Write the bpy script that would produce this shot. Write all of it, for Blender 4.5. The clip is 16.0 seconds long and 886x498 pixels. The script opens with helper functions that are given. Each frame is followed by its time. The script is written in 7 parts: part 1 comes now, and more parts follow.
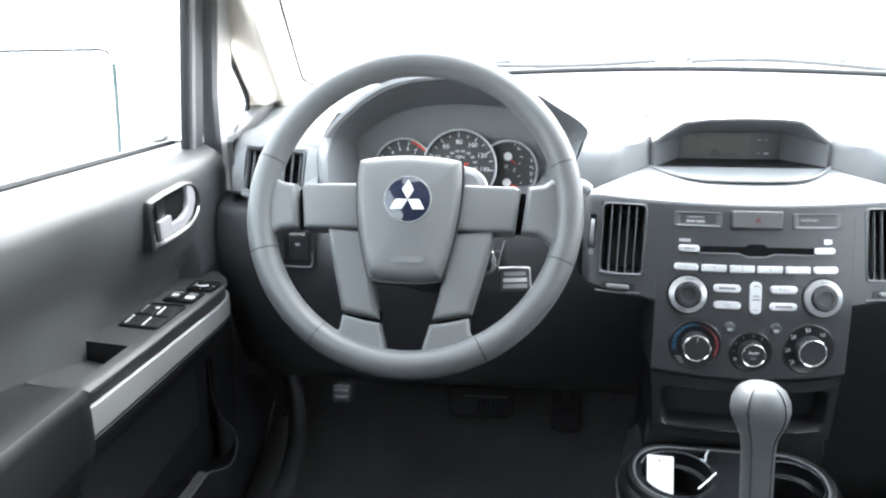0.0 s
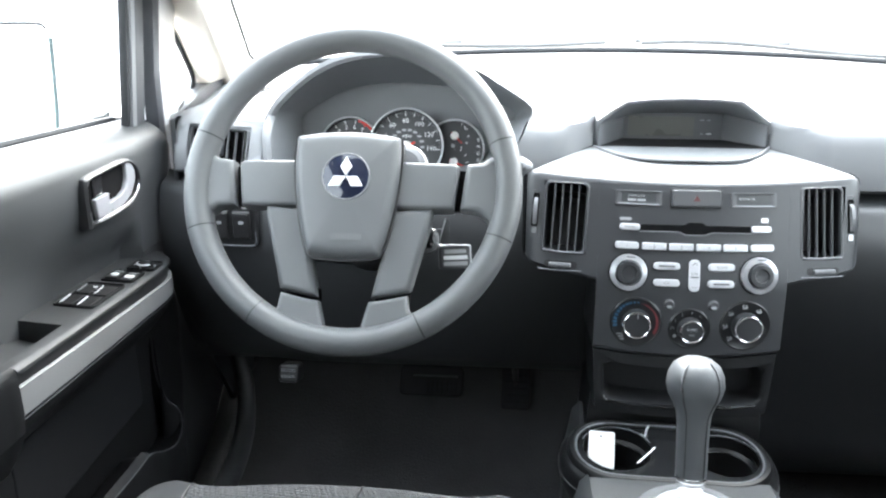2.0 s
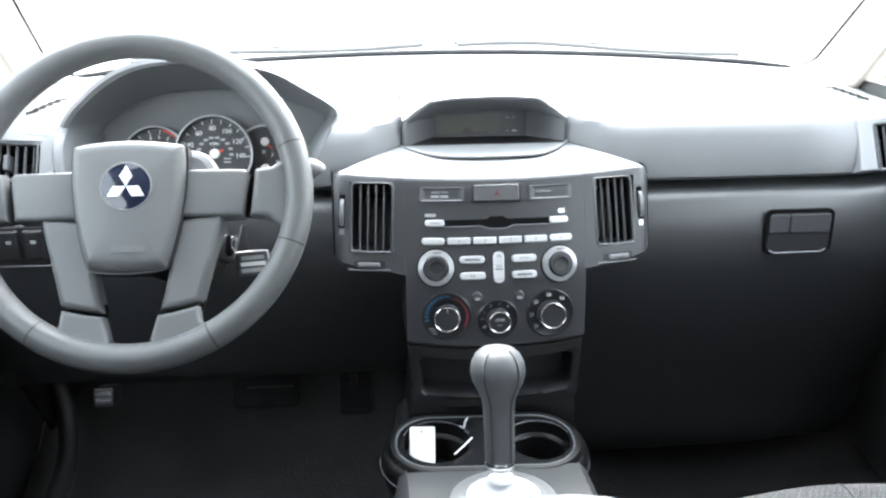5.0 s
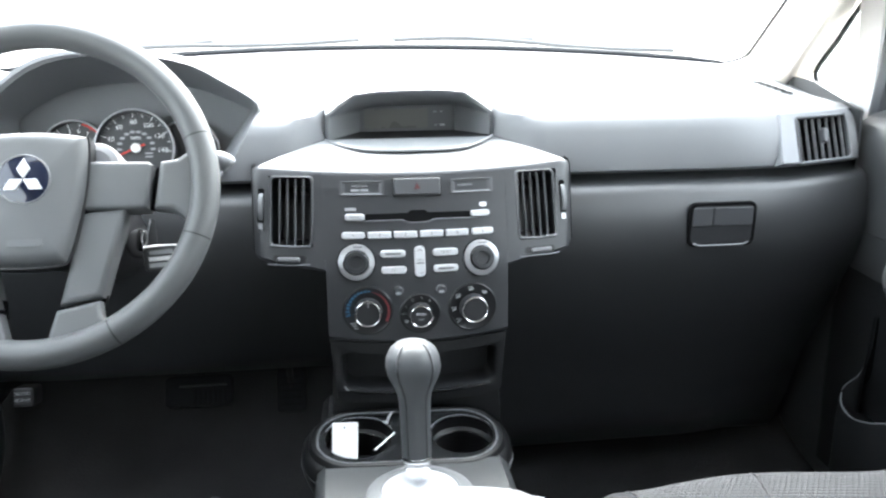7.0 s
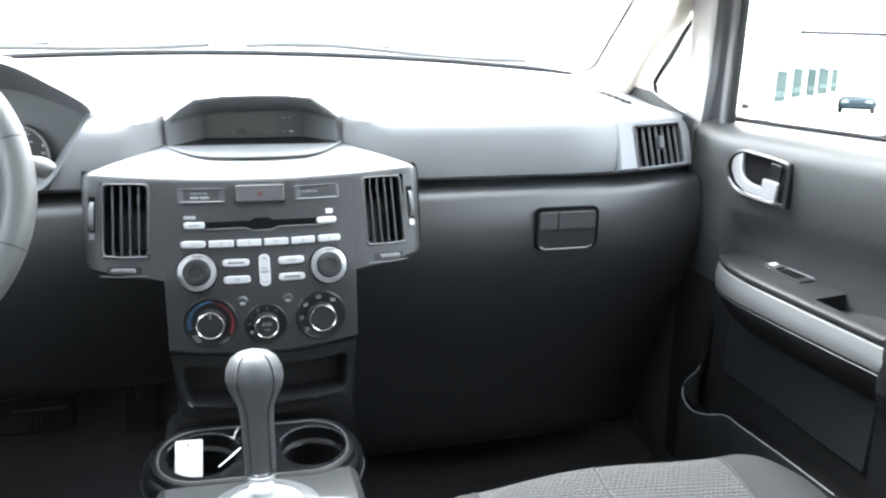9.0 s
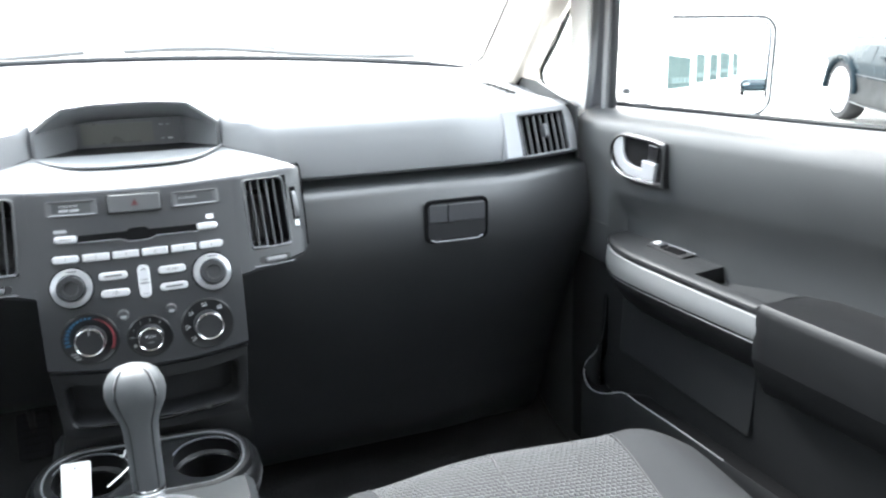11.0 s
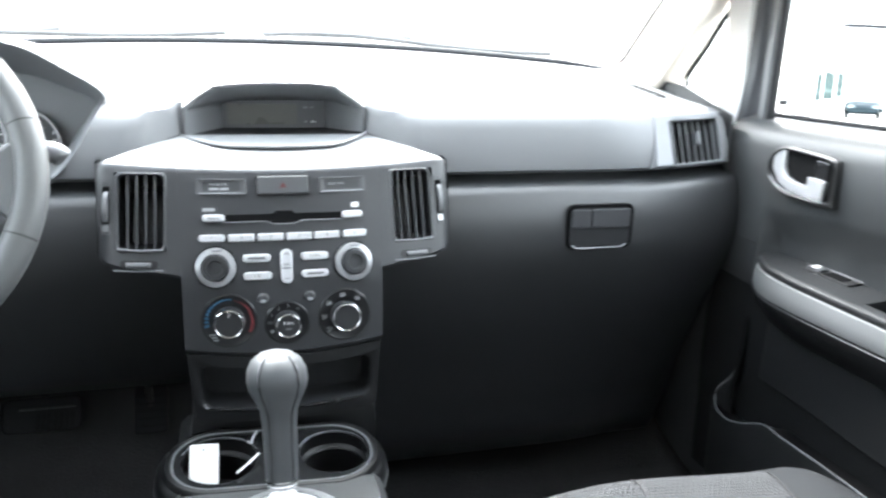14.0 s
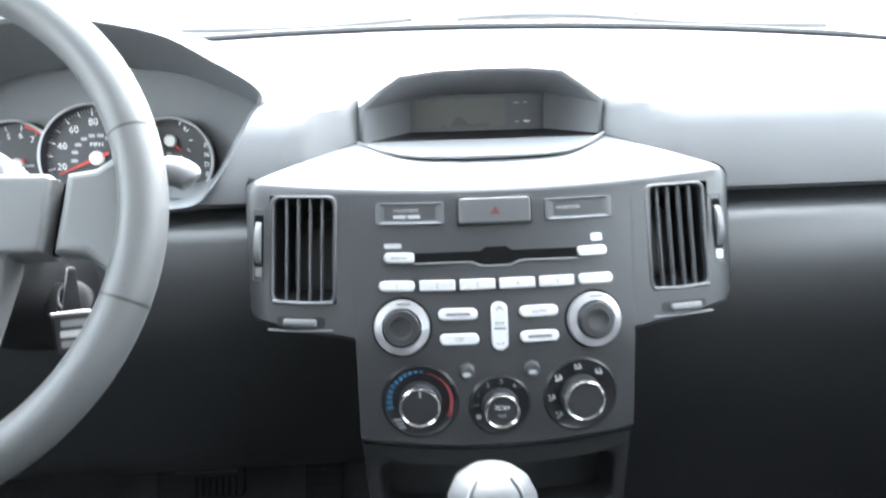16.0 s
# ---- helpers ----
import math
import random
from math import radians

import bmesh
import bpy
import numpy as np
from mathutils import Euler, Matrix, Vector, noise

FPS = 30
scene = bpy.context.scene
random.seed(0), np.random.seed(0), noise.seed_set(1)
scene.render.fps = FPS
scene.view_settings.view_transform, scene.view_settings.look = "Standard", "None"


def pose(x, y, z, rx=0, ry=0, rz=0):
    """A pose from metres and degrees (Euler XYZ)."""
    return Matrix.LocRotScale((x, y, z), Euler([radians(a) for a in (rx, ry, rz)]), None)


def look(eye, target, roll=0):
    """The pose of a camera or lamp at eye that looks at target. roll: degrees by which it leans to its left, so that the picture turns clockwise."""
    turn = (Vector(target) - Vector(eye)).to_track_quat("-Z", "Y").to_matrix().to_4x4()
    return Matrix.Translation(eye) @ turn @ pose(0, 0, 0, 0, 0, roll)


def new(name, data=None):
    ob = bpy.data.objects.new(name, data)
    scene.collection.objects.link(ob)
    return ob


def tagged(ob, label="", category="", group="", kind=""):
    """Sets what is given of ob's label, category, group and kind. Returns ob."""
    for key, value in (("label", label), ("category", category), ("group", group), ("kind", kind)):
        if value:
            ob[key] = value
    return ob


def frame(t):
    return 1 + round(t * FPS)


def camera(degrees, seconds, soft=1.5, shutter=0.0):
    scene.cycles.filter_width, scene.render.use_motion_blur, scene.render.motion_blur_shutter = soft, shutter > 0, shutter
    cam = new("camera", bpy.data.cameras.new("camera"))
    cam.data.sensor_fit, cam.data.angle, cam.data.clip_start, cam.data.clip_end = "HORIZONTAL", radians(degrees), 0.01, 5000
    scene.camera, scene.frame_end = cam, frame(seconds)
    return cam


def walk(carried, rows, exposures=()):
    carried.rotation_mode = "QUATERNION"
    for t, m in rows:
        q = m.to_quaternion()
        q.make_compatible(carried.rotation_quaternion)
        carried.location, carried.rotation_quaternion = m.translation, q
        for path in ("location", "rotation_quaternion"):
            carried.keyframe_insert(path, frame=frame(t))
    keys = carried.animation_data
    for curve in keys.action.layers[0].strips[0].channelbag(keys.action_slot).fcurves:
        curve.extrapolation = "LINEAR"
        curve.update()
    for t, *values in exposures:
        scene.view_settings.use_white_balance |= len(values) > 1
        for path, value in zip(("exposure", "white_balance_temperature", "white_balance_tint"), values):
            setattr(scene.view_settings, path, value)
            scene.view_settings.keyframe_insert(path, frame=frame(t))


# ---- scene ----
cam = camera(58.0, 16.0, soft=2.3, shutter=0.5)
PATH = [
    (0, (-0.295, -0.018, 1.38), (-0.503, 1.872, 0.76), -0.5),
    (0.5, (-0.287, -0.017, 1.378), (-0.487, 1.87, 0.745), -1.2),
    (1, (-0.277, -0.016, 1.379), (-0.458, 1.871, 0.742), -1.3),
    (1.5, (-0.27, -0.016, 1.378), (-0.417, 1.871, 0.734), -0.6),
    (2, (-0.265, -0.017, 1.372), (-0.387, 1.868, 0.715), 0.3),
    (2.5, (-0.26, -0.018, 1.375), (-0.368, 1.866, 0.713), -0.2),
    (3, (-0.243, -0.019, 1.377), (-0.324, 1.87, 0.726), -0.6),
    (3.5, (-0.224, -0.02, 1.377), (-0.236, 1.875, 0.735), 0.2),
    (4, (-0.202, -0.019, 1.374), (-0.134, 1.877, 0.743), 0.2),
    (4.5, (-0.18, -0.019, 1.366), (-0.061, 1.873, 0.729), 0.0),
    (4.7, (-0.177, -0.021, 1.366), (-0.02, 1.868, 0.727), 0.1),
    (6.8, (-0.112, -0.026, 1.35), (0.12, 1.856, 0.716), -0.5),
    (7, (-0.104, -0.027, 1.356), (0.15, 1.851, 0.716), 0.2),
    (7.5, (-0.089, -0.027, 1.35), (0.237, 1.842, 0.716), 0.6),
    (8, (-0.077, -0.03, 1.355), (0.364, 1.825, 0.751), 1.9),
    (8.5, (-0.068, -0.03, 1.35), (0.431, 1.811, 0.748), 2.0),
    (10.8, (-0.009, -0.049, 1.346), (0.686, 1.72, 0.725), 0.6),
    (11, (-0.006, -0.049, 1.344), (0.71, 1.717, 0.736), -0.1),
    (11.5, (0.0, -0.042, 1.343), (0.896, 1.645, 0.752), -0.1),
    (12, (-0.005, -0.039, 1.342), (0.916, 1.628, 0.732), 0.5),
    (12.5, (-0.027, -0.033, 1.343), (0.816, 1.675, 0.732), 0.9),
    (13, (-0.04, -0.031, 1.341), (0.692, 1.729, 0.735), 1.4),
    (13.5, (-0.052, -0.019, 1.335), (0.629, 1.763, 0.734), 2.4),
    (14, (-0.077, 0.027, 1.326), (0.459, 1.856, 0.719), 2.5),
    (14.5, (-0.076, 0.12, 1.299), (0.298, 1.974, 0.648), 2.5),
    (15, (-0.086, 0.213, 1.291), (0.203, 2.081, 0.638), 1.7),
    (15.5, (-0.088, 0.271, 1.272), (0.114, 2.154, 0.63), 1.1),
    (16, (-0.083, 0.341, 1.269), (0.025, 2.246, 0.672), -1.3),
]
walk(cam, [(t, look(eye, target, roll)) for t, eye, target, roll in PATH], exposures=[(0.0, 3.97, 6100, 9), (3.5, 3.98, 6100, 9), (4.5, 3.87, 6100, 9), (8.5, 3.87, 6100, 9), (11.0, 3.95, 6100, 9), (13.5, 3.94, 6100, 9), (14.5, 3.94, 6100, 9), (16.0, 4.28, 6050, 9)])

# ---- daylight: bright overcast sky over a car park ----
world = bpy.data.worlds.new("overcast_sky")
scene.world = world
world.use_nodes = True
wn = world.node_tree.nodes
wl = world.node_tree.links
sky = wn.new("ShaderNodeTexSky")
sky.sky_type = "NISHITA"
sky.sun_disc = False
sky.sun_elevation = radians(48)
sky.sun_rotation = radians(20)
sky.air_density = 2.0
sky.dust_density = 6.0
bw = wn.new("ShaderNodeRGBToBW")
mixw = wn.new("ShaderNodeMix")
mixw.data_type = "RGBA"
mixw.inputs["Factor"].default_value = 0.7
wl.new(sky.outputs[0], bw.inputs[0])
wl.new(sky.outputs[0], mixw.inputs["A"])
wl.new(bw.outputs[0], mixw.inputs["B"])
cloud = wn.new("ShaderNodeMix")
cloud.data_type = "RGBA"
cloud.inputs["Factor"].default_value = 0.4
cloud.inputs["B"].default_value = (6.0, 6.1, 6.2, 1)
wl.new(mixw.outputs["Result"], cloud.inputs["A"])
wl.new(cloud.outputs["Result"], wn["Background"].inputs["Color"])
wn["Background"].inputs["Strength"].default_value = 0.15

sun_data = bpy.data.lights.new("sun", "SUN")
sun_data.energy = 1.2
sun_data.angle = radians(25)
sun_data.color = (1.0, 0.97, 0.93)
sun = new("sun", sun_data)
sun.matrix_world = look((0, 0, 0), (0.28, -0.72, -0.80))

# ---- materials ----


def mat(name, color, rough=0.5, metal=0.0, grain=0.0, size=900.0, blotch=0.0, spec=0.5, coat=0.0, bump=0.0):
    m = bpy.data.materials.new(name)
    m.use_nodes = True
    nt = m.node_tree
    b = nt.nodes["Principled BSDF"]
    b.inputs["Roughness"].default_value = rough
    b.inputs["Metallic"].default_value = metal
    b.inputs["Specular IOR Level"].default_value = spec
    b.inputs["Coat Weight"].default_value = coat
    b.inputs["Base Color"].default_value = (*color, 1)
    co = nt.nodes.new("ShaderNodeTexCoord")
    if blotch:
        n = nt.nodes.new("ShaderNodeTexNoise")
        n.inputs["Scale"].default_value = 7.0
        n.inputs["Detail"].default_value = 6.0
        nt.links.new(co.outputs["Object"], n.inputs["Vector"])
        r = nt.nodes.new("ShaderNodeMapRange")
        r.inputs["From Min"].default_value = 0.3
        r.inputs["From Max"].default_value = 0.7
        r.inputs["To Min"].default_value = 1 - blotch
        r.inputs["To Max"].default_value = 1 + blotch
        nt.links.new(n.outputs["Fac"], r.inputs["Value"])
        mx = nt.nodes.new("ShaderNodeMix")
        mx.data_type = "RGBA"
        mx.blend_type = "MULTIPLY"
        mx.inputs["Factor"].default_value = 1.0
        mx.inputs["A"].default_value = (*color, 1)
        nt.links.new(r.outputs["Result"], mx.inputs["B"])
        nt.links.new(mx.outputs["Result"], b.inputs["Base Color"])
        r2 = nt.nodes.new("ShaderNodeMapRange")
        r2.inputs["From Min"].default_value = 0.3
        r2.inputs["From Max"].default_value = 0.7
        r2.inputs["To Min"].default_value = max(0.05, rough - min(0.06, blotch))
        r2.inputs["To Max"].default_value = min(1.0, rough + min(0.06, blotch))
        nt.links.new(n.outputs["Fac"], r2.inputs["Value"])
        nt.links.new(r2.outputs["Result"], b.inputs["Roughness"])
    if grain:
        v = nt.nodes.new("ShaderNodeTexNoise")
        v.inputs["Scale"].default_value = size
        v.inputs["Detail"].default_value = 2.0
        nt.links.new(co.outputs["Object"], v.inputs["Vector"])
        bp = nt.nodes.new("ShaderNodeBump")
        bp.inputs["Strength"].default_value = grain
        bp.inputs["Distance"].default_value = bump or 0.0006
        nt.links.new(v.outputs["Fac"], bp.inputs["Height"])
        nt.links.new(bp.outputs["Normal"], b.inputs["Normal"])
    return m


# lighter copy of the carpet, for the brighter driver's footwell
TOEBOARD = mat("brightened_toe_carpet", (0.060, 0.060, 0.061), 0.95, grain=0.8, size=260, blotch=0.15, bump=0.002, spec=0.1)
DASH = mat("dash_plastic", (0.136, 0.140, 0.145), 0.52, grain=0.35, size=700, blotch=0.05, spec=0.5)
LOWER = mat("lower_dash_plastic", (0.0238, 0.0252, 0.027), 0.44, grain=0.22, size=600, blotch=0.02, spec=0.75)
# lower dash plastic again, its colour raised to lift shaded footwell parts
KNEE = mat("brightened_knee_plastic", (0.029, 0.0307, 0.0326), 0.46, grain=0.25, size=600, blotch=0.03, spec=0.6)
APRON = mat("dark_console_plastic", (0.012, 0.0127, 0.0136), 0.5, grain=0.25, size=700, blotch=0.04, spec=0.5)
TRAYM = mat("matt_tray_plastic", (0.030, 0.031, 0.033), 0.6, grain=0.2, size=900, blotch=0.05, spec=0.15)
SURROUND = mat("display_surround_plastic", (0.150, 0.154, 0.160), 0.35, blotch=0.03, spec=0.3)
# lower lining black, also painted on undersides as shade
DOORLOW = mat("black_door_plastic_and_shade", (0.0082, 0.0086, 0.0092), 0.55, grain=0.4, size=650, blotch=0.06, spec=0.2)
# dash plastic with its colour raised to put light under the hoods
HOODSHELL = mat("lightened_hood_plastic", (0.180, 0.186, 0.196), 0.55, grain=0.3, size=700, blotch=0.05)
DOORP = mat("door_plastic", (0.035, 0.0370, 0.0388), 0.52, grain=0.45, size=750, blotch=0.12)
PANEL = mat("charcoal_painted_panel", (0.028, 0.0297, 0.0328), 0.40, metal=0.0, grain=0.08, size=1500, blotch=0.03, spec=0.7)
TOPCAP = mat("silver_grey_panel_top", (0.175, 0.179, 0.184), 0.42, metal=0.0, grain=0.1, size=1500, blotch=0.03)
# bezel grey, also drawn as thin tubes that paint highlights on edges
BEZEL = mat("bezel_and_edge_light_grey", (0.16, 0.165, 0.175), 0.45, grain=0.1, size=1500, blotch=0.03)
PADM = mat("black_elbow_pad_cloth", (0.0060, 0.0064, 0.0070), 0.46, grain=0.35, size=800, blotch=0.08, spec=0.22)
ELBOW = mat("black_elbow_pad", (0.017, 0.018, 0.0192), 0.55, grain=0.5, size=500, blotch=0.06, spec=0.3)
TRIM = mat("satin_silver_trim_paint", (0.140, 0.144, 0.146), 0.52, metal=0.2, grain=0.06, size=2500, blotch=0.04)
# rubber paled in its colour to imitate glare through the windscreen
WIPER = mat("glare_paled_wiper_rubber", (0.11, 0.11, 0.112), 0.7, grain=0.2, blotch=0.1)
BLACK = mat("black_plastic", (0.014, 0.014, 0.015), 0.45, grain=0.15, size=900)
SWITCHM = mat("matt_black_switch", (0.0060, 0.0062, 0.0067), 0.5, grain=0.1, size=900, spec=0.15)
GLOSSBLACK = mat("gloss_black_plastic", (0.012, 0.012, 0.013), 0.18, blotch=0.02)
# near-black colour standing for the shade inside openings, gaps and wells
VOID = mat("opening_shade_black", (0.006, 0.006, 0.0064), 0.9, grain=0.1, spec=0.05)
BINM = mat("matt_black_bin_plastic", (0.0105, 0.011, 0.012), 0.5, grain=0.2, size=700, blotch=0.05, spec=0.3)
SLAT3 = mat("dark_grey_slat_plastic", (0.075, 0.077, 0.081), 0.4, grain=0.1, size=900)
SLAT2 = mat("grey_slat_plastic", (0.15, 0.154, 0.16), 0.4, grain=0.1, size=900)
RIMM = mat("satin_black_cup_rim", (0.008, 0.0083, 0.0088), 0.34, grain=0.1, size=900, blotch=0.05, spec=0.25)
BIN = mat("black_tray_plastic", (0.010, 0.0104, 0.011), 0.24, grain=0.2, size=700, blotch=0.05)
SLAT = mat("vent_slat_plastic", (0.05, 0.052, 0.056), 0.4, grain=0.1, size=900)
CAP = mat("dark_knob_cap", (0.022, 0.023, 0.025), 0.38, grain=0.08, size=1200, blotch=0.03)
PLATE = mat("dial_plate_black", (0.014, 0.0146, 0.0158), 0.32, blotch=0.03, spec=0.45)
SILVER = mat("silver_paint", (0.44, 0.45, 0.47), 0.32, metal=0.7, grain=0.06, size=2500, blotch=0.03)
BUTTON = mat("silver_button_paint", (0.58, 0.59, 0.61), 0.30, metal=0.35, grain=0.05, size=2500)
CHROME = mat("chrome", (0.80, 0.80, 0.81), 0.20, metal=1.0, blotch=0.02)
POLISHED = mat("polished_chrome", (0.85, 0.85, 0.86), 0.07, metal=1.0)
SATIN = mat("satin_handle_metal", (0.50, 0.51, 0.53), 0.30, metal=0.6, blotch=0.03)
LEATHER = mat("grey_wheel_plastic", (0.0806, 0.0842, 0.0868), 0.46, grain=0.4, size=800, blotch=0.10)
SPOKE = mat("grey_spoke_plastic", (0.0829, 0.0866, 0.0896), 0.50, grain=0.45, size=900, blotch=0.12)
KNOBP = mat("grey_shift_knob_leather", (0.062, 0.0662, 0.0705), 0.6, grain=0.3, size=700, blotch=0.06)
BEIGE = mat("beige_pillar_trim", (0.64, 0.585, 0.515), 0.6, grain=0.25, size=500, blotch=0.04)
WHITEP = mat("white_body_paint", (0.78, 0.79, 0.80), 0.3, coat=0.4, blotch=0.02)
RUBBER = mat("black_rubber_seal", (0.018, 0.019, 0.021), 0.6, grain=0.2, size=500, blotch=0.05, spec=0.25)
FRAMEP = mat("grey_door_frame_paint", (0.052, 0.055, 0.061), 0.4, grain=0.1, size=700, blotch=0.05)
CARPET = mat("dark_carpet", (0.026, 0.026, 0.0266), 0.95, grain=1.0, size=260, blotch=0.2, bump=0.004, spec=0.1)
ROOFC = mat("beige_headliner", (0.38, 0.345, 0.30), 0.9, grain=0.4, size=300, blotch=0.04)
WHITE = mat("white_card", (0.82, 0.82, 0.81), 0.5, blotch=0.03)
PRINT = mat("white_print", (0.72, 0.73, 0.74), 0.5, blotch=0.02)
GREYPRINT = mat("grey_print", (0.13, 0.135, 0.14), 0.5, blotch=0.02)
DIM = mat("dim_grey_print", (0.32, 0.33, 0.34), 0.5, blotch=0.02)
RED = mat("red_print", (0.72, 0.05, 0.035), 0.5, blotch=0.03)
DARKRED = mat("dark_red_triangle", (0.085, 0.022, 0.026), 0.4, blotch=0.03)
SCALERED = mat("dull_red_scale", (0.17, 0.028, 0.034), 0.5, blotch=0.04)
BLUE = mat("blue_print", (0.035, 0.115, 0.21), 0.5, blotch=0.03)
GAUGE = mat("gauge_face_black", (0.040, 0.041, 0.044), 0.5, grain=0.1, size=1500, blotch=0.03)
SCREEN = mat("olive_lcd_glass", (0.160, 0.161, 0.148), 0.3, blotch=0.05)
NAVY = mat("navy_enamel", (0.010, 0.014, 0.030), 0.08, blotch=0.03)
EMBLEM = mat("bright_emblem_silver", (0.70, 0.71, 0.73), 0.3, metal=0.25, blotch=0.02)
ASPHALT = mat("light_concrete", (0.46, 0.45, 0.43), 0.9, grain=0.5, size=60, blotch=0.15, bump=0.01)
CARBLUE = mat("dark_blue_car_paint", (0.0080, 0.0128, 0.0160), 0.25, coat=0.0, blotch=0.08, spec=0.03)
# grey that paints the ground's reflection on the lower flanks
CARGREY = mat("ground_reflection_grey", (0.021, 0.022, 0.0225), 0.5, grain=0.2, size=60, blotch=0.3, spec=0.03)
CARWHITE = mat("silver_white_car_paint", (0.62, 0.63, 0.64), 0.3, coat=0.5, blotch=0.03)
TYRE = mat("tyre_rubber", (0.026, 0.026, 0.027), 0.85, spec=0.1, grain=0.3, size=200)
CARGLASS = mat("tinted_car_glass", (0.10, 0.13, 0.14), 0.06, blotch=0.02)
TEAL = mat("teal_shop_glass", (0.045, 0.062, 0.061), 0.5, blotch=0.25, spec=0.0)
TEALPALE = mat("pale_teal_lettering", (0.075, 0.098, 0.099), 0.6, blotch=0.1, spec=0.0)
# grey of the mirror foot, also the painted crease highlights on cars
SKIRTG = mat("grey_plastic_and_crease_light", (0.075, 0.078, 0.082), 0.7, grain=0.2, size=300, blotch=0.1, spec=0.1)
STUCCO = mat("pale_building_render", (0.62, 0.61, 0.58), 0.85, grain=0.4, size=40, blotch=0.06, bump=0.006)
POSTP = mat("dark_door_frame_film", (0.030, 0.032, 0.036), 0.5, grain=0.1, size=700, blotch=0.05)
PILLARGREY = mat("grey_dash_corner", (0.055, 0.058, 0.063), 0.5, grain=0.3, size=600, blotch=0.05)


def fabric(name, a, b):
    """Woven cloth with a small staggered weave."""
    m = bpy.data.materials.new(name)
    m.use_nodes = True
    nt = m.node_tree
    bs = nt.nodes["Principled BSDF"]
    bs.inputs["Roughness"].default_value = 0.9
    bs.inputs["Specular IOR Level"].default_value = 0.2
    bs.inputs["Sheen Weight"].default_value = 0.15
    co = nt.nodes.new("ShaderNodeTexCoord")
    mp = nt.nodes.new("ShaderNodeMapping")
    mp.inputs["Rotation"].default_value = (0, 0, radians(8))
    nt.links.new(co.outputs["Object"], mp.inputs["Vector"])
    br = nt.nodes.new("ShaderNodeTexBrick")
    br.inputs["Scale"].default_value = 1.0
    br.inputs["Brick Width"].default_value = 0.0064
    br.inputs["Row Height"].default_value = 0.0062
    br.inputs["Mortar Size"].default_value = 0.0013
    br.inputs["Mortar Smooth"].default_value = 0.9
    br.inputs["Color1"].default_value = (*a, 1)
    br.inputs["Color2"].default_value = (*[v * 0.9 for v in a], 1)
    br.inputs["Mortar"].default_value = (*b, 1)
    nt.links.new(mp.outputs["Vector"], br.inputs["Vector"])
    nz = nt.nodes.new("ShaderNodeTexNoise")
    nz.inputs["Scale"].default_value = 9
    nt.links.new(co.outputs["Object"], nz.inputs["Vector"])
    mx = nt.nodes.new("ShaderNodeMix")
    mx.data_type = "RGBA"
    mx.blend_type = "OVERLAY"
    mx.inputs["Factor"].default_value = 0.25
    nt.links.new(br.outputs["Color"], mx.inputs["A"])
    nt.links.new(nz.outputs["Fac"], mx.inputs["B"])
    nt.links.new(mx.outputs["Result"], bs.inputs["Base Color"])
    bp = nt.nodes.new("ShaderNodeBump")
    bp.inputs["Strength"].default_value = 0.9
    bp.inputs["Distance"].default_value = 0.0016
    nt.links.new(br.outputs["Fac"], bp.inputs["Height"])
    bp.invert = True
    nt.links.new(bp.outputs["Normal"], bs.inputs["Normal"])
    return m


CLOTH = fabric("grey_woven_seat_cloth", (0.0235, 0.0252, 0.0272), (0.0062, 0.0067, 0.0073))
CLOTH2 = mat("smooth_grey_seat_cloth", (0.0165, 0.0177, 0.0190), 0.9, grain=0.5, size=900, blotch=0.08, spec=0.2)
LID = mat("grey_armrest_cloth", (0.088, 0.092, 0.097), 0.85, grain=0.5, size=900, blotch=0.05, spec=0.2)


def glass_mat(name, tint, gloss):
    m = bpy.data.materials.new(name)
    m.use_nodes = True
    nt = m.node_tree
    nt.nodes.remove(nt.nodes["Principled BSDF"])
    tr = nt.nodes.new("ShaderNodeBsdfTransparent")
    tr.inputs[0].default_value = (*tint, 1)
    gl = nt.nodes.new("ShaderNodeBsdfGlossy")
    gl.inputs["Roughness"].default_value = 0.02
    fr = nt.nodes.new("ShaderNodeFresnel")
    fr.inputs["IOR"].default_value = gloss
    mx = nt.nodes.new("ShaderNodeMixShader")
    nt.links.new(fr.outputs[0], mx.inputs[0])
    nt.links.new(tr.outputs[0], mx.inputs[1])
    nt.links.new(gl.outputs[0], mx.inputs[2])
    nt.links.new(mx.outputs[0], nt.nodes["Material Output"].inputs["Surface"])
    return m


# for rear glass out of view; dark tint cuts light from behind
REARDIM = glass_mat("rear_light_dimming_glass", (0.07, 0.075, 0.075), 1.3)
GLASS = glass_mat("window_glass", (0.93, 0.96, 0.95), 1.06)
MIRROR = mat("mirror_glass", (0.92, 0.93, 0.94), 0.01, metal=1.0)

# ---- mesh helpers: each gives (vertices, faces) ----


def jn(*some):
    vs, fs = [], []
    for v, f in some:
        n = len(vs)
        vs += [Vector(p) for p in v]
        fs += [tuple(i + n for i in q) for q in f]
    return vs, fs


def mv(vf, m):
    flip = m.to_3x3().determinant() < 0
    return [m @ Vector(p) for p in vf[0]], [tuple(reversed(q)) if flip else q for q in vf[1]]


def at(x, y, z):
    return Matrix.Translation((x, y, z))


def axes(o, u, v):
    """The frame with its origin at o, u to the right and v up; its third axis points out."""
    u, v = Vector(u).normalized(), Vector(v).normalized()
    w = u.cross(v).normalized()
    v = w.cross(u)
    m = Matrix((u, v, w)).transposed().to_4x4()
    m.translation = o
    return m


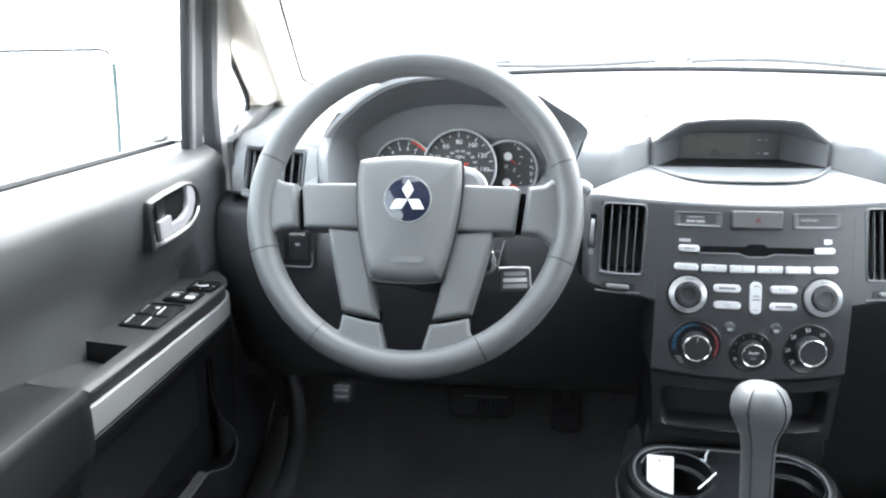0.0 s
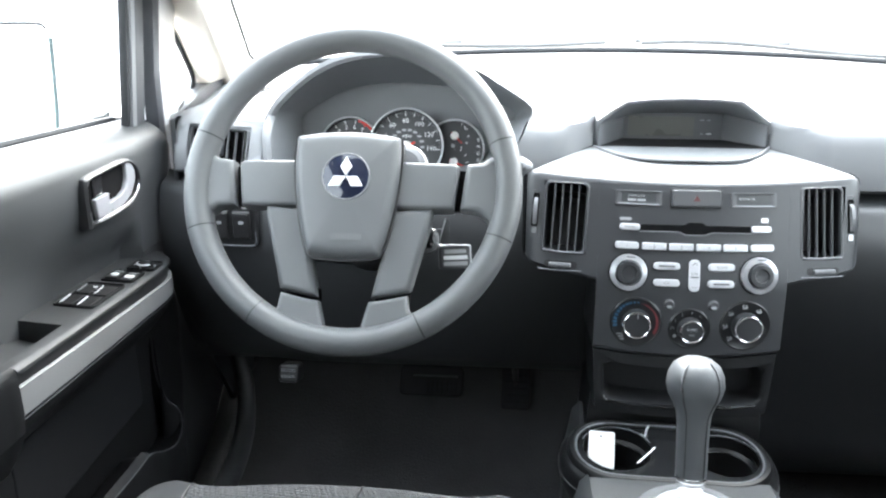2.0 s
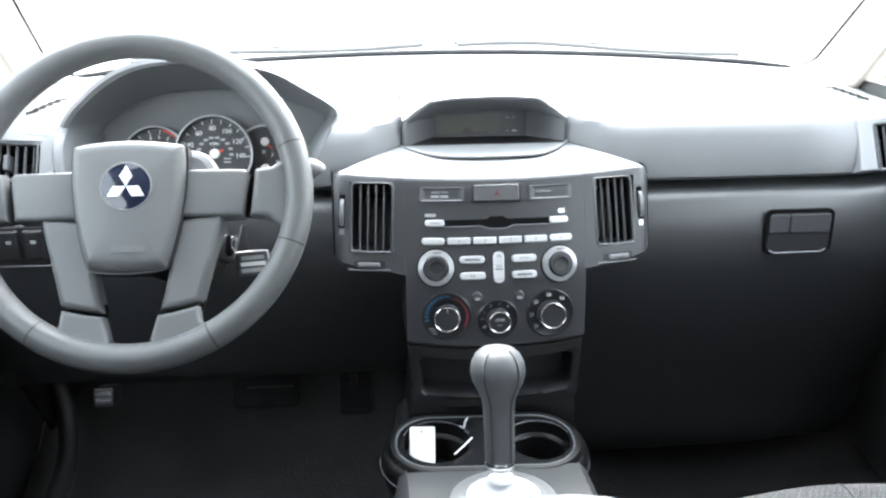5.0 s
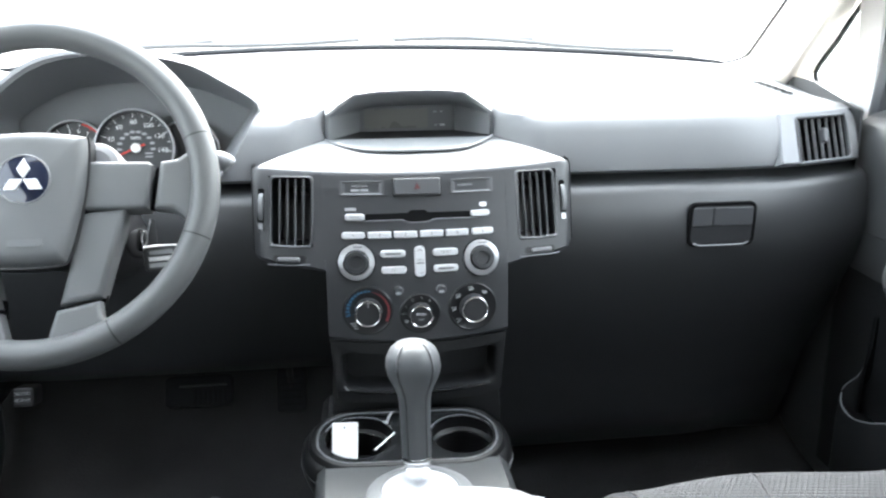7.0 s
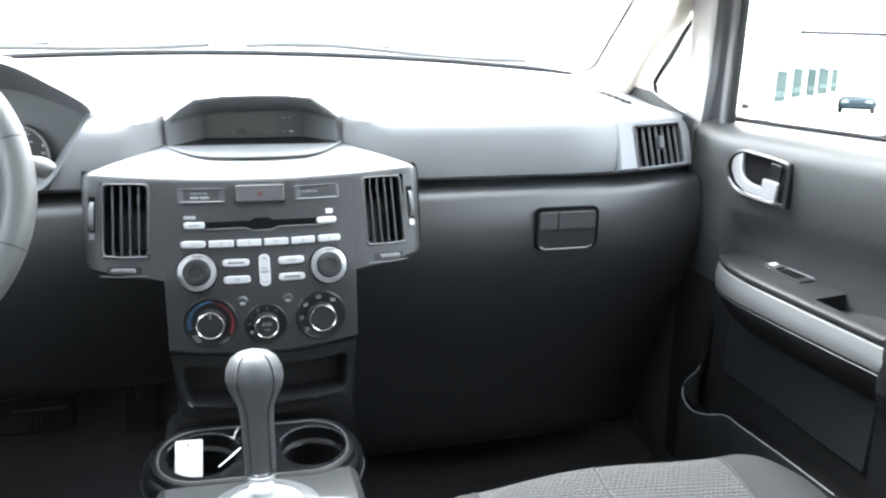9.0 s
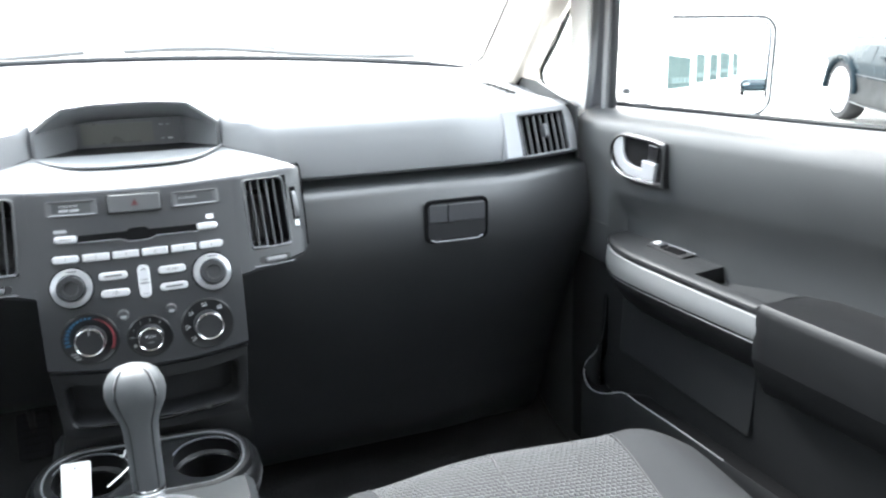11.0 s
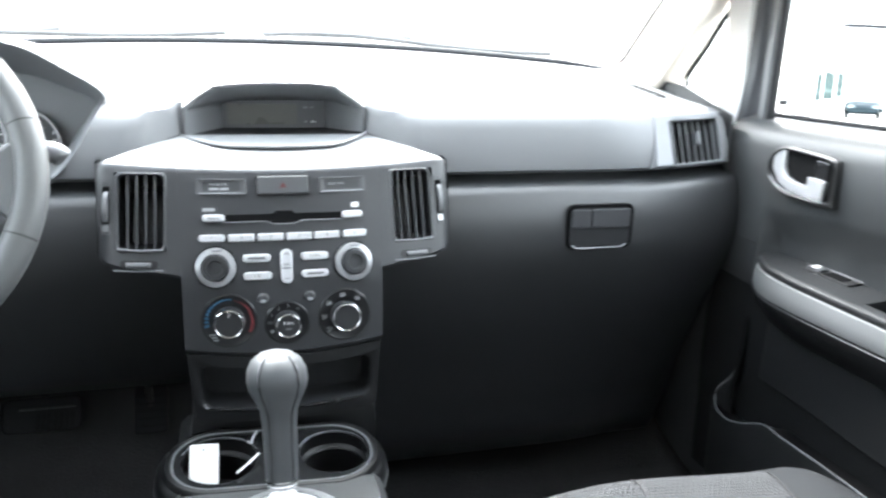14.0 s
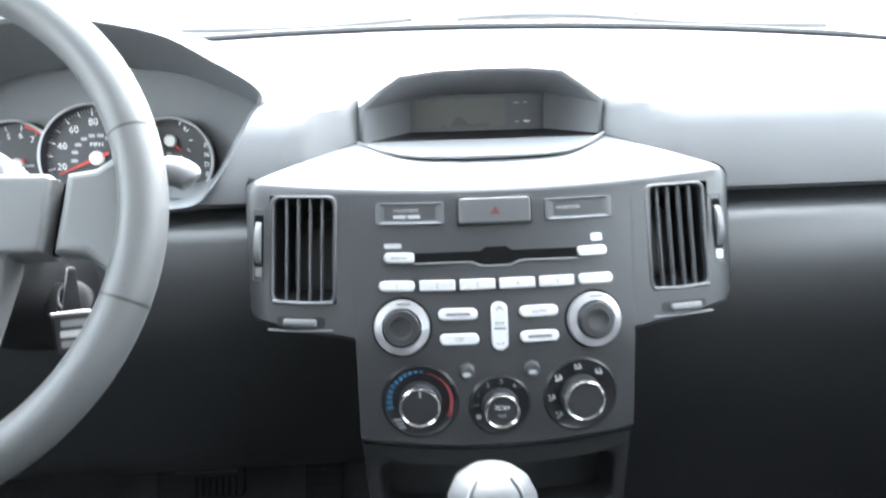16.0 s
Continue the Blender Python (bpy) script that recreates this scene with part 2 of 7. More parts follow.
def rrect(w, h, r, n=5):
    out = []
    for cx, cy, a in ((w / 2 - r, h / 2 - r, 0), (-w / 2 + r, h / 2 - r, 90), (-w / 2 + r, -h / 2 + r, 180), (w / 2 - r, -h / 2 + r, 270)):
        out += [(cx + r * math.cos(radians(a + 90 * k / n)), cy + r * math.sin(radians(a + 90 * k / n))) for k in range(n + 1)]
    return out


def oval(a, b, n=40, start=0.0):
    return [(a * math.cos(start + 2 * math.pi * k / n), b * math.sin(start + 2 * math.pi * k / n)) for k in range(n)]


def inset(pts, d):
    """A closed outline moved inwards by d."""
    out, n = [], len(pts)
    if sum(pts[i - 1][0] * pts[i][1] - pts[i][0] * pts[i - 1][1] for i in range(n)) < 0:
        d = -d
    for i in range(n):
        a, b, c = Vector(pts[i - 1]), Vector(pts[i]), Vector(pts[(i + 1) % n])
        e, f = b - a, c - b
        if e.length < 1e-7 or f.length < 1e-7:
            out.append(tuple(b))
            continue
        p, q = Vector((-e.y, e.x)).normalized(), Vector((-f.y, f.x)).normalized()
        k = p + q
        k = k / max(k.length_squared / 2, 0.3)
        out.append(tuple(b + k * d))
    return out


def loft(rings, closed=True, cap0=False, cap1=False):
    n = len(rings[0])
    vs = [Vector(p) for r in rings for p in r]
    fs = []
    for i in range(len(rings) - 1):
        for j in range(n if closed else n - 1):
            k = (j + 1) % n
            fs.append((i * n + j, i * n + k, (i + 1) * n + k, (i + 1) * n + j))
    if cap0:
        fs.append(tuple(reversed(range(n))))
    if cap1:
        fs.append(tuple((len(rings) - 1) * n + j for j in range(n)))
    return vs, fs


def prism(pts, w0, w1, bev=0.0, steps=2, back=True):
    """An outline in u and v, from w0 up to w1, with a rounded upper edge."""
    rings = [[(x, y, w0) for x, y in pts]]
    if bev:
        rings.append([(x, y, w1 - bev) for x, y in pts])
        for k in range(1, steps + 1):
            a = math.pi / 2 * k / steps
            rings.append([(x, y, w1 - bev + bev * math.sin(a)) for x, y in inset(pts, bev * (1 - math.cos(a)))])
    else:
        rings.append([(x, y, w1) for x, y in pts])
    return loft(rings, cap0=back, cap1=True)


def frame_ring(outer, inner, w0, w1, win=None, bev=0.001):
    """A flat ring between two outlines of as many points, with walls down inside to win."""
    win = w0 if win is None else win
    rings = [[(x, y, w0) for x, y in outer], [(x, y, w1 - bev) for x, y in outer], [(x, y, w1) for x, y in inset(outer, bev)],
             [(x, y, w1) for x, y in inset(inner, -bev)], [(x, y, w1 - bev) for x, y in inner], [(x, y, win) for x, y in inner]]
    return loft(rings)


def revolve(profile, n=40):
    """Profile of (radius, height) turned round the third axis."""
    rings = [[(r * math.cos(2 * math.pi * k / n), r * math.sin(2 * math.pi * k / n), h) for k in range(n)] for r, h in profile]
    return loft(rings)


def star(poly, c, n):
    """Points on a closed outline, in even directions from c."""
    out = []
    for k in range(n):
        a = 2 * math.pi * k / n
        d = Vector((math.cos(a), math.sin(a)))
        best = None
        for i in range(len(poly)):
            p, q = Vector(poly[i - 1]) - Vector(c), Vector(poly[i]) - Vector(c)
            e = q - p
            den = d.x * e.y - d.y * e.x
            if abs(den) < 1e-12:
                continue
            t = (p.x * e.y - p.y * e.x) / den
            u = (p.x * d.y - p.y * d.x) / den
            if t > 0 and -1e-6 <= u <= 1 + 1e-6 and (best is None or t < best):
                best = t
        out.append((c[0] + d.x * best, c[1] + d.y * best))
    return out


def smooth_path(pts, n=8, closed=False):
    """A rounded path through points."""
    p = [Vector(q) for q in pts]
    out, m = [], len(p)
    for i in range(m if closed else m - 1):
        a = p[i - 1] if (closed or i > 0) else p[i] * 2 - p[i + 1]
        b, c = p[i], p[(i + 1) % m]
        d = p[(i + 2) % m] if (closed or i + 2 < m) else c * 2 - b
        for k in range(n):
            t = k / n
            out.append(0.5 * ((2 * b) + (c - a) * t + (2 * a - 5 * b + 4 * c - d) * t * t + (3 * b - a - 3 * c + d) * t ** 3))
    if not closed:
        out.append(p[-1])
    return out


def tube(pts, r, n=10, closed=False, flat=1.0):
    p = [Vector(q) for q in pts]
    rings, up = [], Vector((0.13, 0.21, 0.97))
    for i, c in enumerate(p):
        a = p[i - 1] if (closed or i) else c
        b = p[(i + 1) % len(p)] if (closed or i + 1 < len(p)) else c
        d = (b - a).normalized()
        s = d.cross(up)
        s = s.normalized() if s.length > 1e-4 else d.orthogonal().normalized()
        q = s.cross(d)
        rr = r[i] if isinstance(r, (list, tuple)) else r
        rings.append([c + rr * (math.cos(2 * math.pi * k / n) * s + flat * math.sin(2 * math.pi * k / n) * q) for k in range(n)])
    if closed:
        rings.append(rings[0])
    return loft(rings, cap0=not closed, cap1=not closed)


def sheet(rows):
    return loft(rows, closed=False)


def block(sx, sy, sz, bev=0.003, steps=2):
    return prism(rrect(sx, sy, max(bev, 0.0008), 3), -sz / 2, sz / 2, min(bev, sz * 0.4, sx * 0.4, sy * 0.4), steps)


def letters(text, size, depth=0.0):
    """Flat lettering with its middle at the origin."""
    c = bpy.data.curves.new("lettering", "FONT")
    c.body, c.size, c.align_x, c.align_y = text, size, "CENTER", "CENTER"
    c.resolution_u = 2
    ob = new("lettering", c)
    me = bpy.data.meshes.new_from_object(ob.evaluated_get(bpy.context.evaluated_depsgraph_get()))
    vf = [v.co.copy() for v in me.vertices], [tuple(p.vertices) for p in me.polygons]
    bpy.data.objects.remove(ob)
    bpy.data.curves.remove(c)
    bpy.data.meshes.remove(me)
    return vf


def mesh_ob(name, vf, material, smooth=40.0, thick=0.0):
    me = bpy.data.meshes.new(name)
    me.from_pydata([tuple(p) for p in vf[0]], [], vf[1])
    bm = bmesh.new()
    bm.from_mesh(me)
    bmesh.ops.remove_doubles(bm, verts=bm.verts, dist=1e-6)
    if smooth:
        for f in bm.faces:
            f.smooth = True
        for e in bm.edges:
            wide = max((len(f.verts) for f in e.link_faces), default=0) > 6
            if len(e.link_faces) == 2 and e.calc_face_angle(0) > radians(14 if wide else smooth):
                e.smooth = False
    bm.to_mesh(me)
    bm.free()
    me.materials.append(material)
    ob = new(name, me)
    if thick:
        s = ob.modifiers.new("thickness", "SOLIDIFY")
        s.thickness, s.offset = thick, 0.0
    return ob


def part(name, vf, material, parent, label="", smooth=40.0, thick=0.0):
    """One mesh under a thing or under a part, given in world places."""
    ob = mesh_ob(name, vf, material, smooth, thick)
    ob.parent = parent
    if parent.parent is None:
        ob.matrix_parent_inverse = parent.matrix_basis.inverted()
    if label:
        tagged(ob, label)
    return ob


def thing(name, label, category, place, group="", kind=""):
    ob = new(name)
    ob.empty_display_size = 0.05
    ob.matrix_basis = Matrix.Translation(place)
    return tagged(ob, label, category, group, kind)


def struct(name, vf, material, label="", category="", smooth=40.0, thick=0.0):
    return tagged(mesh_ob(name, vf, material, smooth, thick), label, category, kind="structure")


def lerp(x, table):
    for (a, p), (b, q) in zip(table, table[1:]):
        if x <= b:
            k = min(1, max(0, (x - a) / (b - a)))
            return p + (q - p) * k
    return table[-1][1]


XC = -0.014        # the car's middle plane
FLOOR = 0.45       # the cabin floor

# ---- the car's shell ----


def cowl(x):
    return Vector((x, 1.61 - 0.107 * x * x, 1.226 - 0.063 * x * x))


XS = [XC - 0.80 + 1.6 * k / 40 for k in range(41)]


def header(x):
    return Vector((x * 0.76, 0.72 - 0.06 * x * x, 1.70 - 0.05 * x * x))


struct("floor", mv(block(1.64, 3.9, 0.03, 0.004), at(XC, -0.45, FLOOR - 0.015)), CARPET, "dark grey carpeted car floor", "floor")
TOE = ((1.16, FLOOR + 0.006), (1.22, 0.462), (1.29, 0.480), (1.36, 0.512), (1.43, 0.565), (1.49, 0.64), (1.53, 0.75), (1.56, 0.90))
# one toe board: the halves' colours carry the uneven footwell light
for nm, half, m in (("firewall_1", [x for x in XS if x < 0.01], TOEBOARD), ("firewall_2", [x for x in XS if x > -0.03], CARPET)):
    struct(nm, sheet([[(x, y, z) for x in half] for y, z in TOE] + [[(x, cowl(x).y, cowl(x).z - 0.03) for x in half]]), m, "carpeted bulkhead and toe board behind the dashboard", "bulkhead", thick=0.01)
roof_rows = []
for k in range(9):
    y = 0.72 - 2.95 * k / 8
    roof_rows.append([(XC + 0.62 * u, y - 0.06 * u * u * (k == 0), 1.72 - 0.055 * u * u - 0.02 * abs(k / 8 - 0.3)) for u in [-1 + 2 * j / 16 for j in range(17)]])
struct("ceiling", sheet(roof_rows), ROOFC, "beige fabric headliner of the car roof", "headliner", thick=0.02)
struct("wall_rear", jn(mv(block(1.5, 0.04, 0.75, 0.004), at(XC, -2.25, FLOOR + 0.36)), mv(block(0.12, 0.04, 0.6, 0.004), at(XC - 0.66, -2.23, 1.45)), mv(block(0.12, 0.04, 0.6, 0.004), at(XC + 0.66, -2.23, 1.45))), DOORP,
       "plain rear end of the cabin with a window opening", "car body")

# windscreen and its black lower seal
ws_rows = []
for k in range(7):
    t = k / 6
    ws_rows.append([cowl(x).lerp(header(x), t) + Vector((0, 0, 0.03 * math.sin(math.pi * t))) for x in XS])
win1 = thing("window_1", "curved clear windscreen above the dashboard", "windscreen", (XC, 1.3, 1.4), kind="structure")
pane = part("pane", sheet(ws_rows), GLASS, win1)
pane.visible_shadow = False
part("lower_seal", tube([cowl(x) + Vector((0, 0.004, 0.0)) for x in XS if abs(x - XC) < 0.672], 0.0072, 8), RUBBER, win1, "black rubber seal along the glass")
for s in (-1, 1):
    part("side_seal", tube([(XC + s * (0.735 - 0.21 * d - (0.012 * max(0, 1 - d / 0.3) if s < 0 else 0)), 1.541 - d, 1.196 + 0.6 * d) for d in [0.04, 0.1, 0.2, 0.3, 0.4, 0.6, 0.8]], 0.0026, 6), RUBBER, win1, "thin black rubber seal")
    sx = 0.012 if s < 0 else 0.0
    bend = smooth_path([cowl(XC + s * 0.62) + Vector((0, 0.004, 0)), cowl(XC + s * 0.67) + Vector((0, 0.003, 0)), (XC + s * (0.705 - sx), 1.555, 1.1970), (XC + s * (0.7235 - sx), 1.534, 1.2050), (XC + s * (0.7266 - sx * 0.87), 1.501, 1.220)], 6)
    part("seal_bend", tube(bend, [0.0072 - 0.0046 * min(1, 2 * k / (len(bend) - 1)) for k in range(len(bend))], 8), RUBBER, win1)


def wiper(x0, x1):
    w = thing("wiper", "thin dark grey windscreen wiper resting at the glass foot", "wiper", (x0, 1.66, 1.24), group="windscreen wipers")
    path = [cowl(x0 + (x1 - x0) * k / 12) + Vector((0, 0.035 + 0.004 * math.sin(k), 0.013 + 0.005 * math.sin(k * 0.55))) for k in range(13)]
    part("blade", tube(path, 0.0060, 6), WIPER, w)
    part("arm", tube([cowl(x0) + Vector((0, 0.10, 0.012)), cowl((x0 + x1) / 2 - 0.05) + Vector((0, 0.06, 0.017)), cowl((x0 + x1) / 2) + Vector((0, 0.04, 0.020))], 0.006, 6), WIPER, w)


wiper(-0.62, -0.05)
wiper(0.02, 0.60)
hood_rows = [[(x, cowl(x).y + 0.10 + 0.95 * k / 6, 1.175 - 0.03 * x * x - 0.02 * k - 0.012 * (k - 2) * (k > 2)) for x in XS] for k in range(7)]
struct("bonnet", sheet(hood_rows), WHITEP, "white painted car bonnet outside the windscreen", "bonnet", thick=0.01)

# ---- dashboard ----
dash = thing("dashboard", "dark grey moulded plastic dashboard with a rounded padded top", "dashboard", (XC, 1.25, 0.9))


def yoff(x):
    return 0.8 * max(0.0, abs(x - XC) - 0.5) ** 2


def pad_row(x, first=0.0):
    pts = [(1.128, 1.0795), (1.103, 1.0800), (1.0945, 1.0865), (1.0955, 1.098), (1.103, 1.12), (1.112, 1.138), (1.124, 1.153), (1.143, 1.166), (1.175, 1.177), (1.21, 1.183), (1.26, 1.190), (1.33, 1.199), (1.45, 1.212)]
    # a steeper face with a tighter top edge, easing off towards the outer vents
    mid = [(1.128, 1.0795), (1.103, 1.0800), (1.0945, 1.0865), (1.0950, 1.100), (1.0990, 1.124), (1.1035, 1.145), (1.1095, 1.158), (1.122, 1.1675), (1.155, 1.1745), (1.21, 1.183), (1.26, 1.190), (1.33, 1.199), (1.45, 1.212)]
    k = max(0.0, min(1.0, (abs(x - XC) - 0.50) / 0.08))
    pts = [(a + (c - a) * k, b + (e - b) * k) for (a, b), (c, e) in zip(mid, pts)]
    row = [(x, y + yoff(x) * max(0, min(1, (1.40 - y) / 0.26)), z) for y, z in pts if y >= first or z > 1.186]
    # beside the display the pad runs back along the slanted edge of the panel top
    d = (-0.119 - x) if x < 0 else (x - 0.129)
    if first == 0.0 and -0.02 < d < 0.10:
        back_to = 1.149 - 0.97 * d
        row = [(a, max(y, back_to + 0.25 * max(0, z - 1.12)) if z < 1.18 else y, z) for a, y, z in row]
    # the pad falls away towards its ends
    row = [(a, y, z - 2.1 * max(0.0, abs(x - XC) - 0.62) ** 2 * max(0, min(1, (y - 1.16) / 0.12))) for a, y, z in row]
    c = cowl(x)
    row = [(a, y, min(z, c.z - 0.010 - 0.09 * max(0, 1.45 - y)) if y > 1.30 else z) for a, y, z in row]
    row += [(x, c.y - 0.06, c.z - 0.007 - 1.6 * max(0.0, abs(x - XC) - 0.62) ** 2), (x, c.y - 0.004, c.z - 0.003), (x, c.y + 0.01, c.z - 0.03)]
    return row


def pad_z(x, y):
    """Height of the pad's top at a place."""
    row = [p for p in pad_row(x)[6:] if p[2] > 1.1]
    return lerp(y, [(p[1], p[2]) for p in row])


def rng(a, b, n):
    return [a + (b - a) * k / n for k in range(n + 1)]


def pad_side(a, b, h0, h1):
    """A stretch of the pad with an opening for an air vent between h0 and h1."""
    xs = [x for x in rng(a, b, 32) if abs(x - h0) > 0.004 and abs(x - h1) > 0.004]
    xs = sorted(xs + [h0, h1])
    rows = [pad_row(x) for x in xs]
    n = len(rows[0])
    fs = []
    for i in range(len(xs) - 1):
        for j in range(n - 1):
            if h0 <= (xs[i] + xs[i + 1]) / 2 <= h1 and 2 <= j <= 5:
                continue
            fs.append((i * n + j, i * n + j + 1, (i + 1) * n + j + 1, (i + 1) * n + j))
    return [Vector(p) for r in rows for p in r], fs


def pad_left():
    """The pad between the gauges and the display; its free edge follows the gauge opening."""
    edge = [(1.07, -0.292), (1.085, -0.280), (1.092, -0.269), (1.104, -0.256), (1.131, -0.237), (1.161, -0.222), (1.180, -0.2125), (1.186, -0.211), (1.3, -0.211)]
    base = pad_row(-0.2)
    rows = []
    for k in range(9):
        row = []
        for i, (_, y, z) in enumerate(base):
            a = lerp(z, edge) if i < 10 else -0.211
            x = a + (-0.118 - a) * k / 8
            row.append(pad_row(x)[i])
        rows.append(row)
    return sheet(rows)


part("upper_pad", jn(pad_side(-0.748, -0.606, -0.726, -0.622), sheet([pad_row(x, 9) for x in rng(-0.606, -0.211, 14)]), pad_left(),
                     sheet([pad_row(x, 9) for x in rng(-0.118, 0.128, 10)]), pad_side(0.128, 0.728, 0.602, 0.708)), DASH, dash, "soft grey padded dashboard top")


def low_row(x):
    pts = [(1.120, 1.078), (1.110, 1.0690), (1.0920, 1.0655), (1.0825, 1.0615), (1.0765, 1.0520), (1.0665, 1.020), (1.062, 0.985), (1.0665, 0.955), (1.077, 0.92), (1.100, 0.86), (1.132, 0.79), (1.175, 0.70), (1.215, 0.63), (1.30, 0.60)]
    return [(x, y + yoff(x), z) for y, z in pts]


part("knee_panel", sheet([low_row(x)[:11] + [(x, 1.150 + yoff(x), 0.764), (x, 1.19, 0.748), (x, 1.25, 0.750), (x, 1.38, 0.80)] for x in rng(-0.772, -0.10, 40)]), KNEE, dash, "lower dashboard panel below the steering column in brightened grey")
part("glovebox_panel", sheet([low_row(x)[:12] + [(x, 1.185 + yoff(x), 0.66), (x, 1.20 + yoff(x), 0.60), (x, 1.225 + yoff(x), 0.54), (x, 1.30, 0.50)] for x in rng(0.10, 0.743, 40)]), LOWER, dash, "smooth dark grey glovebox front")

# glovebox latch
GL = axes((0.468, 1.0615, 1.007), (1, 0, 0), (0, 0.03, 1))
# black ring paints the shadow outline round the latch
latch = part("glovebox_latch", mv(frame_ring(rrect(0.107, 0.068, 0.011), rrect(0.096, 0.057, 0.008), -0.004, 0.0015, -0.016), GL), VOID, dash, "recessed glovebox latch with a painted shadow outline")
part("recess", mv(prism(rrect(0.097, 0.058, 0.008), -0.017, 0.0010), GL), CAP, latch)
# pale tube below it paints the lit edge of the recess
part("lip_light", mv(tube([(-0.044, -0.0285, 0.001), (-0.036, -0.0325, 0.0015), (0.036, -0.0325, 0.0015), (0.044, -0.0285, 0.001)], 0.0017, 8), GL), BEZEL, latch, "painted highlight along the bottom lip")
part("paddle", mv(prism(rrect(0.030, 0.028, 0.003), -0.004, 0.0030, 0.001), GL @ at(-0.0325, 0.0125, 0)), SLAT, latch)
part("paddle", mv(prism(rrect(0.062, 0.028, 0.003), -0.004, 0.0034, 0.001), GL @ at(0.0155, 0.0125, 0)), SLAT, latch)


def slat_vent(parent, m, w, h, n, knob=True, lean=0.0, thick=0.0020):
    """A rectangular air vent with upright slats; the frame m lies on its middle, out towards the cabin."""
    v = part("air_vent", mv(frame_ring(rrect(w + 0.006, h + 0.006, 0.005), rrect(w, h, 0.003), -0.012, 0.002, -0.005), m), SLAT, parent, "dark air vent with upright grey slats")
    # pale tube paints the light caught by the opening's bottom edge
    part("edge_light", mv(tube([(-w / 2, -h / 2 - 0.002, 0.0014), (w / 2 - 0.003, -h / 2 - 0.002, 0.0014), (w / 2 + 0.001, -h / 2 + 0.003, 0.0014)], 0.0014, 6), m), BEZEL, v, "painted highlight on the lower vent edge")
    part("duct", mv(loft([[(a, b, -0.005) for a, b in rrect(w, h, 0.003)], [(a * 0.8, b * 0.8, -0.075) for a, b in rrect(w, h, 0.003)]], cap1=True), m), VOID, v)
    for k in range(n):
        x = -w / 2 + w * (k + 0.5) / n
        part("slat", mv(block(thick, h - 0.002, 0.005, 0.0005, 1), m @ at(x, 0, -0.004) @ Matrix.Rotation(radians(lean), 4, "Y")), SLAT2, v)
    if knob:
        part("vent_tab", mv(block(0.009, 0.024, 0.012, 0.003), m @ at(w * 0.03, 0.004, -0.001)), SLAT, v)
    return v


for s in (1, -1):
    flip = Matrix.Translation((XC, 0, 0)) @ Matrix.Diagonal((s, 1, 1, 1)) @ Matrix.Translation((-XC, 0, 0))
    o = flip @ Vector((0.655, 1.1345, 1.119)) + (Vector((0.008, 0, -0.002)) if s < 0 else Vector())
    vw, vh, end = (0.106, 0.070, 0.737) if s > 0 else (0.098, 0.064, 0.727)
    m = axes(o, (0.108, 0.034 * s, 0), (0, 0.038, 0.061))
    e1, e2 = Vector((0.108, 0.034 * s, 0)).normalized(), Vector((0.004 * (s > 0), 0.038, 0.061)).normalized()
    m = Matrix((e1, e2, e1.cross(e2).normalized())).transposed().to_4x4()
    m.translation = o
    plate = [(-0.092, -0.036), (0.060, -0.0395), (0.066, 0.034), (0.061, 0.047), (-0.086, 0.047)] if s > 0 else [(-0.076, -0.044), (0.064, -0.043), (0.068, 0.036), (0.064, 0.050), (-0.078, 0.052)]
    if s < 0:
        plate = [(-a * (0.90 if a > 0 else 1.0), b) for a, b in reversed(plate)]
    hole = star(rrect(vw + 0.006, vh + 0.006, 0.005), (0, 0), 192)
    part("vent_surround", mv(frame_ring(star(plate, (0, 0), 192), hole, -0.012, 0.0050 if s > 0 else 0.0035, -0.012, 0.0014), m), BEZEL, dash, "light grey plastic vent surround")
    slat_vent(dash, m @ at(0, 0, 0.0045), vw, vh, 7, lean=-5 if s > 0 else 4, thick=0.0014)
    # demister grille on the top corner
    def on_pad(x, y, lift):
        x = (flip @ Vector((x, 0, 0))).x
        return axes((x, y, pad_z(x, y) + lift), (1, 0, (pad_z(x + 0.01, y) - pad_z(x - 0.01, y)) / 0.02), (0, 1, (pad_z(x, y + 0.01) - pad_z(x, y - 0.01)) / 0.02))

    g = None
    for k in range(5):
        sm = on_pad(0.609 + 0.0055 * k, 1.268 - 0.0145 * k, 0.0006) @ Matrix.Rotation(-0.55 * s, 4, "Z") @ Matrix.Rotation(0.10, 4, "X")
        if k == 0:
            g = part("demister_grille", mv(prism(rrect(0.022, 0.0125, 0.004), -0.003, 0.0012, 0.0008), sm), DASH, dash, "side window demister outlet")
        else:
            part("louvre", mv(prism(rrect(0.022, 0.0125, 0.004), -0.003, 0.0012, 0.0008), sm), DASH, g)
        part("grille_slot", mv(prism(rrect(0.0185, 0.0095, 0.003), 0.0, 0.0018), sm), VOID, g)
    # moulded cap that fills the corner between dash end, pillar and door
    if s > 0:
        inner = [Vector(p) - Vector((0.001, 0, 0.0006)) for p in pad_row(0.728)[7:14]]
        outer = [flip @ Vector(p) for p in ((0.770, 1.200, 1.146), (0.782, 1.225, 1.150), (0.790, 1.255, 1.151), (0.798, 1.30, 1.152), (0.806, 1.355, 1.160), (0.81, 1.45, 1.17), (0.80, 1.53, 1.18))]
        mid = [p.lerp(q, 0.5) + Vector((0, 0, 0.006)) for p, q in zip(inner, outer)]
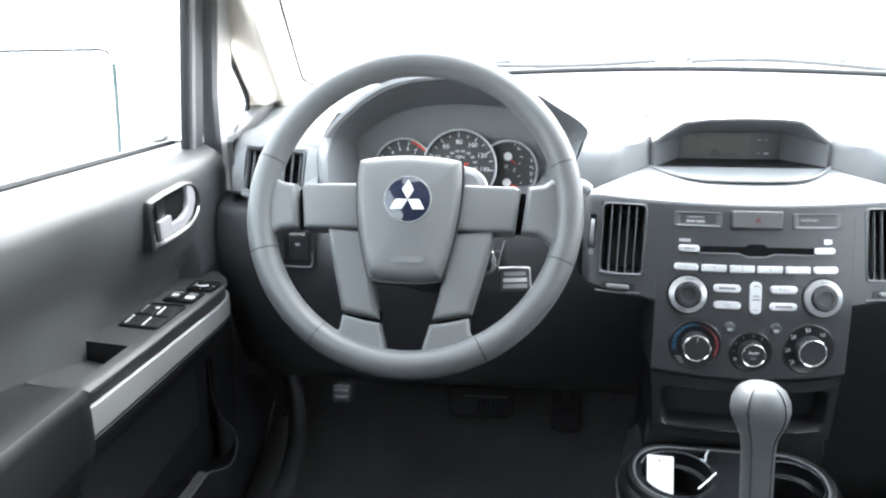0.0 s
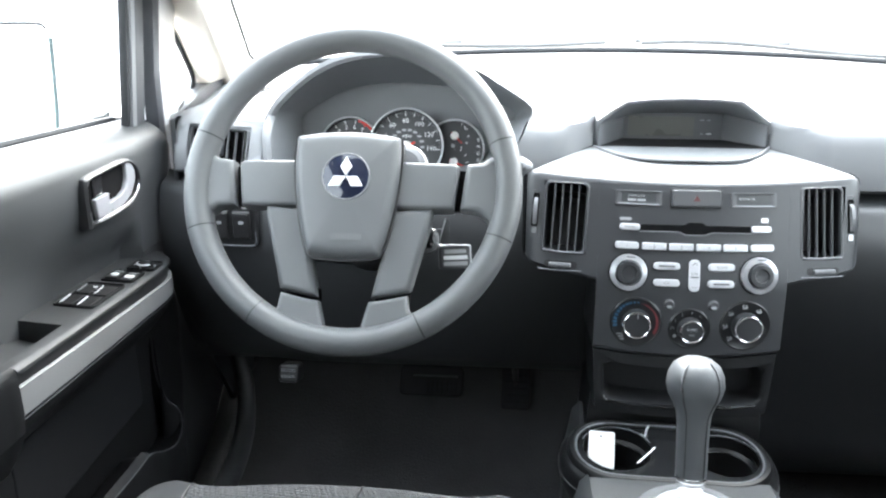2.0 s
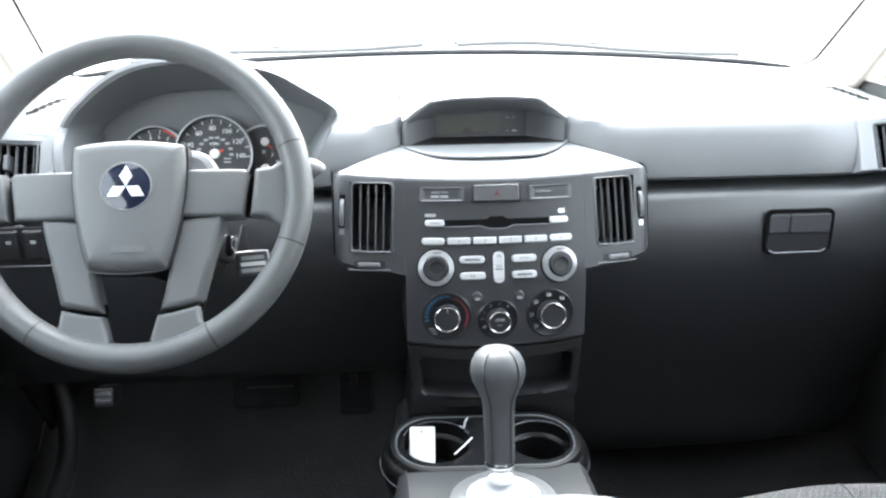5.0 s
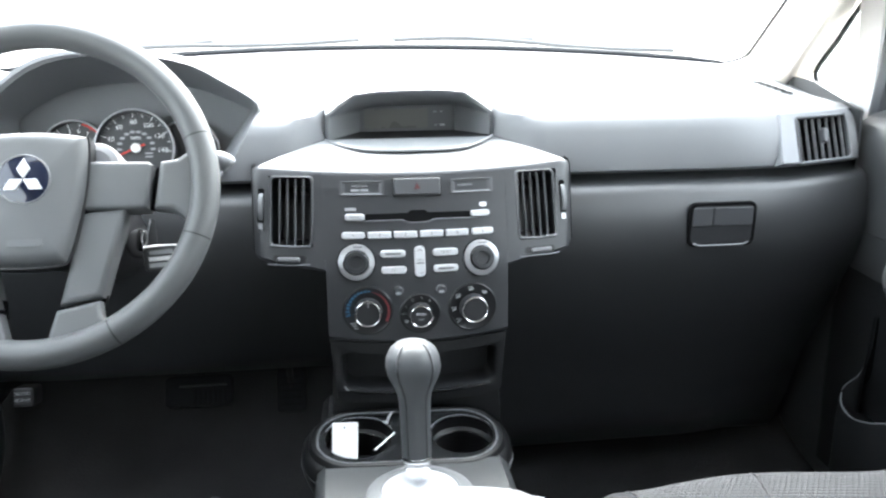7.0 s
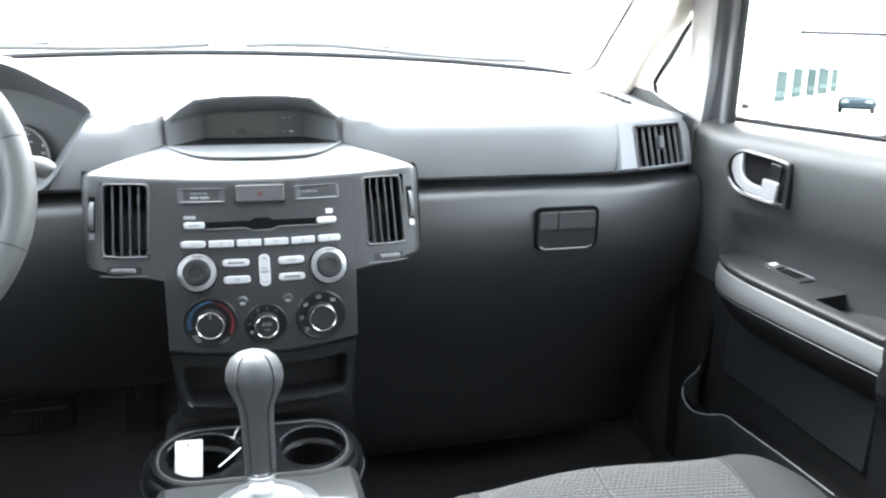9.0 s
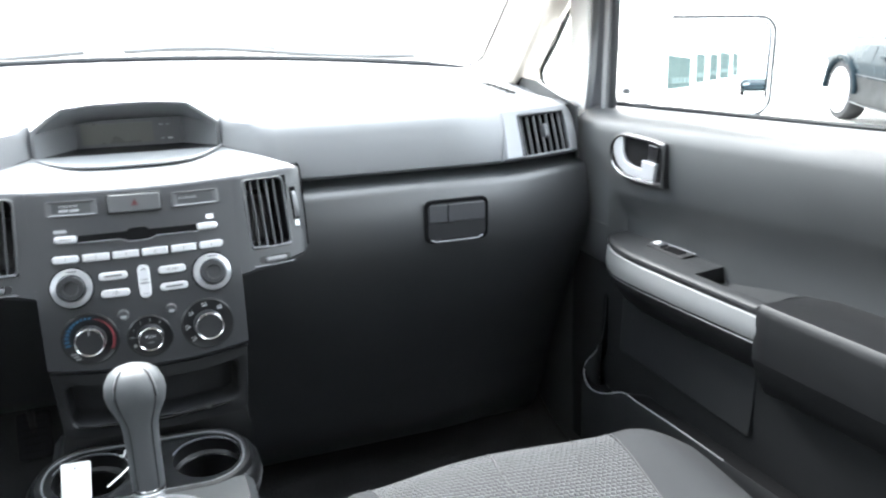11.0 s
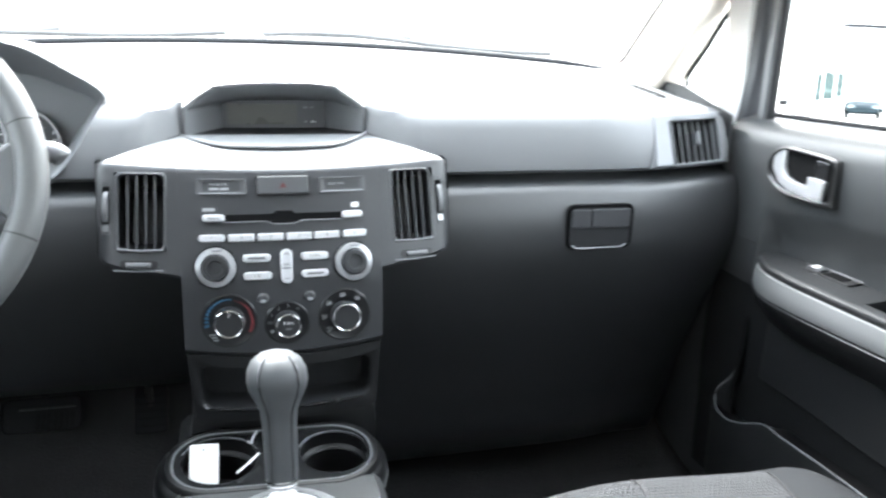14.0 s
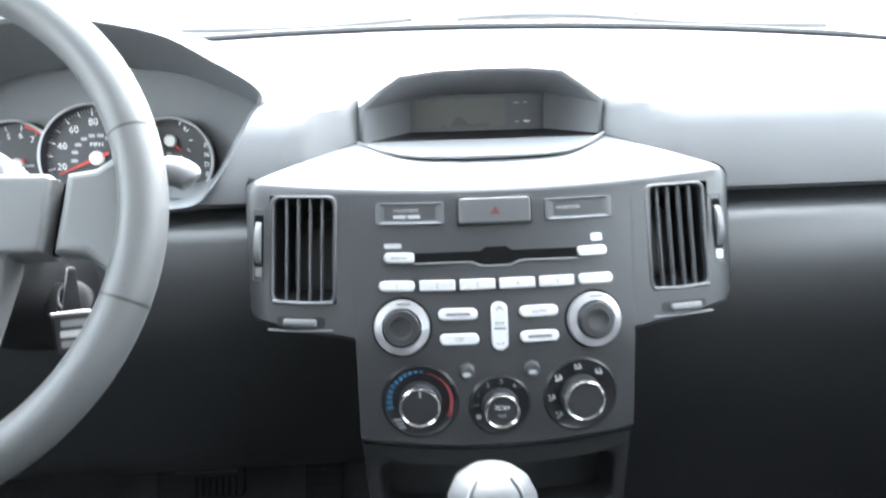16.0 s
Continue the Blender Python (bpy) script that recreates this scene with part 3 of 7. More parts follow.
        # panel-top colour, lighter than the pad, put in to brighten the shaded cap
        part("corner_cap", sheet([inner, mid, outer]), TOPCAP, dash, "grey plastic dashboard corner cap")
    else:
        inner = [Vector(p) + Vector((0.001, 0, -0.0006)) for p in pad_row(-0.748)[7:14]]
        outer = [flip @ Vector(p) for p in ((0.742, 1.190, 1.150), (0.752, 1.222, 1.154), (0.766, 1.255, 1.142), (0.786, 1.300, 1.124), (0.797, 1.355, 1.140), (0.802, 1.42, 1.170), (0.80, 1.53, 1.19))]
        mid = [p.lerp(q, 0.5) + Vector((0, 0, 0.003)) for p, q in zip(inner, outer)]
        cap = part("corner_cap", jn(sheet([inner, mid]), sheet([mid[:4], outer[:4]])), DASH, dash, "grey plastic dashboard corner cap")
        part("corner_filler", sheet([mid[3:], outer[3:]]), PILLARGREY, cap, "dark corner filler at the pillar foot")
        part("corner_front", sheet([[inner[0], mid[0], outer[0]], [Vector((p.x, p.y + 0.004, 0.98)) for p in (inner[0], mid[0], outer[0])]]), DASH, cap)
    xe = -0.748 if s < 0 else 0.728
    side = [Vector(p) for p in pad_row(xe)[1:9]]
    part("pad_end", sheet([side, [p + Vector((0.003 * s, 0.012, 0)) for p in side], [p + Vector((0.004 * s, 0.06, -0.01)) for p in side]]), DASH, dash)
    part("dash_end", loft([[flip @ Vector((end - 0.010, y, z)) for y, z in ((1.150, 1.16), (1.14, 1.05), (1.135, 0.85), (1.30, 0.6), (1.5, 0.6), (1.5, 1.19), (1.3, 1.19))],
                           [flip @ Vector((end, y, z)) for y, z in ((1.158, 1.158), (1.148, 1.05), (1.145, 0.85), (1.30, 0.6), (1.5, 0.6), (1.5, 1.188), (1.3, 1.188))]], cap1=True), LOWER, dash, "dark end cover of the dashboard")

# ---- display hood on the dashboard ----
disp = thing("dash_display", "small grey liquid-crystal display under a dark angular hood on the dashboard", "display", (0.005, 1.2, 1.13))
rim = [Vector(p) for p in ((-0.119, 1.147, 1.131), (-0.1175, 1.150, 1.1675), (-0.098, 1.150, 1.183), (-0.077, 1.150, 1.1965), (-0.04, 1.147, 1.201), (0.005, 1.146, 1.2025), (0.05, 1.147, 1.202), (0.086, 1.150, 1.1985), (0.107, 1.150, 1.184), (0.1285, 1.152, 1.1685), (0.129, 1.149, 1.134))]
back = [Vector(p) for p in ((-0.119, 1.152, 1.131), (-0.1195, 1.178, 1.1787), (-0.119, 1.225, 1.1868), (-0.10, 1.29, 1.196), (-0.05, 1.34, 1.2015), (0.005, 1.35, 1.2025), (0.055, 1.34, 1.2015), (0.11, 1.29, 1.196), (0.1288, 1.225, 1.1868), (0.1292, 1.178, 1.1787), (0.1292, 1.154, 1.134))]
inn = [p + Vector((0.004 * (0.005 - p.x) / 0.12, 0.0, -0.003 * (p.z > 1.15))) for p in rim]
part("hood", loft([inn, rim, [p.lerp(q, 0.12) + Vector((0, 0, 0.001)) for p, q in zip(rim, back)], back], closed=False), DASH, disp, "grey hood shell", thick=0.0015)
sTL, sTR, sBL, sBR = (Vector(p) for p in ((-0.066, 1.235, 1.166), (0.084, 1.235, 1.168), (-0.066, 1.235, 1.127), (0.084, 1.235, 1.127)))
part("hood_roof", sheet([inn[1:10], [sTL.lerp(sTR, k / 8) for k in range(9)]]), HOODSHELL, disp, "underside of the hood in lightened grey", smooth=20)
part("side_wall", sheet([[inn[0], inn[0].lerp(inn[1], 0.5), inn[1]], [sBL, sBL.lerp(sTL, 0.5), sTL]]), BEZEL, disp, "grey slanted side wall")
part("side_wall", sheet([[inn[10], inn[10].lerp(inn[9], 0.5), inn[9]], [sBR, sBR.lerp(sTR, 0.5), sTR]]), BEZEL, disp, "grey slanted side wall")
lip = smooth_path([(-0.1205, 1.147, 1.1315), (-0.095, 1.110, 1.1300), (-0.066, 1.088, 1.1280), (-0.03, 1.0815, 1.1275), (0.005, 1.080, 1.1275), (0.04, 1.0815, 1.1275), (0.076, 1.088, 1.1285), (0.105, 1.112, 1.1310), (0.1305, 1.149, 1.1340)], 4)
part("tray", sheet([lip, [p.lerp(sBL.lerp(sBR, k / (len(lip) - 1)), 0.10) - Vector((0, 0, 0.002)) for k, p in enumerate(lip)], [sBL.lerp(sBR, k / (len(lip) - 1)) for k in range(len(lip))]]), TRAYM, disp, "dark tray below the display")
part("tray_edge", tube(lip, 0.0022, 8), TOPCAP, disp, "light rounded front edge of the tray")
SC = axes((0.009, 1.2345, 1.147), (1, 0, 0), (0, 0.02, 1))
scr = part("screen", mv(prism(rrect(0.150, 0.042, 0.002), -0.004, 0.0, 0.0008), SC), SURROUND, disp, "dark grey display surround")
part("lcd", mv(prism(rrect(0.100, 0.030, 0.001), 0.0002, 0.0012), SC @ at(-0.018, 0, 0)), SCREEN, scr, "unlit olive-grey display glass")
for dx, dy, w in ((0.044, 0.010, 0.006), (0.054, 0.010, 0.004), (0.045, -0.011, 0.004), (0.056, -0.011, 0.007)):
    part("symbol", mv(prism(rrect(w, 0.0022, 0.0004, 2), 0.0002, 0.0012), SC @ at(dx, dy, 0)), PRINT if dx == 0.056 else DIM, scr)

# ---- centre stack ----
stack = thing("centre_stack", "charcoal grey centre stack with radio, heater dials and two upright vents", "console", (0, 1.0, 0.85))
FK = 0.3


def face(x, z, back=0.0):
    """A place on the stack's face, whose lower half stands more upright."""
    d = max(0.0, 0.985 - z)
    k = 0.2 * d * d / (d + 0.012)
    return Vector((x, 0.986 + FK * (z - 0.995) + 0.5 * x * x + k + back, z - 0.4 * k))


def face_y(x, z):
    return face(x, z).y


def face_m(x, z, lift=0.0):
    """The frame on the stack's face at x, z."""
    return axes(face(x, z), (1, x, 0), face(x, z + 0.003) - face(x, z - 0.003)) @ at(0, 0, lift)


def top_z(x):
    return 1.1125 + 0.14 * x * x - 0.008 * max(0.0, (abs(x) - 0.203) / 0.0155) ** 2


def bot_z(x):
    a = abs(x)
    return 0.888 + 0.5 * a * a if a <= 0.1245 else lerp(a, [(0.1245, 0.982), (0.14, 0.985), (0.18, 0.990), (0.214, 0.998), (0.2185, 1.004)])


xs = sorted({round(s * v, 4) for v in (0, 0.02, 0.04, 0.06, 0.08, 0.10, 0.115, 0.1244, 0.1246, 0.132, 0.140, 0.150, 0.16, 0.17, 0.18, 0.19, 0.196, 0.203, 0.209, 0.214, 0.2172, 0.2185) for s in (-1, 1)})
# the wings reach a little further on one side
WING = 0.0025

fv, ff = [], []
cols = []
for x in xs:
    b, t = bot_z(x), top_z(x)
    edge = 0.006 * max(0, (abs(x) - 0.209) / 0.0095) ** 2
    zz = [b, b + 0.004] + ([lerp(k / 7, [(0, b + 0.004), (1, 1.0145)]) for k in range(1, 7)]) + [1.0145] + [1.0145 + 0.0915 * k / 6 for k in range(1, 7)] + [t - 0.0015 - 0.006 * q for q in (0.5, 0.2, 0.0)] + [t]
    cols.append([face(x, z, edge + (0.004 if i == 0 else 0) + {1: 0.0080, 2: 0.0042, 3: 0.0022, 4: 0.0008}.get(len(zz) - i, 0)) + Vector((WING if x > 0.13 else 0, 0, 0)) for i, z in enumerate(zz)])
n = len(cols[0])
for i, c in enumerate(cols):
    fv += c
for i in range(len(cols) - 1):
    xm = abs(xs[i] + xs[i + 1]) / 2
    if 0.1244 <= xm <= 0.1246:
        continue
    for j in range(n - 1):
        if 0.140 < xm < 0.196 and 8 <= j < 14:
            continue
        ff.append((i * n + j, (i + 1) * n + j, (i + 1) * n + j + 1, i * n + j + 1))
part("panel_face", (fv, ff), PANEL, stack, "charcoal painted front panel", thick=0.0)
# side walls of the wings and of the lower stack
for s in (-1, 1):
    col = [c for x, c in zip(xs, cols) if abs(x - s * 0.2185) < 1e-5][0]
    part("side_wall", sheet([[Vector(p) for p in col], [Vector(p) + Vector((0.001 * s, 0.09, 0.0)) for p in col]]), BLACK, stack)
    part("wing_gap", sheet([[Vector(p) + Vector((-0.0005 * s, 0.006, 0)) for p in col], [Vector(p) + Vector(((0.0045 if s > 0 else 0.002) * s, 0.010, 0.0)) for p in col], [Vector(p) + Vector(((0.0055 if s > 0 else 0.0028) * s, 0.016, 0.0)) for p in col], [Vector(p) + Vector((0.0055 * s, 0.07, 0.0)) for p in col]]), VOID, stack, "dark joint round the panel wing")
    wing = [c[0] for x, c in zip(xs, cols) if s * x > 0.1245]
    part("wing_underside", sheet([[Vector(p) for p in wing], [Vector(p) + Vector((0, 0.10, -0.01)) for p in wing]]), BLACK, stack)
    col = [c for x, c in zip(xs, cols) if abs(x - s * 0.1244) < 1e-5][0]
    part("lower_side", sheet([[Vector(p) for p in col[:9]], [Vector(p) + Vector((s * 0.002, 0.12, 0)) for p in col[:9]]]), LOWER, stack)
# top: a lighter trapezoid that runs back to the display
front = [Vector((x + (WING if x > 0.13 else 0), face_y(x, top_z(x)) + 0.0080 + 0.006 * max(0, (abs(x) - 0.209) / 0.0095) ** 2, top_z(x))) for x in xs]
cap_rows = [front]
for k in range(1, 7):
    t = k / 6
    cap_rows.append([p.lerp(Vector((0.005 + p.x * (0.1235 / 0.2185), 1.150, 1.1315)), t) + Vector((0, 0, 0.0022 * math.sin(math.pi * t))) for p in front])
part("panel_top", sheet(cap_rows), TOPCAP, stack, "smooth silver-grey top of the panel")
for s in (0, -1):
    edge = [r[s] for r in cap_rows]
    part("top_side", sheet([[p - Vector((0, 0, 0.0015)) for p in edge], [p - Vector((0, 0, 0.03)) for p in edge]]), BLACK, stack)
    part("edge_gap", tube([p + Vector((0.0012 if s else -0.0012, 0.001, 0.0002)) for p in edge[2:]], 0.0014, 6), BLACK, stack)

for s in (-1, 1):
    m = face_m(s * 0.168, 1.0602)
    v = part("air_vent", mv(frame_ring(rrect(0.0600, 0.0965, 0.0075), rrect(0.0530, 0.0905, 0.0070), -0.014, 0.0012, -0.006, 0.0011), m), PANEL, stack, "upright air vent with four dark slats")
    part("duct", mv(loft([[(a, b, -0.006) for a, b in rrect(0.0535, 0.091, 0.007)], [(a * 0.8, b * 0.8, -0.075) for a, b in rrect(0.0535, 0.091, 0.007)]], cap1=True), m), BINM, v)
    for k in range(4):
        part("slat", mv(block(0.0017, 0.0895, 0.0045, 0.0007, 2), m @ at(-0.0535 / 2 + 0.0535 * (k + 1) / 5, 0, -0.004) @ Matrix.Rotation(radians(4 * s), 4, "Y")), SLAT3, v)
    # pale tube stands in for the lit bottom lip of the vent
    part("lip_light", mv(tube([(-0.027, -0.045, 0.0018), (0.0, -0.0465, 0.0025), (0.027, -0.0455, 0.0018)], 0.0013, 6), m), BEZEL, v, "painted highlight on the lower edge")
    # thumb wheels beside and below the vent
    m2 = face_m(s * 0.2075, 1.064)
    part("wheel_slot", mv(frame_ring(rrect(0.0105, 0.064, 0.002), rrect(0.0088, 0.0615, 0.0015), -0.003, 0.0010, 0.0002, 0.0004), m2), PANEL, v)
    part("slot_well", mv(prism(rrect(0.0090, 0.045, 0.002), -0.004, 0.0006), m2 @ at(0, 0.004, 0)), VOID, v)
    wheel = [(-0.0185, 0.0), (-0.0150, 0.0030), (-0.0090, 0.0054), (0.0, 0.0064), (0.0090, 0.0054), (0.0150, 0.0030), (0.0185, 0.0)]
    part("thumb_wheel", mv(loft([[(x, b, h) for b, h in wheel] for x in (-0.0020, -0.0016, 0.0026, 0.0030)], closed=True, cap0=True, cap1=True), m2 @ at(0.0005 * s, 0.002, 0.0004)), SLAT2, v, "grey ribbed thumb wheel")
    part("marker", mv(prism(rrect(0.006, 0.008, 0.001), 0.0, 0.0012), m2 @ at(0, -0.024, 0)), BUTTON if s > 0 else SLAT2, v)
    m3 = face_m(s * 0.172, 0.9995)
    part("lower_slot", mv(prism(rrect(0.044, 0.0095, 0.003), -0.003, 0.0006), m3), BLACK, v)
    part("lower_tab", mv(block(0.030, 0.0062, 0.010, 0.002), m3 @ at(0.001 * s, -0.0005, 0.0)), SLAT2, v)
    # another painted highlight, below the lower slot
    part("edge_light", mv(tube([(-0.030, -0.0075, 0.0004), (0.0, -0.0085, 0.001), (0.028, -0.0070, 0.0004)], 0.0010, 6), m3), BEZEL, v)

# hazard switch and the two warning windows
hz = part("hazard_switch", mv(frame_ring(rrect(0.067, 0.0265, 0.004), rrect(0.064, 0.0235, 0.003), -0.002, 0.0008), face_m(0.001, 1.0915)), BLACK, stack, "dark hazard warning switch")
part("key_cap", mv(prism(rrect(0.063, 0.0225, 0.003), -0.002, 0.0045, 0.0018), face_m(0.001, 1.0915)), SLAT3, hz)
part("triangle", mv(prism([(-0.0044, -0.0036), (0.0044, -0.0036), (0, 0.0042)], 0.0042, 0.0050), face_m(0.001, 1.0915)), DARKRED, hz, "dull red triangle")
for x, word in ((-0.073, "PASSENGER"), (0.0755, "PASSENGER")):
    m = face_m(x, 1.0905)
    w = part("warning_window", mv(loft([[(a, b, z) for a, b in rrect(w, h, r)] for w, h, r, z in ((0.060, 0.0190, 0.002, -0.001), (0.060, 0.0190, 0.002, 0.0010), (0.0585, 0.0178, 0.002, 0.0014), (0.042, 0.0120, 0.001, -0.0006))]), m), SLAT3, stack, "recessed warning window with small lettering")
    part("backing", mv(prism(rrect(0.043, 0.0126, 0.001), -0.003, -0.0004), m), BLACK, w)
    # painted highlight along the window's bottom edge
    part("edge_light", mv(tube([(-0.027, -0.0088, 0.0012), (0.027, -0.0088, 0.0012)], 0.0007, 6), m), BEZEL, w)
    sx = -0.006 if x < 0 else -0.012
    part("lettering", mv(letters(word, 0.0042), m @ at(sx + 0.003, 0.0026 if x < 0 else 0.001, 0.0002)), DIM, w)
    if x < 0:
        for k in (0, 1):
            part("lettering_bar", mv(prism(rrect(0.011, 0.0030, 0.0004, 2), -0.0006, 0.0002), m @ at(sx - 0.003 + 0.0125 * k, -0.0028, 0)), DIM, w)

# radio
radio = part("radio", sheet([[face(x, z, -0.0005) for z in rng(0.968, 1.074, 12)] for x in rng(-0.112, 0.114, 24)]), PANEL, stack, "built-in radio with disc slot and silver buttons")
slot = [(-0.072, -0.0045), (-0.022, -0.0045), (-0.012, -0.0085), (0.012, -0.0085), (0.022, -0.0045), (0.072, -0.0045), (0.072, 0.0040), (0.014, 0.0040), (0.009, 0.0075), (-0.009, 0.0075), (-0.014, 0.0040), (-0.072, 0.0040)]
part("disc_slot", mv(prism(slot, -0.003, 0.0009), face_m(0.001, 1.054)), VOID, radio, "black disc slot")
part("slot_lip", mv(tube([(-0.072, -0.0052, 0.001), (-0.022, -0.0052, 0.001), (-0.012, -0.0092, 0.001), (0.012, -0.0092, 0.001), (0.022, -0.0052, 0.001), (0.072, -0.0052, 0.001)], 0.0007, 6), face_m(0.001, 1.054)), BEZEL, radio)
for x in (-0.0835, 0.0860):
    part("side_button", mv(prism(rrect(0.0270, 0.0090, 0.0042), -0.001, 0.0042, 0.0016), face_m(x, 1.0535)), BUTTON, radio, "silver radio button")
part("lettering_bar", mv(prism(rrect(0.0150, 0.0042, 0.001), 0.0, 0.0008), face_m(-0.0890, 1.0635)), DIM, radio)
part("lettering_bar", mv(prism(rrect(0.0095, 0.0062, 0.001), 0.0, 0.0008), face_m(0.0910, 1.0650)), PRINT, radio)
part("lettering_bar", mv(prism(rrect(0.0140, 0.0022, 0.0005), 0.0043, 0.0047), face_m(-0.0835, 1.0535)), DIM, radio)
for k in range(6):
    x = -0.0865 + 0.0350 * k
    b = part("preset_button", mv(prism(rrect(0.0312, 0.0094, 0.0042 if k in (0, 5) else 0.0012), -0.001, 0.0040, 0.0014), face_m(x, 1.0300)), BUTTON, radio, "silver numbered preset button")
    part("joint", mv(prism(rrect(0.0330, 0.0116, 0.0050 if k in (0, 5) else 0.0018), -0.001, 0.0004), face_m(x, 1.0300)), VOID, b)
    part("number", mv(letters(str(k + 1), 0.0058), face_m(x, 1.0300, 0.0043)), GREYPRINT, b)
for x in (-0.0835, 0.0860):
    k = part("volume_knob", mv(revolve([(0.0245, -0.002), (0.0245, 0.003), (0.0238, 0.0055), (0.0175, 0.0075), (0.0165, 0.0055), (0.0165, 0.002)], 48), face_m(x, 0.9955)), SILVER, radio, "round silver-ringed radio knob")
    part("cap", mv(revolve([(0.0162, 0.0), (0.0160, 0.0105), (0.0148, 0.0128), (0.0095, 0.0130), (0.0085, 0.0112), (0.0, 0.0104)], 48), face_m(x, 0.9955)), CAP, k, "dark grey knob cap")
    part("joint", mv(revolve([(0.0262, -0.001), (0.0262, 0.0005), (0.0240, 0.0005)], 48), face_m(x, 0.9955)), VOID, k)
    part("lettering_bar", mv(prism(rrect(0.012, 0.0016, 0.0005), 0.0, 0.0006), face_m(x, 0.9955) @ at(0.002, 0.0205, 0.0065)), GREYPRINT, k)
for x, z, word in ((-0.0345, 1.0055, ""), (-0.0340, 0.9845, "CD"), (0.0365, 1.0055, "SCAN"), (0.0365, 0.9845, "")):
    b = part("mode_button", mv(prism(rrect(0.0345, 0.0102, 0.0049), -0.001, 0.0042, 0.0016), face_m(x, z)), BUTTON, radio, "silver pill-shaped radio button")
    part("joint", mv(prism(rrect(0.0365, 0.0124, 0.0060), -0.001, 0.0004), face_m(x, z)), VOID, b)
    if word:
        part("lettering", mv(letters(word, 0.0052), face_m(x, z, 0.0045)), GREYPRINT, b)
    else:
        part("lettering_bar", mv(prism(rrect(0.021, 0.0026, 0.0006), 0.0042, 0.0046), face_m(x, z)), GREYPRINT, b)
b = part("seek_button", mv(prism(rrect(0.0145, 0.0425, 0.0066), -0.001, 0.0042, 0.0016), face_m(0.0015, 0.9945)), BUTTON, radio, "upright silver rocker button")
part("joint", mv(prism(rrect(0.0167, 0.0447, 0.0076), -0.001, 0.0004), face_m(0.0015, 0.9945)), VOID, b)
part("lettering", mv(letters("SEEK", 0.0046), face_m(0.0015, 0.9965, 0.0045)), GREYPRINT, b)
part("lettering_bar", mv(prism(rrect(0.0105, 0.0018, 0.0005), 0.0042, 0.0046), face_m(0.0015, 0.9925)), GREYPRINT, b)
for dz, s in ((0.014, 1), (-0.014, -1)):
    part("arrow", mv(prism([(-0.003, -0.001 * s), (0, 0.0015 * s), (0.003, -0.001 * s), (0.003, 0.0003 * s), (0, 0.0028 * s), (-0.003, 0.0003 * s)][:: s], 0.0042, 0.0046), face_m(0.0015, 0.9945 + dz)), GREYPRINT, b)

# heater dials
heater = part("heater_panel", sheet([[face(x, z, -0.0005) for z in rng(0.902, 0.9675, 9)] for x in rng(-0.112, 0.114, 24)]), PANEL, stack, "heater control panel with three round dials")


def dial(x, z, r, plate, label):
    m = face_m(x, z)
    d = part("dial", mv(revolve([(plate + 0.002, -0.001), (plate + 0.002, 0.0006), (plate, 0.0018), (plate - 0.002, 0.0006), (0.001, 0.0006)], 56), m), PLATE, heater, label)
    part("grip", mv(revolve([(r + 0.0016, 0.0), (r + 0.0012, 0.0148), (r + 0.0002, 0.0160)], 56), m), CAP, d, "black dial grip")
    part("chrome_ring", mv(revolve([(r + 0.0012, 0.0146), (r + 0.0013, 0.0158), (r + 0.0007, 0.0172), (r - 0.0002, 0.0176), (r - 0.0012, 0.0170), (r - 0.0016, 0.0158)], 56), m), CHROME, d, "thin chrome ring")
    part("cap", mv(revolve([(r - 0.0014, 0.012), (r - 0.0018, 0.0162), (0.0, 0.0162)], 56), m), CAP, d, "dark grey dial cap")
    return d, m


def spot(m, r, deg, w, h, lift=0.0010):
    a = radians(deg)
    return mv(prism(rrect(w, h, min(w, h) * 0.3, 2), 0.0, 0.0006), m @ at(r * math.cos(a), r * math.sin(a), lift) @ Matrix.Rotation(a, 4, "Z"))


d, m = dial(-0.0700, 0.9325, 0.0172, 0.0325, "temperature dial with blue and red scale")
for k in range(11):
    part("blue_mark", spot(m, 0.0275, 192 - 10.5 * k, 0.0020 + 0.0004 * (10 - k), 0.0032), BLUE, d)
arc = [radians(78 - 110 * k / 24) for k in range(25)]
part("red_scale", mv((lambda A, B: loft([A, B], closed=False))([(0.0262 * math.cos(a), 0.0262 * math.sin(a), 0.0014) for a in arc], [((0.0270 + 0.0035 * k / 24) * math.cos(a), (0.0270 + 0.0035 * k / 24) * math.sin(a), 0.0014) for k, a in enumerate(arc)]), m), SCALERED, d, "red scale that widens")
for k in range(3):
    part("lettering_bar", mv(prism(rrect(0.008 - 0.001 * k, 0.0020, 0.0005), 0.0, 0.0006), m @ at(-0.0205 + 0.002 * k, -0.0175 - 0.0035 * k, 0.001)), DIM, d)
part("pointer", mv(prism(rrect(0.0018, 0.0055, 0.0005), 0.0160, 0.0167), m @ at(0.0005, 0.0122, 0)), DIM, d)
d, m = dial(0.0005, 0.9270, 0.0148, 0.0262, "fan speed dial marked with numbers")
for k, word in enumerate(("0", "1", "2", "3", "4")):
    if k:
        a = radians(152 - 33 * (k - 1))
        part("number", mv(letters(word, 0.0062), m @ at(0.0216 * math.cos(a), 0.0216 * math.sin(a), 0.0012)), DIM, d)
part("lettering", mv(letters("OFF", 0.0042), m @ at(-0.0222, 0.0005, 0.0012)), DIM, d)
part("lettering", mv(letters("PUSH", 0.0054), m @ at(0.0, 0.0035, 0.0166)), PRINT, d)
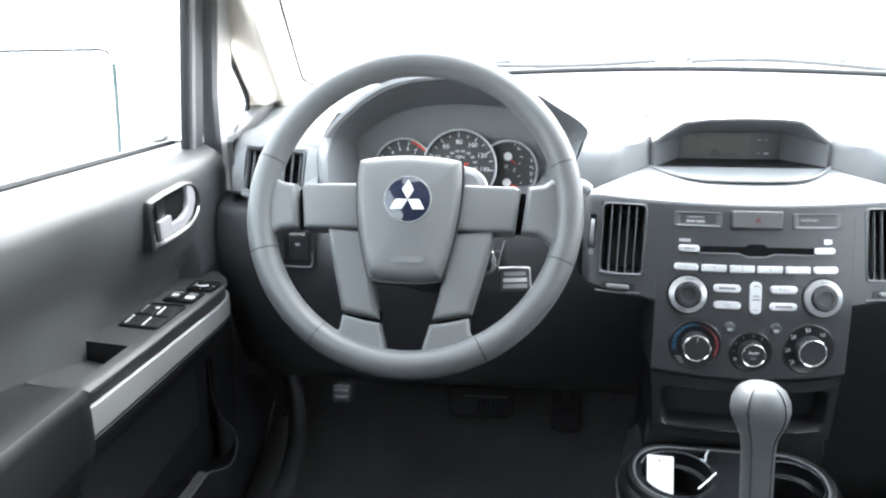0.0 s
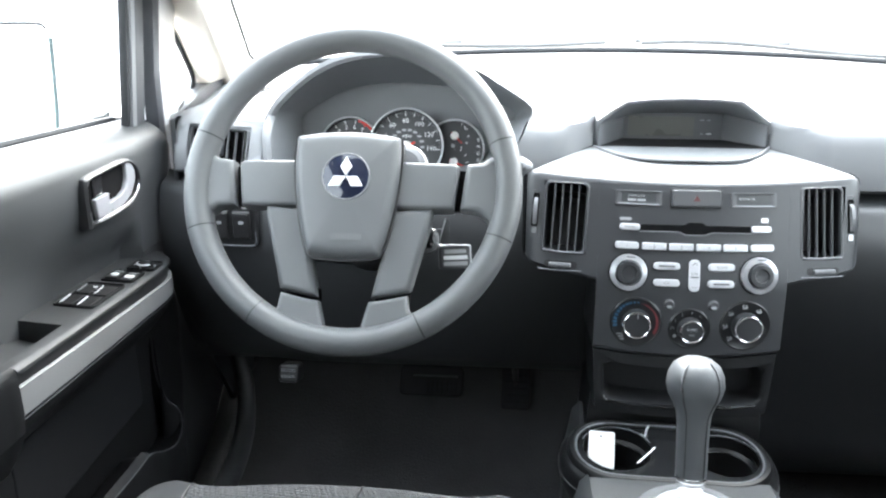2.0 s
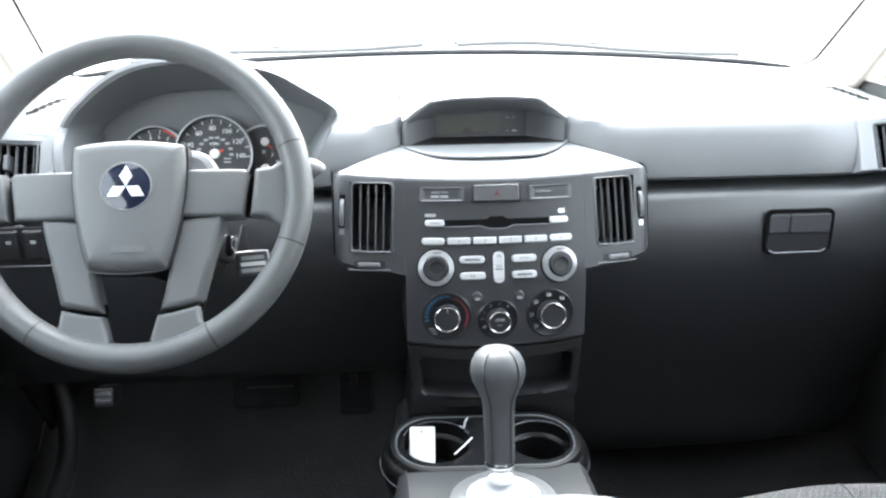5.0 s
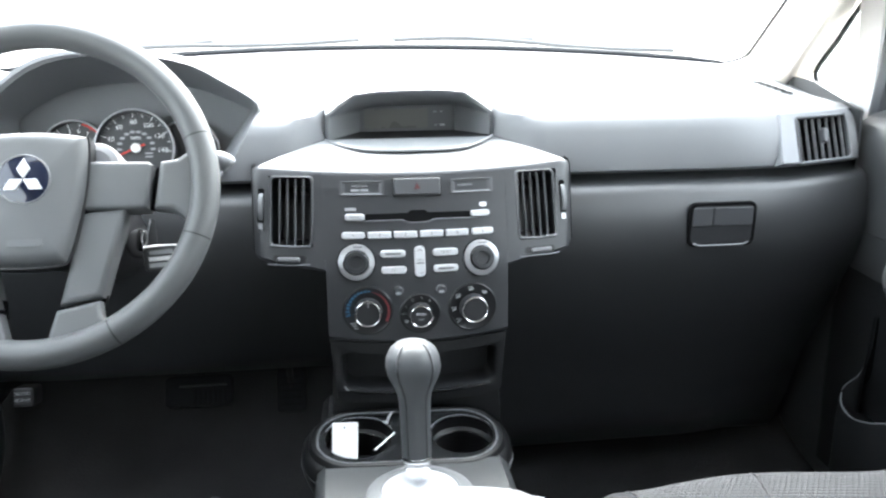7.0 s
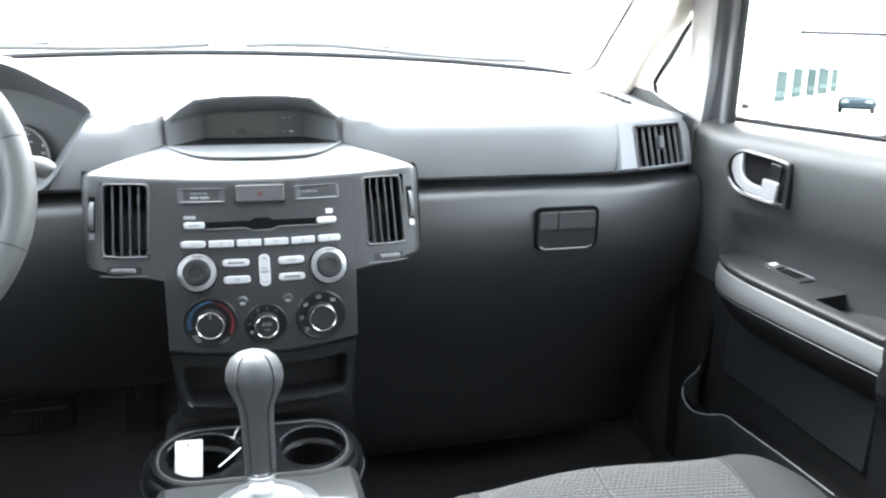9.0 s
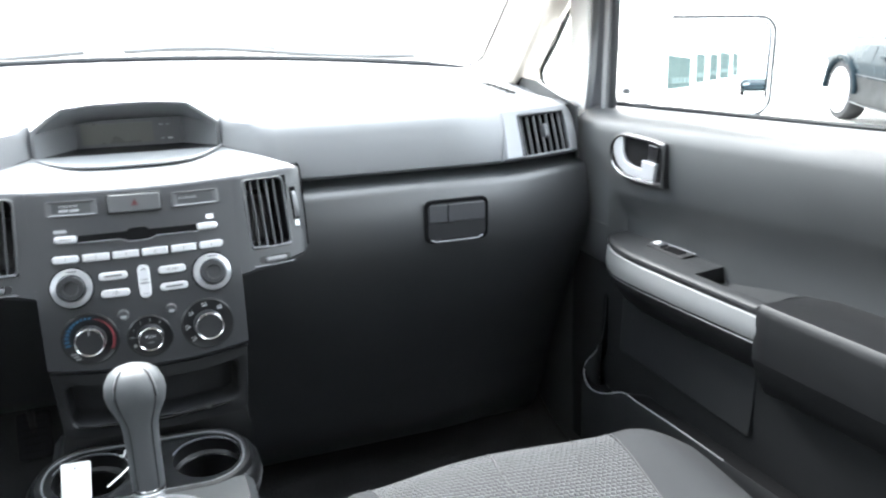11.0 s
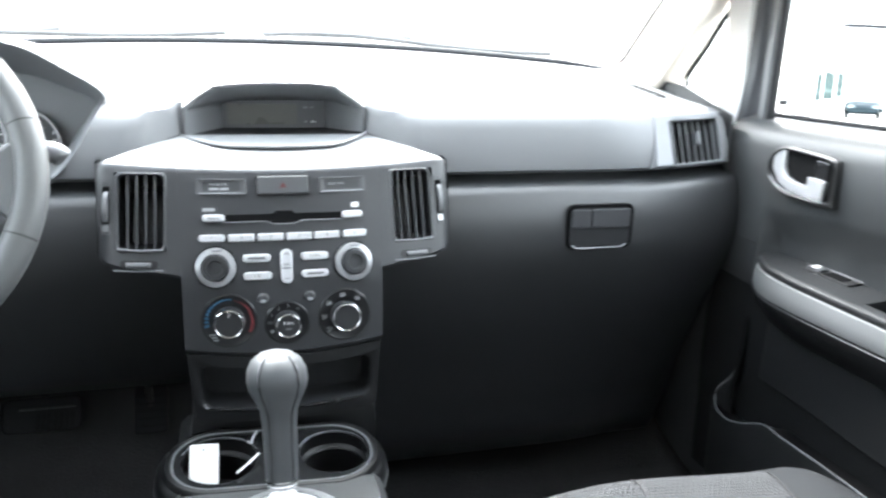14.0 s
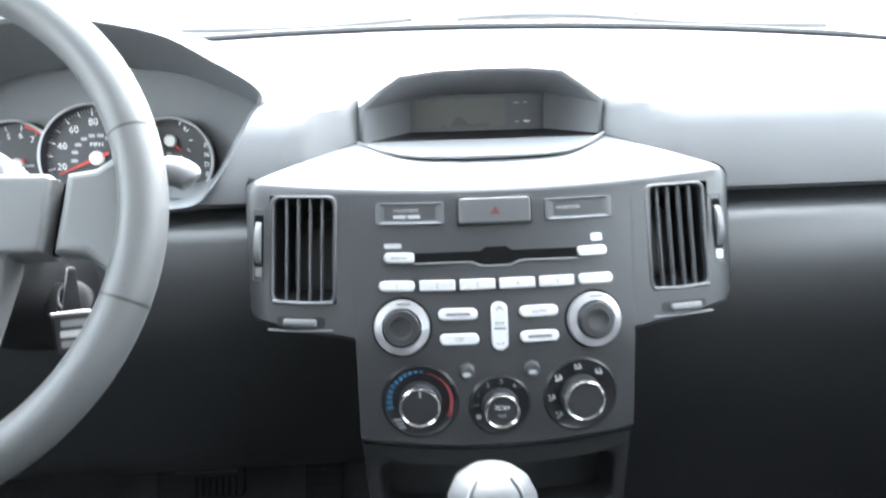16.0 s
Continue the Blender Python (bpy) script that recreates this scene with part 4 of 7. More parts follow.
part("lettering_bar", mv(prism(rrect(0.007, 0.0022, 0.0005), 0.0, 0.0006), m @ at(0.0, -0.0040, 0.0163)), GREYPRINT, d)
part("lettering_bar", mv(prism(rrect(0.004, 0.0040, 0.0005), 0.0, 0.0006), m @ at(-0.0190, -0.0105, 0.001)), DIM, d)
d, m = dial(0.0735, 0.9315, 0.0175, 0.0325, "air direction dial with white symbols")
for a in (50, 95, 140, 182, 222):
    c, s = math.cos(radians(a)) * 0.0262, math.sin(radians(a)) * 0.0262
    part("symbol", jn(mv(prism(rrect(0.0062, 0.0018, 0.0006), 0, 0.0006), m @ at(c, s - 0.0012, 0.001) @ Matrix.Rotation(radians(a * 0.3 - 20), 4, "Z")),
                      mv(prism(oval(0.0012, 0.0012, 8), 0, 0.0006), m @ at(c - 0.0024, s + 0.0016, 0.001)),
                      mv(prism(rrect(0.0016, 0.0048, 0.0005), 0, 0.0006), m @ at(c + 0.0018, s + 0.001, 0.001) @ Matrix.Rotation(radians(25), 4, "Z"))), DIM, d)
for x in (-0.0285, 0.0295):
    b = part("round_button", mv(revolve([(0.0078, -0.001), (0.0078, 0.0008), (0.0070, 0.0014), (0.0066, 0.0005), (0.0062, 0.0036), (0.0050, 0.0046), (0.0, 0.0042)], 28), face_m(x, 0.9570)), SLAT, heater, "small round push button")
    part("symbol", mv(prism(rrect(0.0068, 0.0034, 0.001), 0.0042, 0.0049), face_m(x, 0.9552)), DIM, b)

# open storage bin below the dials, in a tapering surround with a curved lower lip
def bot_c(x):
    """The curved joint between the panel and the bin surround."""
    return 0.8880 + 0.5 * x * x


chin = [[face(x, bot_z(x) - dz, 0.004 + dy) for x in rng(-0.1244, 0.1244, 16)] for dy, dz in ((0, 0), (0.003, 0.0012), (0.004, 0.003))]
part("chin", sheet(chin), PANEL, stack, "rounded lower edge of the panel")


def bin_p(u, v, back=0.0):
    """A place on the bin surround: u from side to side, v from its foot up to the panel."""
    x = u * (0.1165 + 0.0072 * v)
    z = 0.8075 - 0.003 * (1 - u * u) * (1 - v) + (bot_c(x) - 0.003 - 0.8075) * v
    return face(x, z, 0.006 + back)


hole2 = star([(a, b) for a, b in rrect(1.79, 0.60, 0.09, 6)], (0, 0), 72)
rim2 = star([(1, 0.48), (-1, 0.48), (-1, -0.52), (1, -0.52)], (0, 0), 72)
binn = part("storage_bin", loft([[bin_p(a, b + 0.52, 0.10) for a, b in rim2], [bin_p(a, b + 0.52, 0.003) for a, b in rim2], [bin_p(a * 0.994, 0.52 + b * 0.985) for a, b in rim2], [bin_p(a * 1.02, 0.52 + b * 1.03, -0.0012) for a, b in hole2],
                             [bin_p(a, 0.52 + b, 0.001) for a, b in hole2], [bin_p(a * 0.985, 0.52 + b * 0.96, 0.006) for a, b in hole2], [bin_p(a * 0.95, 0.52 + b * 0.90, 0.035) for a, b in hole2]], cap1=True), BINM, stack, "open black storage bin in a dark surround", smooth=60)
lipc = [bin_p(a, 0.205 - 0.02 * (1 - a * a), -0.0022) for a in rng(-0.86, 0.86, 24)]
part("bin_lip", tube(lipc, [0.0008 + 0.0017 * min(1, min(k, 24 - k) / 4) for k in range(25)], 8), BIN, binn, "rounded black lower lip")
# short pale tube paints a glint on the black lip
part("lip_glint", tube([bin_p(-0.885, 0.27, -0.001), bin_p(-0.88, 0.235, -0.0018), bin_p(-0.85, 0.205, -0.002)], 0.0011, 6), SLAT2, binn, "painted glint in the corner of the lip")
apron = []
for dy, z, w in ((0.008, 0.8055, 0.1160), (0.008, 0.800, 0.1170), (0.004, 0.794, 0.118), (0.000, 0.787, 0.119), (-0.004, 0.778, 0.1205), (-0.006, 0.762, 0.122), (-0.006, 0.70, 0.124)):
    apron.append([Vector((-0.002 + w * u, 1.012 + dy - 0.012 * u * u, z - 0.004 * (1 - u * u) * (z > 0.798))) for u in rng(-1, 1, 12)])
part("lower_apron", sheet(apron), APRON, stack, "dark grey foot of the centre stack")
for s in (-1, 1):
    part("apron_side", sheet([[r[0 if s < 0 else -1] for r in apron], [r[0 if s < 0 else -1] + Vector((0, 0.10, 0)) for r in apron]]), BINM, stack)
# lighter tube on the right edge only, a painted highlight
part("apron_glint", tube(smooth_path([r[-1] + Vector((-0.0005, -0.0006, 0.0)) for r in apron[1:6]], 4), 0.0009, 6), SLAT, stack, "painted bright line on the right edge")

# ---- instrument binnacle ----
clus = thing("instrument_cluster", "black instrument cluster with three chrome-ringed gauges under an arched hood", "instrument cluster", (-0.41, 1.2, 1.08))
arch = [(-0.592, 1.078), (-0.598, 1.113), (-0.603, 1.150), (-0.598, 1.178), (-0.561, 1.216), (-0.518, 1.246), (-0.476, 1.2605), (-0.426, 1.265), (-0.377, 1.2625), (-0.304, 1.2465), (-0.258, 1.221), (-0.212, 1.1875), (-0.222, 1.161), (-0.237, 1.131), (-0.256, 1.104), (-0.271, 1.089), (-0.292, 1.084), (-0.32, 1.083)]
arch = [(p.x, p.z) for p in smooth_path([(x, 0, z) for x, z in arch], 4)]


def lipw(x):
    return lerp(x, [(-0.61, 0.013), (-0.50, 0.012), (-0.40, 0.007), (-0.28, 0.003), (-0.20, 0.002)])


cx, cz = -0.41, 1.13
def rim_y(x, z):
    front = lerp(z, [(1.07, 1.094), (1.0865, 1.094), (1.098, 1.095), (1.12, 1.102), (1.138, 1.111), (1.153, 1.123), (1.168, 1.148), (1.3, 1.148)])
    return front - 0.001 if z < 1.17 else 1.147 - 0.018 * max(0, (z - 1.17) / 0.09)


rimo = [Vector((x, rim_y(x, z), z)) for x, z in arch]
rimi = []
for p in rimo:
    d = Vector((p.x - cx, 0, p.z - cz))
    rimi.append(p - d.normalized() * lipw(p.x) + Vector((0, -0.001, 0)))
outb = []
for p in rimo:
    k = max(0, min(1, (p.z - 1.08) / 0.1))
    if p.x > -0.33 and p.z < 1.183:
        outb.append(p + Vector((0.002, 0.03, -0.012)))
        continue
    outb.append(Vector((cx + (p.x - cx) * 1.02, lerp(k, [(0, 1.17), (1, 1.44)]), min(1.206, p.z + 0.0) if p.z > 1.185 else p.z + 0.006)))
mids = [p.lerp(q, 0.35) + Vector((0, 0, 0.010 * max(0, (p.z - 1.2) / 0.06))) for p, q in zip(rimo, outb)]
part("hood", loft([rimi, [a.lerp(b, 0.5) - Vector((0, 0.003, 0)) for a, b in zip(rimi, rimo)], rimo, mids, outb], closed=False), DASH, clus, "arched grey hood over the gauges")
deep = [Vector((cx + (p.x - cx) * 0.90, 1.232 + 0.06 * (p.z - 1.12), cz + (p.z - cz) * (0.62 + 0.40 * max(0.0, min(1.0, (cz - p.z) / 0.03))) - 0.002)) for p in rimi]
mid2 = [p.lerp(q, 0.45) + Vector((0, 0, 0.006 if p.z > cz else -0.002)) for p, q in zip(rimi, deep)]
part("hood_lining", loft([rimi, mid2, deep], closed=False), HOODSHELL, clus, "lining inside the hood in lightened grey")
GM = axes((-0.402, 1.2, 1.116), (1, 0, 0), (0, 0.22, 1))
part("gauge_board", mv(prism([(-0.20, -0.06), (0.20, -0.06), (0.20, 0.06), (0.15, 0.105), (0.0, 0.12), (-0.15, 0.105), (-0.20, 0.06)], -0.050, -0.033), GM), HOODSHELL, clus, "grey gauge board")
part("lower_shelf", mv(sheet([[(-0.19, -0.05, -0.02), (0.13, -0.05, -0.02)], [(-0.19, -0.048, 0.06), (0.10, -0.045, 0.06)]]), GM), BLACK, clus)


def gauge(du, dv, r, label):
    m = GM @ at(du, dv, 0.0 if r > 0.055 else -0.0150)
    g = part("gauge", mv(revolve([(r, -0.034), (r + 0.0008, 0.0), (r - 0.0006, 0.0022), (r - 0.0024, 0.0016), (r - 0.0028, -0.010), (0.001, -0.010)], 72), m), GAUGE, clus, label)
    part("ring", mv(revolve([(r + 0.0009, -0.001), (r + 0.0004, 0.0028), (r - 0.0010, 0.0034), (r - 0.0022, 0.0020)], 72), m), BUTTON, g, "thin bright ring")
    return g, m @ at(0, 0, -0.0096)


def tick(m, r, deg, w, h, mm, g, name="tick"):
    a = radians(deg)
    return part(name, mv(prism([(-w / 2, -h / 2), (w / 2, -h / 2), (w / 2, h / 2), (-w / 2, h / 2)], 0, 0.0004), m @ at(r * math.cos(a), r * math.sin(a), 0.0002) @ Matrix.Rotation(a, 4, "Z")), mm, g)


def needle(m, deg, length, tail, hub, g):
    nd = part("needle", mv(prism([(-tail, -0.0014), (length, -0.0005), (length, 0.0005), (-tail, 0.0014)], 0.003, 0.0042), m @ Matrix.Rotation(radians(deg), 4, "Z")), RED, g, "red pointer")
    part("hub", mv(revolve([(hub, 0.0), (hub, 0.004), (hub * 0.85, 0.0058), (0.0, 0.0062)], 24), m), WHITE, nd, "pale pointer hub")


g, m = gauge(0.0, 0.0, 0.0575, "large speedometer with white numerals")
for k in range(0, 15):
    a = 225 - 16.5 * k
    tick(m, 0.0495, a, 0.0058 if k % 2 else 0.0075, 0.0012, PRINT, g)
    if k % 2 == 0 and k:
        part("number", mv(letters(str(10 * k), 0.0105), m @ at(0.0385 * math.cos(radians(a)), 0.0385 * math.sin(radians(a)), 0.0004)), PRINT, g)
for k in range(0, 57):
    tick(m, 0.0510, 225 - 4.125 * k, 0.0028, 0.0005, DIM, g)
for k in range(1, 11):
    a = 205 - 230 * k / 11
    part("number_bar", mv(prism(rrect(0.0068, 0.0036, 0.001), 0, 0.0004), m @ at(0.0245 * math.cos(radians(a)), 0.0245 * math.sin(radians(a)), 0.0002)), DIM, g)
part("lettering", mv(letters("MPH", 0.0072), m @ at(0.0, 0.0145, 0.0004)), PRINT, g)
for k in (0, 1):
    part("lettering_bar", mv(prism(rrect(0.011, 0.0022, 0.0006), 0, 0.0004), m @ at(0.018, -0.008 - 0.005 * k, 0.0002)), DIM, g)
needle(m, 202, 0.043, 0.014, 0.0075, g)
g, m = gauge(-0.0900, -0.004, 0.0475, "rev counter with a red zone")
for k in range(0, 9):
    a = 222 - 23.5 * k
    tick(m, 0.0405, a, 0.0058, 0.0011, RED if k > 6 else PRINT, g)
    if k < 8:
        part("number", mv(letters(str(k), 0.0095), m @ at(0.0318 * math.cos(radians(a)), 0.0318 * math.sin(radians(a)), 0.0004)), PRINT, g)
arc = [radians(222 - 23.5 * (6.2 + 1.5 * k / 16)) for k in range(17)]
part("red_zone", mv(loft([[(0.0414 * math.cos(a), 0.0414 * math.sin(a), 0.0005) for a in arc], [(0.0446 * math.cos(a), 0.0446 * math.sin(a), 0.0004) for a in arc]], closed=False), m), RED, g)
part("lettering_bar", mv(prism(rrect(0.022, 0.0022, 0.0006), 0, 0.0004), m @ at(0.006, -0.001, 0.0002)), DIM, g)
needle(m, 213, 0.034, 0.010, 0.0070, g)
g, m = gauge(0.0745, -0.0045, 0.0465, "fuel and temperature gauge with gear letters")
for du, dv in ((-0.0005, 0.0215), (-0.0015, -0.0195)):
    mm = m @ at(du, dv, 0)
    for k in range(5):
        tick(mm, 0.0215, 60 - 30 * k, 0.0042, 0.001, PRINT, g)
    needle(mm, -45 if dv > 0 else -20, 0.017, 0.007, 0.0066, g)
part("lettering", mv(letters("F", 0.007), m @ at(0.0155, 0.034, 0.0004)), PRINT, g)
for k, word in enumerate(("P", "R", "N", "D")):
    part("lettering", mv(letters(word, 0.0075), m @ at(0.0370, 0.026 - 0.0105 * k, 0.0004)), PRINT, g)
for k in (4, 5):
    part("letter_bar", mv(prism(rrect(0.0042, 0.0058, 0.001), 0, 0.0004), m @ at(0.0370, 0.026 - 0.0105 * k, 0.0002)), DIM, g)
part("pump_symbol", mv(prism(rrect(0.0055, 0.006, 0.001), 0, 0.0004), m @ at(-0.003, 0.006, 0.0002)), DIM, g)

# ---- steering wheel ----
WM = axes((-0.4252, 0.8543, 1.1418), (1, 0, 0), (0, 0.488, 0.873))
wheel = thing("steering_wheel", "grey four-spoke steering wheel with a round emblem on its hub", "steering wheel", (-0.4252, 0.8543, 1.1406))
R0, r0 = 0.1772, 0.0158


def rim_ring(n0, n1, n, r, dw=0.0):
    rings = []
    for k in range(n + 1):
        a = radians(n0 + (n1 - n0) * k / n)
        e = Vector((math.cos(a), math.sin(a), 0))
        rings.append([e * (R0 + r * math.cos(2 * math.pi * j / 18)) + Vector((0, 0, dw + 1.12 * r * math.sin(2 * math.pi * j / 18))) for j in range(18)])
    return loft(rings)


part("rim", mv(rim_ring(0, 360, 96, r0), WM), LEATHER, wheel, "round grey grained rim")
for a in (17.4, 162.0, -19.1, 197.6, -62.0, 236.0):
    part("rim_seam", mv(rim_ring(a - 0.28, a + 0.28, 1, r0 + 0.0003), WM), BLACK, wheel, "thin dark joint")


SPM = WM @ at(-0.004, 0, 0)


def sym(pts, s):
    return pts if s > 0 else [(-u, v) for u, v in reversed(pts)]


for s in (1, -1):
    part("side_spoke", mv(prism(sym([(0.040, -0.026), (0.100, -0.0265), (0.1205, -0.0260), (0.1262, 0.0225), (0.121, 0.0265), (0.040, 0.0280)], s), -0.024, 0.0065, 0.005, 3), SPM), SPOKE, wheel, "flat grey side spoke")
    part("spoke_gap", mv(prism(sym([(0.1150, -0.025), (0.134, -0.024), (0.139, 0.021), (0.121, 0.0235)], s), -0.018, -0.010), SPM), VOID, wheel)
    part("rim_boss", mv(prism(sym([(0.1268, -0.0265), (0.146, -0.0285), (0.158, -0.038), (0.164, -0.058), (0.177, -0.056), (0.178, 0.048), (0.168, 0.050), (0.160, 0.035), (0.151, 0.0285), (0.1328, 0.0260)], s), -0.016, 0.0075, 0.006, 3), WM @ at(-0.004 if s < 0 else -0.003, 0, 0)), SPOKE, wheel, "grey boss where spoke meets rim")
    part("lower_spoke", mv(prism(sym([(0.034, -0.030), (0.095, -0.024), (0.094, -0.036), (0.0725, -0.1195), (0.062, -0.1220), (0.0300, -0.1275), (0.039, -0.085)], s), -0.024, 0.0035, 0.006, 3), WM @ at(-0.002, 0, 0)), SPOKE, wheel, "slanted grey lower spoke")
    part("lower_gap", mv(prism(sym([(0.0300, -0.137), (0.0695, -0.131), (0.0715, -0.115), (0.0320, -0.117)], s), -0.022, -0.013), WM), VOID, wheel)
    part("lower_boss", mv(prism(sym([(0.0280, -0.1325), (0.045, -0.1300), (0.0705, -0.1240), (0.073, -0.140), (0.083, -0.148), (0.096, -0.146), (0.100, -0.150), (0.080, -0.164), (0.045, -0.176), (0.0, -0.180), (0.0, -0.1690), (0.0185, -0.1675)], s), -0.012, 0.0060, 0.004, 3), WM @ at(-0.002, 0, 0)), SPOKE, wheel, "grey boss of the lower spoke")
cover = smooth_path([(-0.050, 0.054, 0), (0.0, 0.0585, 0), (0.050, 0.054, 0), (0.0585, 0.045, 0), (0.0575, 0.0, 0), (0.050, -0.045, 0), (0.0415, -0.076, 0), (0.034, -0.083, 0), (0.0, -0.0855, 0), (-0.034, -0.083, 0), (-0.0415, -0.076, 0), (-0.050, -0.045, 0), (-0.0575, 0.0, 0), (-0.0585, 0.045, 0)], 4, closed=True)
cover = [(p.x, p.y) for p in reversed(cover)]
rings = [[(u * 1.03, v * 1.03, -0.012) for u, v in cover], [(u * 1.01, v * 1.01, 0.010) for u, v in cover]]
for k in range(1, 7):
    a = math.pi / 2 * k / 6
    sc = 1 - 0.2 * (1 - math.cos(a))
    q = [(u * sc, (v + 0.012) * sc - 0.012) for u, v in cover]
    rings.append([(u, v, 0.010 + 0.013 * math.sin(a)) for u, v in q])
last = [(u * 0.8, (v + 0.012) * 0.8 - 0.012) for u, v in cover]
for k in (0.85, 0.7, 0.55, 0.4, 0.25, 0.1):
    rings.append([(u * k, (v + 0.012) * k - 0.012, 0.023 + 0.0035 * (1 - k * k)) for u, v in last])
cov = part("airbag_cover", mv(loft(rings, cap1=True), SPM), SPOKE, wheel, "domed grey airbag cover with fine grain")
part("cover_gap", mv(prism(inset(cover, -0.003), -0.014, 0.0072), SPM), BLACK, wheel)
part("moulded_mark", mv(prism(rrect(0.012, 0.0050, 0.001), 0.0, 0.0005), WM @ at(0.0, -0.030, 0.0252)), SLAT, cov)
part("moulded_mark", mv(prism(rrect(0.034, 0.0075, 0.002), 0.0, 0.0010), WM @ at(0.0, -0.064, 0.0238)), SPOKE, cov, "faint raised lettering")
EM = SPM @ at(0.0015, 0.0035, 0.0245)
emb = part("emblem", mv(revolve([(0.0262, -0.004), (0.0262, 0.0012), (0.0250, 0.0020), (0.0, 0.0022)], 48), EM), NAVY, wheel, "round dark blue emblem with silver shapes")
part("emblem_ring", mv(revolve([(0.0270, -0.003), (0.0269, 0.0018), (0.0260, 0.0026), (0.0252, 0.0018)], 48), EM), BEZEL, emb, "fine grey ring")
for a in (90, 210, 330):
    part("emblem_shape", mv(prism([(0.0, -0.0), (0.0112, -0.0066), (0.0224, 0.0), (0.0112, 0.0066)], 0.0018, 0.0036, 0.0006), EM @ Matrix.Rotation(radians(a), 4, "Z")), EMBLEM, emb, "silver lozenge")
part("hub_back", mv(prism(rrect(0.105, 0.125, 0.02), -0.050, -0.010), WM @ at(0, -0.012, 0)), BLACK, wheel)
part("hub_collar", mv(prism(rrect(0.150, 0.070, 0.03), -0.055, -0.012, 0.01), WM @ at(0.010, 0.022, 0)), BEZEL, wheel, "light grey collar behind the hub")

col = thing("steering_column", "dark plastic steering column shroud with stalks and ignition key", "steering column", (-0.42, 1.0, 1.05))
ax = WM.to_3x3() @ Vector((0, 0, -1))
rings = []
for d, w, h in ((0.055, 0.052, 0.045), (0.075, 0.062, 0.055), (0.16, 0.064, 0.056), (0.26, 0.058, 0.052)):
    c = WM.translation + ax * d
    rings.append([c + WM.to_3x3() @ Vector((u, v - 0.008, 0)) for u, v in [(w * math.cos(t) * (abs(math.cos(t)) ** -0.35 if abs(math.cos(t)) > 1e-3 else 1), h * math.sin(t)) for t in [2 * math.pi * k / 28 for k in range(28)]]])
part("shroud", loft(rings, cap0=True, cap1=True), BLACK, col, "black column shroud")
stalk = part("wiper_stalk", tube(smooth_path([(-0.36, 0.955, 1.092), (-0.312, 0.93, 1.112), (-0.270, 0.915, 1.142), (-0.2525, 0.9082, 1.1548)], 4), 0.0072, 14), BEZEL, col, "light grey wiper stalk")
part("stalk_collar", tube([(-0.2525, 0.9082, 1.1548), (-0.2490, 0.9068, 1.1560)], 0.0078, 14), BLACK, stalk, "dark ring on the stalk")
part("stalk_end", tube(smooth_path([(-0.2490, 0.9068, 1.1560), (-0.2440, 0.9050, 1.1575), (-0.2350, 0.9015, 1.1570), (-0.2270, 0.8985, 1.1530), (-0.2250, 0.8978, 1.1510)], 4), [0.0068, 0.0080, 0.0090, 0.0097, 0.0102, 0.0105, 0.0106, 0.0107, 0.0107, 0.0107, 0.0106, 0.0104, 0.0100, 0.0090, 0.0074, 0.0050, 0.0020], 16), BEZEL, stalk, "rounded pale end cap")
part("ignition_barrel", mv(revolve([(0.019, 0.0), (0.018, 0.006), (0.014, 0.008), (0.004, 0.008)], 28), axes((-0.352, 0.966, 1.040), (1, 0.2, 0), (0, 0.5, 0.86))), BLACK, col, "ignition lock")
key = thing("car_keys", "key in the ignition with a black remote fob hanging from it", "keys", (-0.32, 0.9, 1.04))
part("key_head", mv(prism(rrect(0.020, 0.026, 0.006), -0.003, 0.003, 0.002), axes((-0.344, 0.935, 1.055), (0.4, -1, 0), (0.2, 0.1, 1))), GLOSSBLACK, key)
part("key_ring", tube([Vector((-0.330, 0.912, 1.064)) + Vector((0.007 * math.cos(t), 0.004 * math.sin(t), 0.009 * math.sin(t))) for t in [2 * math.pi * k / 20 for k in range(20)]], 0.0009, 6, closed=True), SLAT2, key, "thin key ring")
part("key_tag", mv(prism([(-0.006, -0.016), (0.007, -0.014), (0.004, 0.016), (-0.001, 0.017)], -0.001, 0.0012, 0.0006), axes((-0.322, 0.900, 1.074), (1, 0.3, -0.1), (0.1, 0.2, 1))), CAP, key, "small dark leather tag")
part("tag_edge", tube([(-0.329, 0.898, 1.060), (-0.3255, 0.899, 1.074), (-0.322, 0.901, 1.090)], 0.0008, 6), BUTTON, key)
FM = axes((-0.309, 0.878, 1.0505), (1, 0.1, 0.03), (-0.03, 0.2, 1)) @ Matrix.Scale(0.86, 4)
fob = part("remote_fob", mv(prism(rrect(0.044, 0.033, 0.005), -0.006, 0.006, 0.003), FM), SLAT, key, "grey remote fob with pale printed bars")
for k in range(3):
    part("print_bar", mv(prism(rrect(0.033 - 0.003 * (k == 0), 0.0055, 0.001), 0.0058, 0.0064), FM @ at(0.001, 0.0085 - 0.0085 * k, 0)), PRINT if k == 1 else DIM, fob)
part("fob_edge", mv(tube([(-0.021, 0.0165, 0.004), (0.0, 0.0175, 0.005), (0.0215, 0.0160, 0.004), (0.0225, -0.010, 0.004)], 0.0011, 6), FM), BUTTON, fob)

# small switch panel on the knee panel
SW = axes((-0.640, 1.062, 1.022), (1, 0, 0), (0, -0.06, 1))
sw = thing("switch_panel", "small dark switch panel with two rocker switches on the lower dashboard", "switches", (-0.64, 1.07, 1.0))
part("plate", mv(prism(rrect(0.072, 0.060, 0.006), -0.02, 0.004, 0.002), SW), BLACK, sw)
